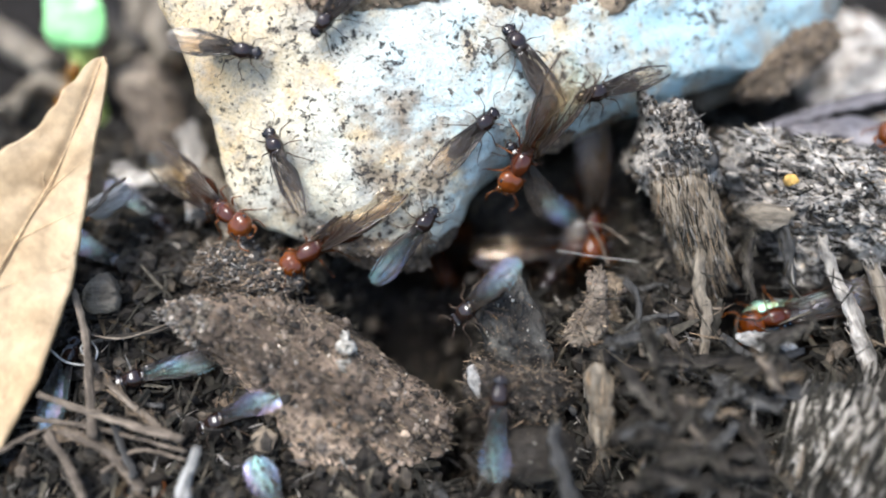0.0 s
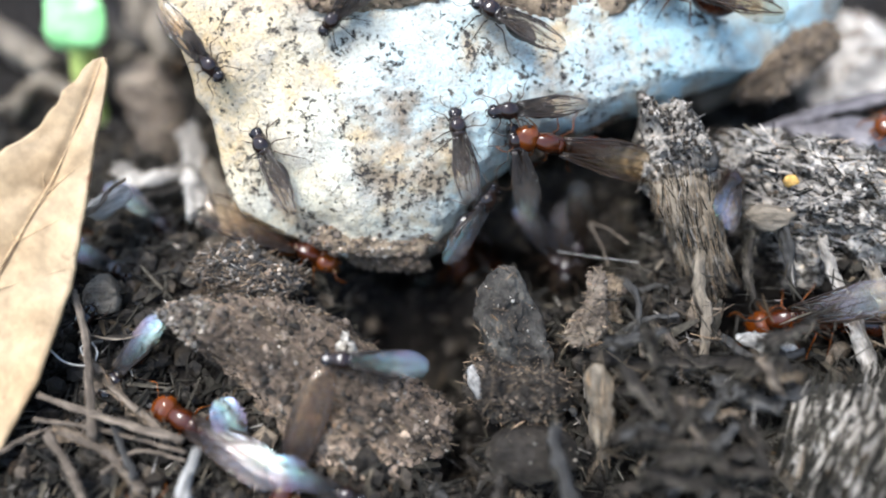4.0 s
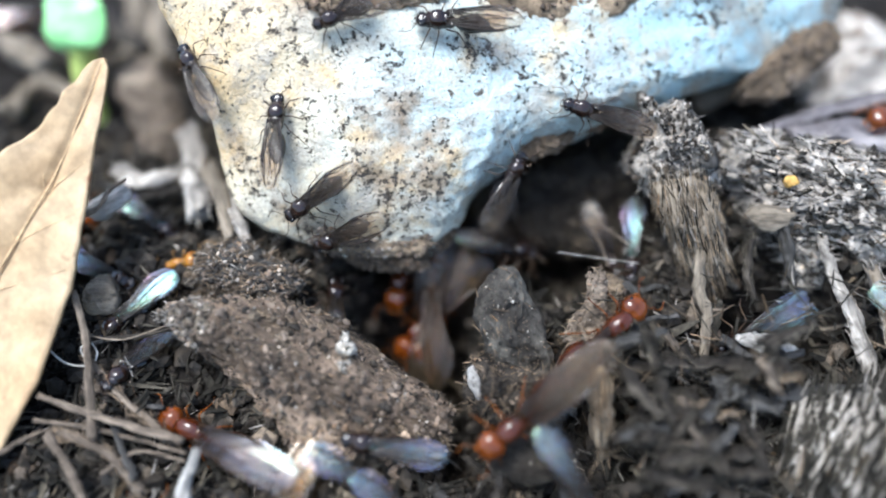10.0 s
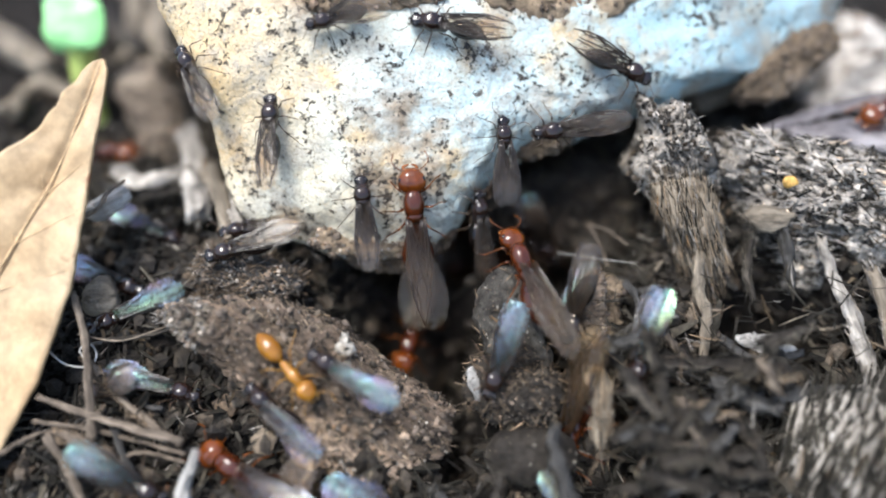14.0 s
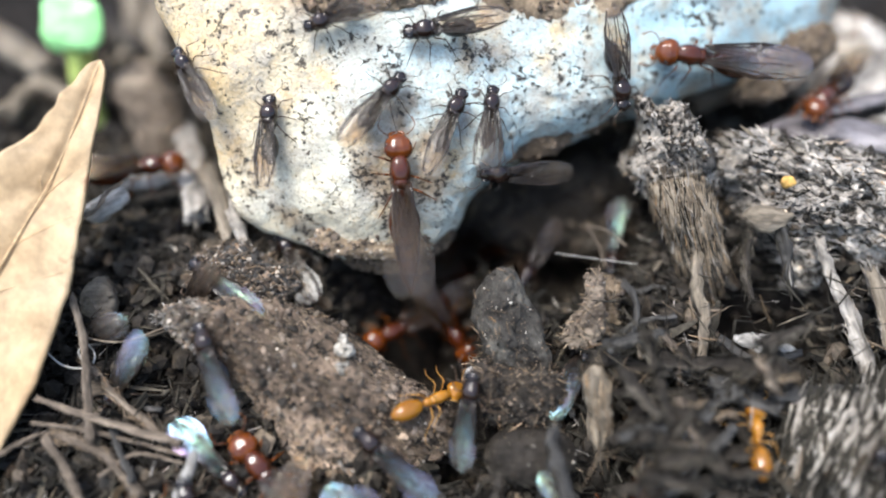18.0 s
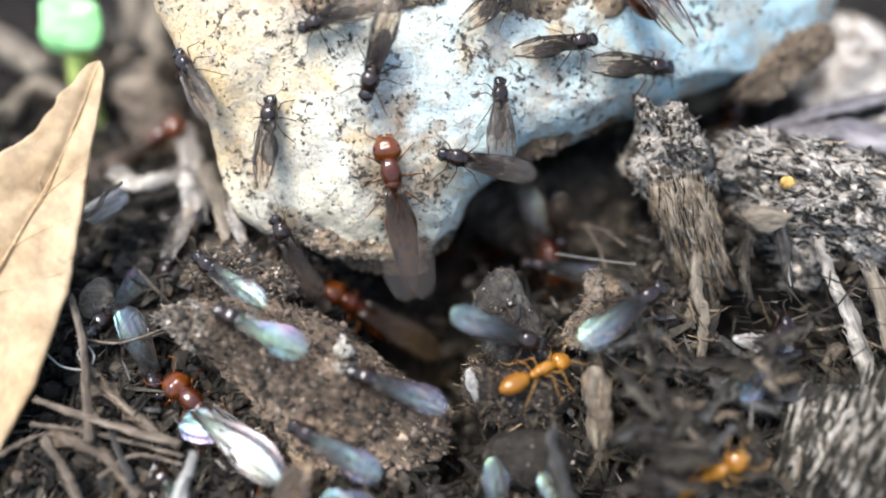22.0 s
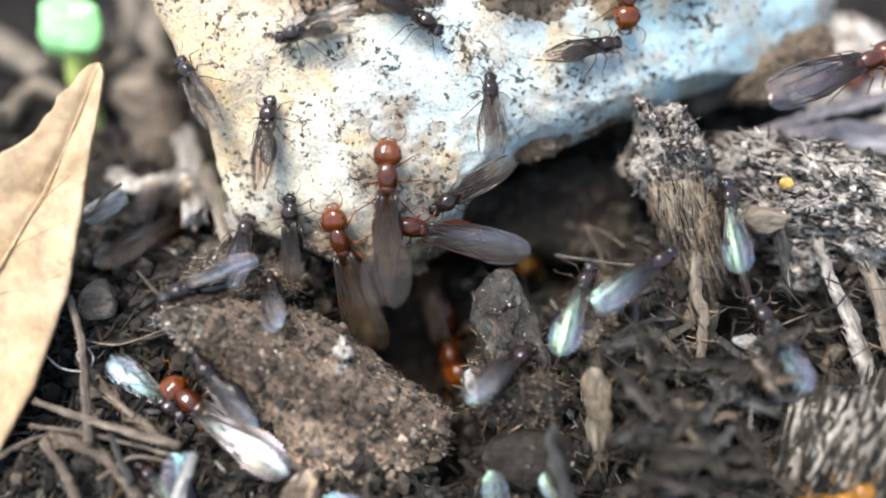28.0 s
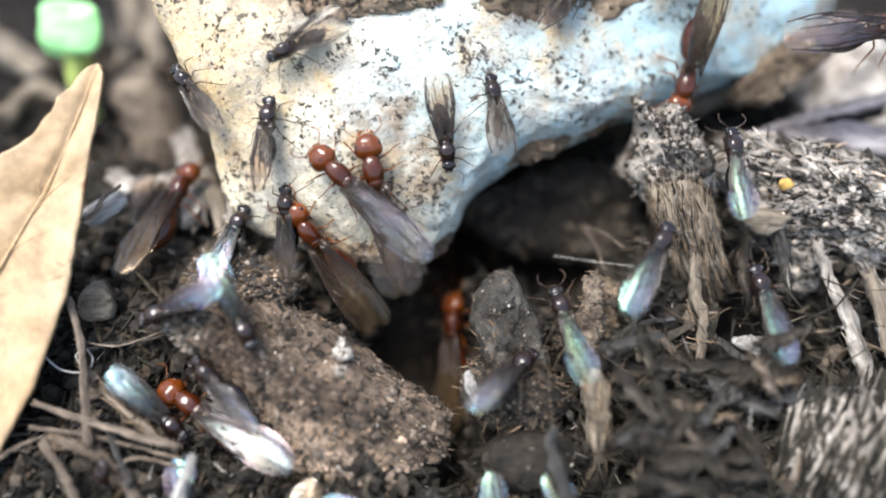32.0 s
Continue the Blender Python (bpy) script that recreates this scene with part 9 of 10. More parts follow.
    tread("q11", [(0, 7.7, 1.8, -2.4, 28, -12, -6), (1, 7.7, 1.9, -2.3, 26, -15, 0), (1.5, 6.6, 2.0, -2.7, 15, 3, -26), (2, 5.2, 1.2, -2.4, -6, 26, -46), (2.5, 4.5, 2.4, -1.9, -42, 26, -94), (3, 3.7, 3.2, -1.0, 120, 126, 8), (3.19, 3.5, 4.3, -1.7, 120, 137, -7), (3.28, 3.4, 4.9, -2.0, -58, 37, 167), (3.38, 3.3, 5.4, -2.3, -56, 32, 161), (3.75, 2.8, 7.6, -3.7, -43, 12, 136), (4.5, 2.0, 12.0, -6.3, 0, 0, 79), (32, 2.0, 12.0, -6.3, 0, 0, 79)])
    tread("q12", [(0, 40.0, 20.4, -0.3, -12, -4, 156), (1, 29.8, 16.9, 3.4, -33, 5, 156), (2, 23.0, 9.2, 7.3, -57, -18, -177), (2.33, 20.7, 8.8, 7.7, -33, -16, 169), (2.67, 18.3, 8.3, 8.2, -52, -25, -173), (3, 15.8, 7.2, 9.0, -48, -24, 171), (3.25, 14.8, 7.6, 9.8, -44, -18, 163), (3.5, 13.9, 8.2, 10.6, -44, -17, 166), (4.25, 12.6, 8.9, 11.8, -34, -16, 173), (5, 11.4, 9.9, 12.9, -34, -13, 173), (32, 11.5, 11.1, 13.8, -32, -11, 170)])
    tread("q13", [(0, 39.9, 14.7, -0.7, -16, -9, 168), (7.5, 37.7, 15.0, -0.2, -25, -13, -179), (8.44, 37.4, 15.0, -0.2, -26, -13, -178), (8.91, 37.3, 15.0, -0.1, -27, -13, -177), (9.02, 37.3, 15.0, -0.1, -27, -13, -177), (9.14, 37.2, 15.0, -0.1, -27, -13, -176), (9.38, 37.2, 15.0, -0.1, -27, -14, -176), (11.25, 36.6, 15.1, 0.0, -30, -14, -173), (15, 35.5, 15.2, 0.2, -34, -15, -166), (16.5, 20.9, 7.7, 6.1, -58, -12, -172), (16.56, 20.6, 7.7, 6.2, -58, -11, -174), (16.62, 20.2, 7.6, 6.2, -57, -9, -177), (16.75, 19.6, 7.5, 6.3, -56, -6, 179), (17, 18.4, 7.7, 6.2, -68, 11, 150), (17.5, 16.3, 7.0, 7.5, -82, -13, -168), (18, 14.4, 6.8, 8.6, -48, -9, 180), (18.5, 12.9, 7.0, 9.4, -42, -21, 172), (19, 11.5, 7.2, 10.1, -36, -31, 159), (20, 10.6, 7.5, 10.9, -31, -39, 145), (21, 9.7, 7.6, 11.6, -26, -43, 140), (22, 9.6, 8.8, 12.9, -8, -35, 128), (23, 9.7, 10.9, 13.8, -15, -33, 126), (32, 9.8, 12.5, 14.6, -11, -28, 125)])
    tread("q14", [(0, 6.5, 12.5, 15.6, -5, 26, -68), (25, 7.2, 11.0, 14.7, -1, 37, -70), (26.5, 9.2, 9.5, 13.3, -14, 22, -90), (28, 10.0, 8.1, 12.1, -6, 42, -86), (29, 11.5, 7.6, 10.6, -9, 48, -89), (30, 13.3, 7.6, 9.9, 4, 42, -74), (31, 13.0, 6.6, 8.8, -16, 44, -98), (32, 13.8, 6.3, 8.0, -29, 52, -110)])
    tread("q15", [(0, 27.3, 4.8, 4.8, -11, 10, -151), (17.5, 26.3, 7.0, 4.4, -16, -4, -144), (18, 23.7, 7.6, 4.6, 2, -1, -132), (18.5, 25.0, 15.6, 0.1, -10, 14, -123), (19, 18.1, 7.6, 5.7, 31, 62, -97), (20, 17.7, 7.9, 6.4, 127, 82, 29), (22, 19.3, 11.9, 2.6, -38, 58, -111), (24, 21.6, 16.3, -0.4, 9, 28, -104), (24.75, 23.2, 15.5, 0.1, 1, 16, -125), (25.5, 25.0, 15.6, 0.1, -13, 11, -135), (26.33, 27.5, 16.6, 0.3, -3, 24, -155), (27.17, 28.6, 15.6, 1.9, -20, 42, -174), (28, 30.3, 15.5, 2.9, -38, 21, -155), (30, 32.2, 15.7, 2.9, -41, 16, -148), (32, 37.8, 21.3, -0.1, -13, 1, -138)])
    tread("q16", [(0, -31.3, 45.0, 0.7, 9, 15, -61), (4.5, -28.4, 39.0, 0.2, -3, 21, -67), (4.75, -24.6, 29.2, 2.9, 4, 33, -4), (5, -23.1, 25.6, 3.1, 13, -10, 10), (5.25, -22.1, 23.0, 3.0, 0, -13, 77), (5.5, -21.2, 20.6, 2.8, 1, -11, 109), (6, -20.6, 20.3, 2.8, 12, -12, 111), (7, -13.5, 4.6, 10.9, -33, -36, 120), (7.5, -20.7, 19.5, 2.8, 0, -12, 95), (8, -22.6, 19.5, 2.7, 10, -18, 62), (8.5, -23.5, 19.2, 3.6, 29, -30, 10), (9, -24.3, 19.0, 4.6, 51, -23, -44), (9.75, -24.0, 13.1, 7.7, 49, -6, 8), (10.5, -35.1, 28.2, 0.3, 17, -3, 18), (11.33, -33.6, 20.4, 2.8, 42, -16, -17), (12.17, -38.3, 22.8, 0.1, 13, -10, 0), (13, -40.3, 21.2, -0.5, 13, -10, 0), (32, -40.3, 21.2, -0.5, 13, -10, 0)])
    tread("q17", [(0, -3.0, 13.0, -4.5, 0, 0, -79), (5, -3.0, 13.0, -4.5, 0, 0, -39), (10, -3.0, 13.0, -4.5, 0, 0, 0), (15, -3.0, 13.0, -4.5, 0, 0, 39), (20, -3.0, 13.0, -4.5, 0, 0, 79), (20.25, -0.4, 10.3, -4.0, 11, 0, 36), (20.5, 2.3, 7.6, -3.4, 19, 8, -7), (20.75, 4.9, 4.9, -2.9, 19, 19, -49), (21, 7.6, 2.1, -2.3, 11, 27, -95), (22, 7.1, 2.5, -2.3, 30, 27, -77), (22.25, 7.1, 2.5, -2.3, -8, 38, -141), (22.5, 6.9, 2.5, -2.4, -29, 24, 180), (22.56, 6.9, 2.5, -2.4, -31, 18, 170), (22.62, 6.8, 2.5, -2.4, -33, 12, 160), (22.75, 6.8, 2.6, -2.5, -33, -1, 142), (23, 6.7, 2.6, -2.5, -20, -20, 105), (24, 4.9, 2.7, -2.3, -20, 7, 102), (24.1, 4.9, 2.1, -2.3, -11, -6, 140), (24.2, 5.0, 1.6, -2.2, -11, -21, 179), (24.3, 5.1, 1.1, -2.3, -22, -17, -157), (24.4, 5.1, 0.7, -2.4, -30, -8, -136), (24.6, 5.3, -0.2, -2.5, -31, 8, -103), (25, 5.0, -0.6, -2.3, -26, 2, -104), (25.5, 6.1, -0.2, -3.0, -18, 0, -117), (25.88, 3.8, 3.1, -3.4, -15, -6, -158), (26.06, 2.7, 4.8, -3.6, -12, -8, -179), (26.16, 2.1, 5.6, -3.7, -11, -8, 171), (26.25, 1.5, 6.4, -3.8, -9, -8, 161), (26.62, -0.7, 9.7, -4.2, -3, -6, 119), (27, -3.0, 13.0, -4.5, 0, 0, 79), (32, -3.0, 13.0, -4.5, 0, 0, 79)])
    tread("q18", [(0, 0.0, 13.0, -5.4, 0, 0, -79), (6.25, 0.0, 13.0, -5.4, 0, 0, -39), (12.5, 0.0, 13.0, -5.4, 0, 0, 0), (18.75, 0.0, 13.0, -5.4, 0, 0, 39), (25, 0.0, 13.0, -5.4, 0, 0, 79), (25.38, 0.1, 9.2, -5.6, 15, 3, 42), (25.75, 0.1, 5.5, -5.8, 26, 14, 7), (26.12, 0.2, 1.7, -6.0, 29, 29, -29), (26.5, 0.3, -2.0, -6.2, 19, 42, -71), (28, 1.2, -2.5, -5.8, 41, 25, -77), (29, 0.9, -2.8, -6.4, 40, 9, -60), (29.33, 1.2, -2.5, -5.8, 42, -24, -26), (29.67, 1.7, -2.4, -4.9, 15, -47, 16), (30, 2.0, -4.1, -2.0, -62, -49, 93), (31, 1.6, -2.0, -4.8, -36, -38, 92), (32, 1.5, -1.9, -4.9, -35, -39, 95)])
    tread("q19", [(0, -2.0, 9.0, -8.9, 0, 0, -79), (3.2, -2.0, 9.0, -8.9, 0, 0, -39), (6.4, -2.0, 9.0, -8.9, 0, 0, 0), (9.6, -2.0, 9.0, -8.9, 0, 0, 39), (12.8, -2.0, 9.0, -8.9, 0, 0, 79), (14, 3.8, -4.2, 2.1, 13, -24, 110), (14.3, 4.9, -4.2, 0.0, 48, 1, 74), (14.6, 6.1, -4.3, -2.2, 25, -6, 41), (15.07, 5.9, -4.2, -2.1, 22, 11, 5), (15.55, 5.5, -5.3, -0.8, -4, 44, -19), (16.02, 5.2, -6.0, 0.1, -21, 31, -89), (16.5, 5.0, -6.0, 0.2, -36, 10, -129), (16.62, 4.3, -6.4, 0.4, -13, 40, -87), (16.75, 3.6, -6.6, 0.4, 29, 32, -34), (16.88, 3.0, -6.7, 0.3, 47, -4, -9), (17, 2.3, -6.5, -0.1, 40, -49, 4), (17.5, 1.9, -2.3, -4.7, 45, -21, -33), (18, 1.1, -1.7, -5.0, 45, 27, -54), (18.5, -0.4, 3.7, -6.9, 32, -1, 11), (19, -2.0, 9.0, -8.9, 0, 0, 79), (32, -2.0, 9.0, -8.9, 0, 0, 79)])
    tread("q20", [(0, 1.0, 11.0, -8.0, 0, 0, -79), (3.12, 1.0, 11.0, -8.0, 0, 0, -39), (6.25, 1.0, 11.0, -8.0, 0, 0, 0), (9.38, 1.0, 11.0, -8.0, 0, 0, 39), (12.5, 1.0, 11.0, -8.0, 0, 0, 79), (12.62, 0.0, 7.7, -7.4, 4, 10, 36), (12.75, -1.0, 4.5, -6.8, 0, 21, -8), (12.88, -1.9, 1.2, -6.2, -11, 26, -55), (13, -2.9, -2.0, -5.6, -22, 21, -103), (14, -1.9, -2.1, -5.9, -7, 20, -106), (15.25, -0.5, -2.3, -6.3, -24, 21, -109), (16.5, 0.9, -2.8, -6.4, 11, 40, -123), (17, 0.7, -2.4, -6.3, 7, 43, -117), (17.5, -1.1, -2.0, -6.0, -21, 12, -130), (18, -2.9, -1.7, -5.5, -30, 0, -146), (18.5, -4.0, -1.6, -4.9, -37, -14, -167), (18.62, -4.2, -1.6, -4.7, -35, -19, -171), (18.69, -4.3, -1.6, -4.6, -34, -22, -173), (18.75, -4.5, -1.6, -4.5, -33, -24, -176), (19, -5.0, -1.7, -4.0, -28, -34, 175), (20, -5.2, -1.7, -3.8, -26, -35, 176), (22, -5.6, -1.7, -3.3, -21, -42, 172), (24, -4.2, -0.3, -3.5, -3, -50, 128), (26, 1.0, 11.0, -8.0, 0, 0, 79), (32, 1.0, 11.0, -8.0, 0, 0, 79)])
    tread("q22", [(0, -23.9, 0.5, 0.0, 6, -5, 31), (9.5, -22.7, 0.4, -0.3, 13, 15, 17), (10, -22.0, 0.8, -0.4, 12, -17, 53), (10.5, -21.1, 1.0, -0.3, -11, -24, 101), (10.75, -19.5, -0.4, 2.8, 11, -54, 80), (11, -22.3, 5.5, -0.2, -11, 0, 105), (12, -23.2, 8.1, -0.7, -8, -10, 102), (13, -23.5, 11.2, -1.2, -2, -16, 78), (13.5, -23.2, 10.4, -1.2, 0, -13, 42), (14, -22.7, 9.3, -0.8, 7, -7, -3), (15.5, -19.3, 5.1, 2.0, 24, -5, 2), (17, -18.0, 4.7, 2.0, 32, -2, 8), (18, -17.9, 4.6, 2.0, 24, -3, 12), (20, -19.5, 9.0, -0.2, 11, -24, 14), (21, -19.4, 9.3, 0.0, 35, -31, 10), (22, -18.8, 9.7, 0.8, 38, -29, 21), (23, -18.1, 9.9, 1.1, 0, -37, 37), (23.33, -16.6, 5.0, 1.8, 10, -11, 61), (23.67, -16.6, 3.6, -0.1, 10, -6, 58), (24, -15.7, 0.5, -0.3, 8, -7, 49), (25, -15.8, 1.6, -0.4, 10, -1, 56), (28, -15.5, 2.1, -0.5, 10, -2, 52), (29, -16.1, 2.8, -0.3, 19, -7, 60), (30, -16.1, 2.6, -0.4, 17, -3, 58), (32, -14.9, 2.0, 2.0, -8, -19, 75)])
    tread("w1", [(0, -25.2, 13.2, 2.7, -36, 57, -161), (0.25, -24.7, 12.8, 3.5, 36, 51, -64), (0.5, -24.4, 13.0, 4.0, 51, 35, -11), (0.75, -24.1, 13.2, 4.4, 66, 8, 28), (1, -23.9, 13.4, 4.9, 65, -30, 38), (1.5, -23.9, 13.4, 4.9, 68, 10, 21), (2, -23.9, 13.4, 4.7, 56, 44, 6), (2.5, -24.6, 13.0, 4.2, 12, 63, -67), (3, -26.4, 14.5, 2.5, 6, 25, -102), (3.83, -27.0, 15.4, -0.3, -12, 11, -77), (4.67, -25.7, 12.7, -0.7, 19, 17, -65), (5.5, -24.5, 10.4, -1.3, 4, 17, -49), (6, -23.2, 8.4, -0.6, 10, 7, -47), (6.5, -22.3, 5.5, -0.2, 11, -3, -60), (7, -19.5, -0.4, 2.8, -12, 54, -101), (8, -19.8, 0.5, -0.3, 10, 22, -71), (9, -17.9, -1.4, -0.6, 34, 4, -44), (9.5, -16.5, -1.7, -0.2, 12, 9, -11), (10, -15.4, -1.5, -0.4, 15, -16, 7), (10.5, -12.4, -3.1, 1.6, 38, -17, -4), (11, -10.4, -2.9, 1.8, 18, 8, 15), (12, -9.2, -3.9, 1.0, 35, 37, -27), (12.5, -9.0, -6.1, 1.5, 11, 16, -59), (13, -9.1, -7.4, 1.0, 0, 29, -78), (13.5, -8.3, -8.1, 0.5, 13, 31, -59), (14, -7.6, -8.9, -0.0, 27, 22, -43), (14.75, -6.4, -9.6, -0.6, 36, 25, -29), (15.5, -5.3, -10.2, -1.3, 41, 18, -19), (16, -3.8, -10.1, -1.4, 39, 15, -12), (16.5, -2.4, -9.9, -1.7, 40, 16, -1), (17, -1.0, -9.6, -2.0, 33, 13, 7), (18, -0.7, -9.3, -2.1, 32, 7, 31), (19, 0.6, -6.1, -6.4, -15, -25, 22), (20, 1.3, -9.0, -1.5, -5, -62, 58), (20.5, 2.4, -9.4, -0.9, 23, -37, 42), (21, 3.5, -9.4, -0.9, 20, -20, 27), (22, 4.9, -8.9, -0.7, 5, 2, 31), (22.5, 6.0, -6.8, -1.6, 46, 9, 55), (23, 7.2, -6.3, -0.1, -7, -36, 86), (23.5, 7.1, -5.0, 0.2, -10, -33, 90), (24, 7.5, -4.1, 0.7, -10, -33, 90), (24.5, 8.1, -3.1, 1.1, -2, -32, 78), (25, 8.0, -3.0, 1.1, 3, -31, 71), (25.5, 8.6, -2.0, 1.4, 15, -30, 54), (26, 9.9, 1.6, -1.8, -1, -20, 50), (27, 10.8, 2.4, -1.4, 6, -20, 18), (29, 3.0, 7.0, -8.7, 0, 0, 79), (32, 3.0, 7.0, -8.7, 0, 0, 79)])
    tread("w2", [(0, 19.3, -16.5, -5.6, 4, -8, 85), (15.5, 17.5, -15.4, -5.7, 2, -26, 99), (16.5, 16.8, -13.6, -4.8, 8, -33, 104), (16.75, 16.7, -12.7, -4.1, 6, -54, 120), (17, 16.8, -11.6, -3.7, 35, -41, 103), (18, 15.3, -11.7, -1.9, 14, -13, 84), (18.5, 13.9, -12.3, -1.3, 45, -4, 50), (19, 12.9, -12.3, -1.3, 5, -2, 17), (19.33, 11.1, -13.6, -0.6, 77, -1, 16), (19.67, 10.0, -13.6, -1.9, 73, -20, 4), (20, 9.1, -13.1, -4.1, 87, 26, 27), (21, 10.2, -13.6, -2.6, 68, -24, 2), (21.5, 11.2, -14.1, -1.1, 26, 28, 34), (21.75, 12.2, -13.6, -1.6, 35, -9, 25), (22, 13.1, -13.1, -2.1, 55, -43, 6), (23, 13.9, -13.3, -2.0, 60, -30, 22), (24, 15.0, -12.7, -1.9, 42, 7, 38), (25, 15.7, -12.9, -2.5, 48, 19, 41), (25.38, 16.5, -12.8, -3.3, 35, -14, 22), (25.75, 17.2, -12.7, -4.1, 31, -49, 6), (26.5, 17.9, -13.4, -3.9, 49, -41, -8), (28, 19.0, -13.9, -3.2, 53, -28, -1), (29, 20.0, -14.3, -3.1, 53, -24, 4), (30, 21.2, -14.4, -3.2, 44, -8, 12), (31, 22.2, -14.7, -3.3, 41, -13, 9), (32, 23.3, -14.8, -3.6, 60, -10, 10)])
    tread("m40", [(0, 9.3, 2.8, -1.6, 39, 20, -29), (1, 8.6, 2.2, -2.0, 22, 7, -18), (2, 7.3, 2.8, -1.9, 59, 9, -16), (3, 6.8, 2.3, -2.6, 22, 9, -53), (5.5, 7.3, 2.9, -1.8, 47, 45, -44), (6, 7.4, 2.9, -1.6, 50, 40, -31), (7, 8.8, 2.8, -1.7, 34, 25, -33), (8, 10.3, 0.6, -1.8, 20, 13, -85), (9, 11.6, -0.3, -0.7, 19, 19, -106), (10, 11.4, -0.6, -0.8, 19, 20, -102), (11, 10.4, -1.3, -1.5, 20, 15, -105), (11.38, 7.1, 1.8, -3.0, 12, 19, -150), (11.56, 5.4, 3.3, -3.8, 7, 19, -173), (11.66, 4.6, 4.1, -4.2, 5, 18, 176), (11.75, 3.7, 4.9, -4.5, 3, 17, 164), (12.12, 0.4, 7.9, -6.1, -2, 9, 121), (12.5, -3.0, 11.0, -7.6, 0, 0, 79), (32, -3.0, 11.0, -7.6, 0, 0, 79)])
    tread("m41", [(0, 0.0, 7.0, -9.0, 0, 0, -79), (2.88, 0.0, 7.0, -9.0, 0, 0, -39), (5.75, 0.0, 7.0, -9.0, 0, 0, 0), (8.62, 0.0, 7.0, -9.0, 0, 0, 39), (11.5, 0.0, 7.0, -9.0, 0, 0, 79), (11.9, 2.5, 5.0, -5.5, 29, 20, 33), (12.3, 5.0, 2.9, -1.9, 37, 54, -12), (13, 5.9, 3.2, -1.1, 58, 46, -25), (14, 6.5, 3.0, -1.7, 49, 58, -44), (14.5, 6.8, 3.0, -1.9, 46, 57, -53), (15, 5.1, 4.0, -3.7, 51, 35, -16), (15.5, 3.4, 5.0, -5.5, 41, 14, 14), (16, 1.7, 6.0, -7.2, 22, 1, 45), (16.5, 0.0, 7.0, -9.0, 0, 0, 79), (32, 0.0, 7.0, -9.0, 0, 0, 79)])
    tread("m48", [(0, -3.0, 13.0, -4.5, 0, 0, -79), (5.88, -3.0, 13.0, -4.5, 0, 0, -39), (11.75, -3.0, 13.0, -4.5, 0, 0, 0), (17.62, -3.0, 13.0, -4.5, 0, 0, 39), (23.5, -3.0, 13.0, -4.5, 0, 0, 79), (24.3, 7.1, -6.8, -0.4, -14, -60, 95), (25, 7.4, -6.4, -2.9, -1, -20, 86), (25.75, 7.2, -6.8, -0.4, -5, -55, 90), (26.5, 7.2, -6.1, 0.6, 4, -37, 83), (27.5, 7.3, -5.0, 1.8, 16, -34, 62), (28, 7.3, -5.0, 1.8, 17, -33, 61), (29, 6.9, -5.2, 1.6, 6, -37, 81), (30, 6.7, -5.0, 1.8, 24, -29, 48), (31, 6.4, -5.0, 1.8, 12, -35, 70), (32, 6.4, -5.9, 0.9, -12, -35, 110)])
    tread("q23", [(0, 45.9, 22.2, -0.0, -34, -5, 173), (25, 43.4, 20.4, 0.0, -15, -7, 179), (25.25, 42.1, 20.2, -0.1, -13, -12, 139), (25.5, 40.8, 20.0, -0.1, -7, -14, 97), (26, 37.9, 19.0, 0.1, 19, -10, 61), (26.5, 25.9, 4.7, 8.3, 34, -16, 22), (27, 24.6, 4.8, 8.4, 34, -14, 19), (27.5, 23.3, 4.9, 8.5, 35, -12, 17), (28, 22.9, 5.1, 8.8, 35, -13, 18), (29, 23.4, 6.0, 9.7, 35, -12, 16), (30, 23.2, 6.7, 10.4, 37, -5, 7), (31, 23.9, 6.5, 10.2, 37, -5, 6), (32, 24.3, 6.5, 10.2, 37, -5, 7)])
    tread("c1", [(0, 3.5, 4.2, -3.9, 20, -7, -70), (1, 4.7, 2.2, -2.1, -14, 18, -69), (2, 6.1, 2.6, -2.5, -4, 19, -80), (3, 7.1, 2.1, -2.5, 24, 11, -63), (5.5, 5.6, 1.0, -2.6, -8, 26, -54), (6, 5.4, 1.0, -2.4, -14, 24, -66), (8, 6.4, 0.4, -3.1, 1, 20, -53), (8.5, 5.0, 0.3, -2.3, 9, 28, -9), (9, 3.6, 0.2, -1.4, -2, 2, -1), (10, 4.1, 1.3, -1.7, 6, 18, 3), (10.5, 5.1, 0.7, -2.4, 15, 28, -2), (11, 6.3, 0.2, -3.1, -3, 20, -55), (12, 6.0, 0.3, -2.9, -3, 26, -44), (12.5, 5.7, 1.8, -2.6, -1, 23, -44), (13, 5.3, 3.1, -1.8, 61, 46, -12), (14, 5.2, 2.9, -2.1, 7, 58, -31), (15.2, 6.8, 1.3, -2.8, 18, 19, -50), (15.8, 4.9, 4.2, -5.8, 15, 4, 14), (16.4, 3.0, 7.0, -8.7, 0, 0, 79), (32, 3.0, 7.0, -8.7, 0, 0, 79)])
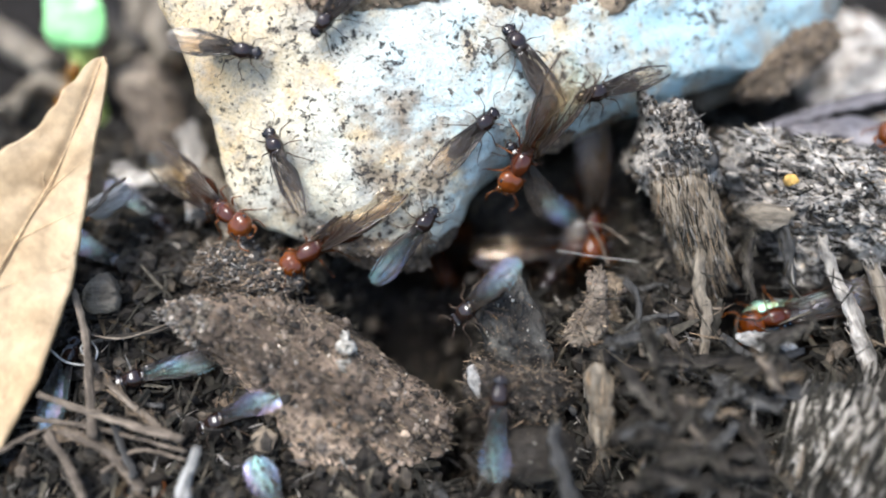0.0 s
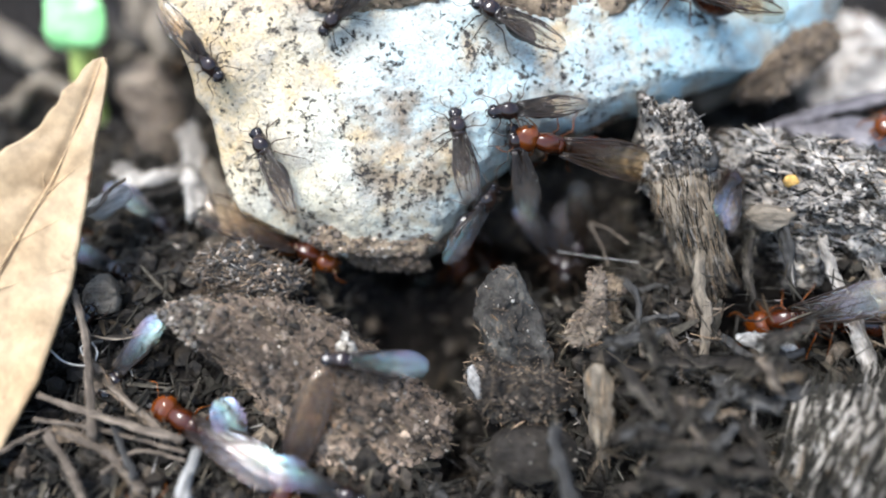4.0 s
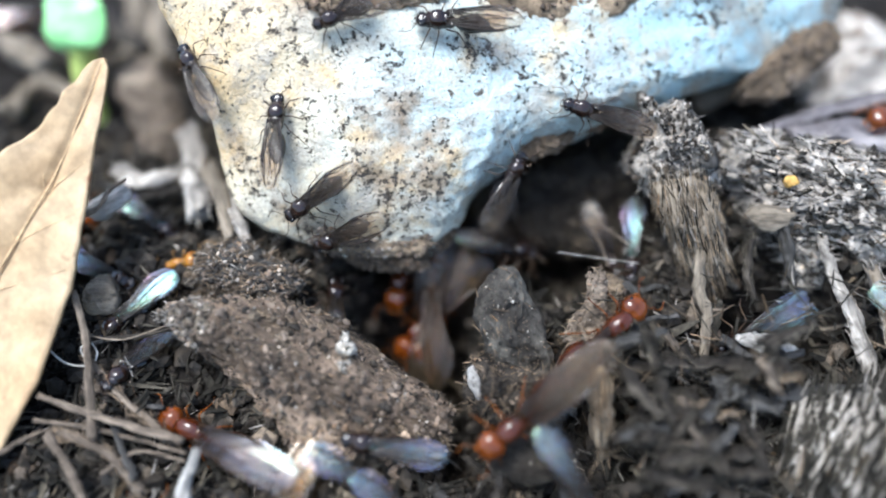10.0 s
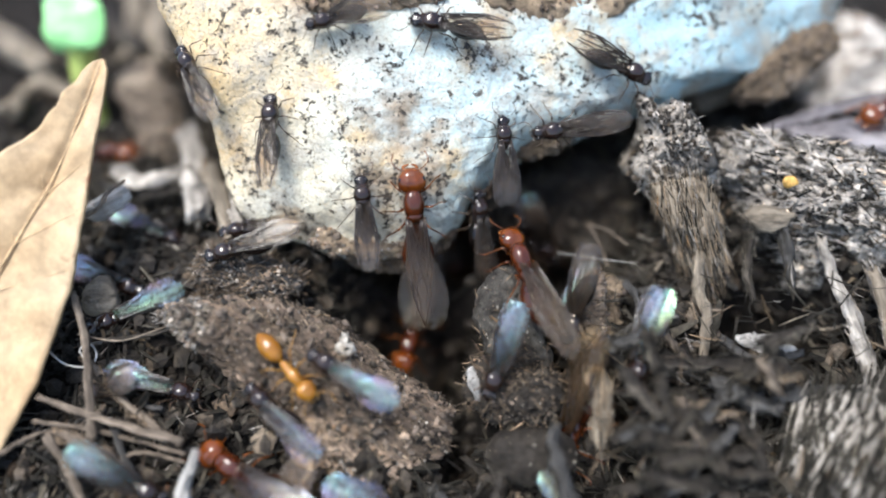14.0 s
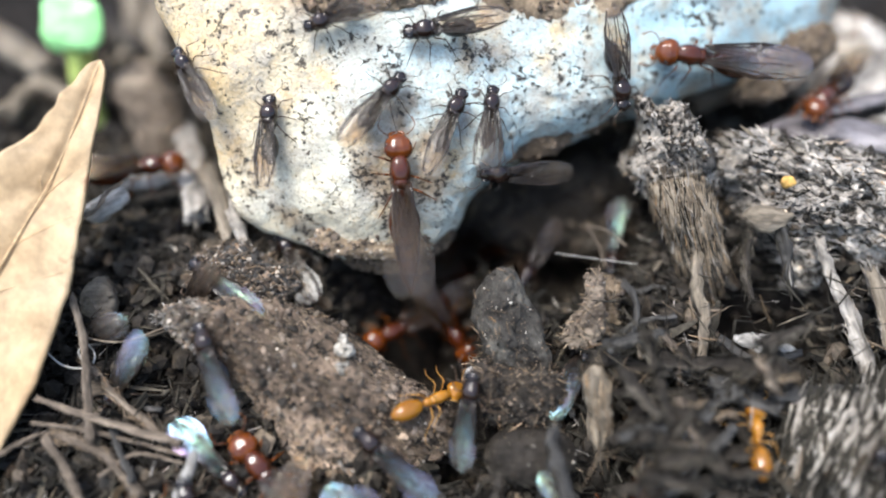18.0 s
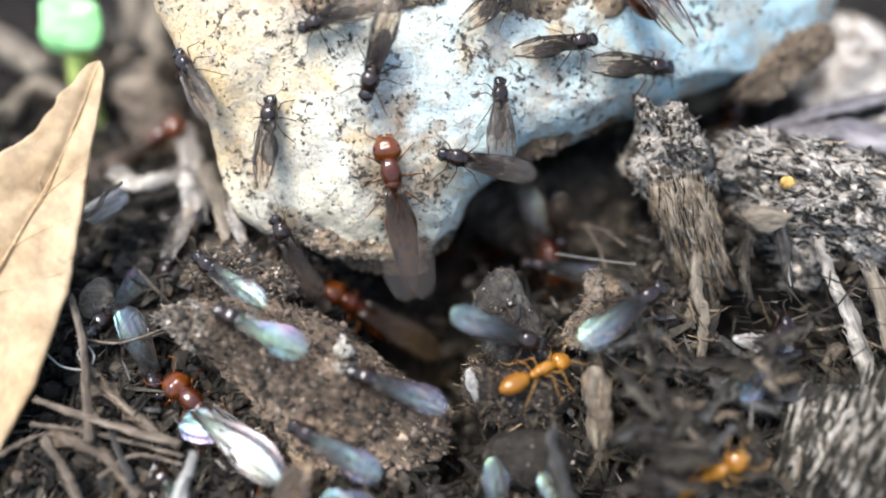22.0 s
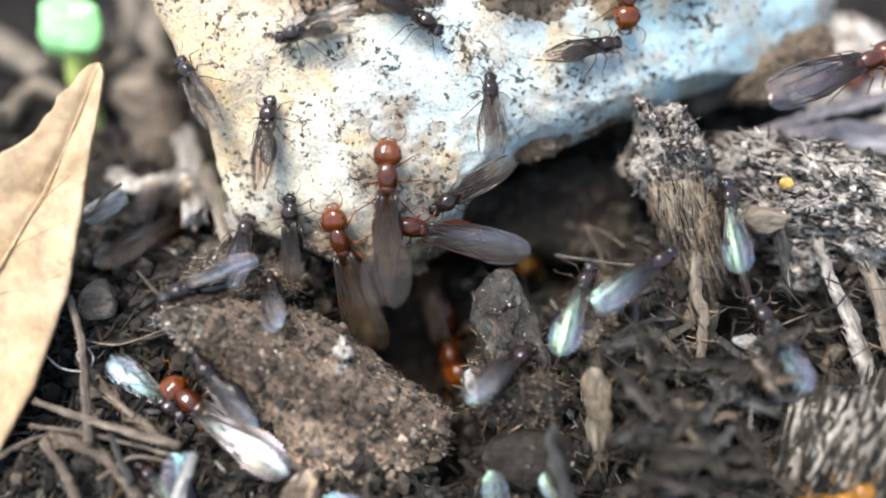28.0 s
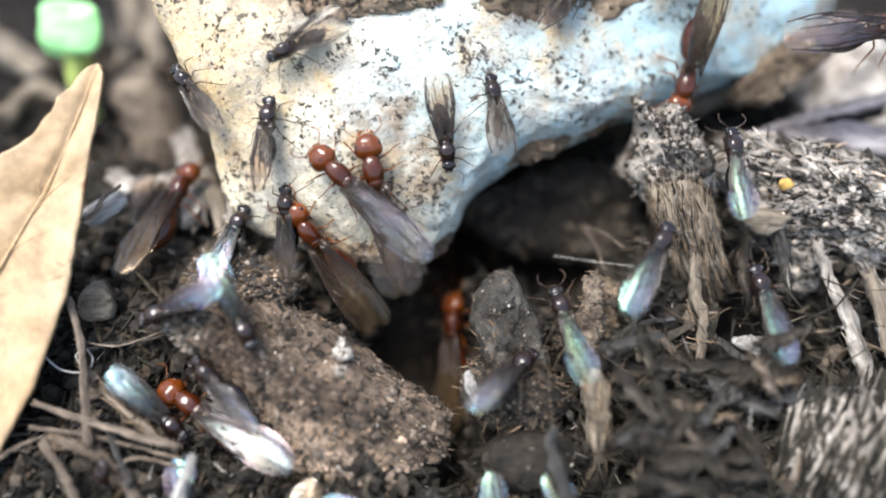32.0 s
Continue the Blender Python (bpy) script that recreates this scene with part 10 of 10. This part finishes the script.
    tread("c2", [(0, 6.8, 0.6, -3.1, -13, 16, -124), (3, 7.7, 0.6, -3.0, 9, 22, -100), (5, 7.5, 2.4, -2.2, 17, 26, -84), (6, 7.1, 2.8, -2.1, 22, 52, -78), (7, 8.4, 2.4, -2.0, -1, 28, -90), (8, 9.7, 2.0, -1.8, 11, 17, -95), (8.5, 10.9, 0.4, -1.3, 27, 15, -96), (9, 11.9, -1.3, -0.7, 11, 25, -93), (10, 10.4, 0.5, -1.7, 27, 10, -79), (10.25, 9.3, -1.5, -0.2, 30, 50, -57), (10.5, 8.1, -3.4, 1.4, 112, 74, 40), (10.75, 7.9, -1.7, -0.8, 10, 54, -81), (11, 7.8, 0.0, -3.0, 10, 12, -104), (12, 7.8, 0.8, -2.9, 5, 28, -114), (12.5, 6.9, 2.3, -2.5, 16, 21, -88), (13, 5.9, 3.2, -1.4, 58, 54, -31), (14, 6.5, 3.1, -1.4, 47, 62, -46), (14.75, 5.7, 2.2, -2.5, -9, 17, -77), (15.5, 4.7, -0.2, -2.1, -22, 23, -73), (17, 3.3, -5.6, 1.5, 11, 37, -69), (17.3, 1.8, -1.4, -0.8, 20, 27, -28), (17.6, 0.2, 2.7, -3.0, 20, 14, 8), (17.9, -1.4, 6.9, -5.3, 12, 4, 43), (18.2, -3.0, 11.0, -7.6, 0, 0, 79), (32, -3.0, 11.0, -7.6, 0, 0, 79)])
    tread("c3", [(0, 9.0, 3.5, -0.5, 4, 53, -79), (2, 8.6, 3.6, -0.1, 1, 48, -82), (2.5, 8.4, 3.1, -1.3, 3, 57, -82), (3, 8.0, 2.1, -2.1, 4, 25, -94), (4.5, 8.5, 3.0, -1.4, 3, 55, -84), (6, 8.9, 3.6, -0.3, -1, 50, -82), (8, 7.7, 3.5, -0.1, -8, 50, -96), (8.5, 6.6, 3.2, -0.8, 2, 58, -90), (9, 5.6, 3.1, -1.8, 8, 74, -76), (10, 4.8, 3.8, -2.6, 22, 38, -75), (11, 4.1, 4.5, -3.5, 32, 2, -82), (12, 3.8, 4.9, -3.8, 29, 3, -78), (12.33, 4.9, 1.4, -2.2, -21, 12, -89), (12.67, 6.3, 0.6, -3.0, -19, 17, -104), (13, 7.5, -1.0, -3.0, 3, 3, -116), (14.2, 7.1, -5.9, 0.7, 3, 42, -123), (14.52, 5.3, -2.7, -1.7, -13, 35, -170), (14.61, 4.9, -1.9, -2.3, -15, 32, 180), (14.69, 4.5, -1.1, -2.9, -17, 28, 170), (14.85, 3.6, 0.5, -4.2, -17, 21, 151), (15.18, 1.8, 3.8, -6.6, -12, 8, 115), (15.5, 0.0, 7.0, -9.0, 0, 0, 79), (32, 0.0, 7.0, -9.0, 0, 0, 79)])
    tread("c4", [(0, 3.5, 10.0, -7.4, 0, 0, -79), (3.95, 3.5, 10.0, -7.4, 0, 0, -39), (7.9, 3.5, 10.0, -7.4, 0, 0, 0), (11.85, 3.5, 10.0, -7.4, 0, 0, 39), (15.8, 3.5, 10.0, -7.4, 0, 0, 79), (16.1, 3.8, 6.4, -5.6, -4, -16, 117), (16.4, 4.2, 2.9, -3.7, -18, -26, 159), (16.55, 4.4, 1.1, -2.8, -28, -26, -178), (16.62, 4.5, 0.2, -2.3, -32, -25, -166), (16.7, 4.5, -0.7, -1.8, -36, -24, -155), (17, 4.9, -4.2, 0.0, -47, -11, -115), (18, 5.0, 0.3, -2.3, -29, 4, -111), (19, 4.8, 2.4, -2.1, -38, -1, -113), (19.5, 5.5, 2.8, -2.0, -29, 35, -117), (20, 6.2, 3.1, -1.9, -16, 71, -113), (21, 7.6, 3.0, -1.2, 9, 60, -76), (23, 7.2, 3.0, -1.3, 17, 61, -73), (24, 6.5, 2.7, -2.5, 5, 27, -100), (24.35, 5.7, 4.5, -3.7, 15, 21, -52), (24.7, 5.0, 6.4, -5.0, 16, 10, -8), (25.05, 4.2, 8.2, -6.2, 10, 2, 35), (25.4, 3.5, 10.0, -7.4, 0, 0, 79), (32, 3.5, 10.0, -7.4, 0, 0, 79)])
    tread("m50", [(0, -17, -19, -6.5, 26, 15, -8), (12.8, -15.4, -18, -6, 26, 15, -8), (13.6, -15.4, -15.5, -5.4, 26, 15, -8), (14, -15, -13.3, -3.6, 21, 26, -18), (15.5, -16, -13.1, -4.2, 21, 18, -25), (16, -16.4, -13.1, -4.2, -2, 29, -71), (16.5, -16.7, -13.2, -4.1, -27, 22, -119), (17, -17.1, -13.2, -4.1, -38, 1, -158), (17.8, -18, -17, -6, -30, -4, -163), (32, -18, -19, -6.5, -30, -4, -163)])
    tread("q51", [(0, 19.2, -3.4, -2.2, -37, 12, -170), (2, 19.2, -3, -2.2, -42, 23, -175), (3.5, 19.2, -3, -2.2, -35, 23, -178), (4.4, 21.6, -5.3, -0.7, -40, 38, 159), (5.2, 30, -4.1, -1.7, -27, 11, -178), (6, 36, -4, -2.5, -27, 11, -178), (32, 36, -4, -2.5, -27, 11, -178)])
    tread("m52", [(0, 27, -6.1, 0.2, 38, -7, -6), (7.9, 27, -6, 0.2, 35, -6, -5), (8.6, 21.8, -4.4, -1.3, 57, -3, -54), (9.3, 21.7, -4.6, -1.1, 55, -3, -55), (10.2, 26.5, -6.3, 0.2, 35, 10, -31), (32, 28, -6.3, 0, 35, 10, -31)])
    tread("m53", [(0, 3, 7, -8.7, 0, 0, -79), (9.8, 3, 7, -8.7, 0, 0, -79), (10.4, 3.2, -7.3, 0.3, -13, 47, -111), (11, 3.2, -7, 1, -27, 34, -126), (12, 2.4, -7.3, 0.2, -49, 25, -164), (13, 2.6, -7.3, 0.3, -36, 37, -150), (14, 2.8, -8.2, -0.7, -15, 43, -115), (14.8, 2.9, -7.7, -0.7, -15, 50, -119), (15.6, 3, 7, -8.7, 0, 0, -79), (32, 3, 7, -8.7, 0, 0, -79)])


motions()
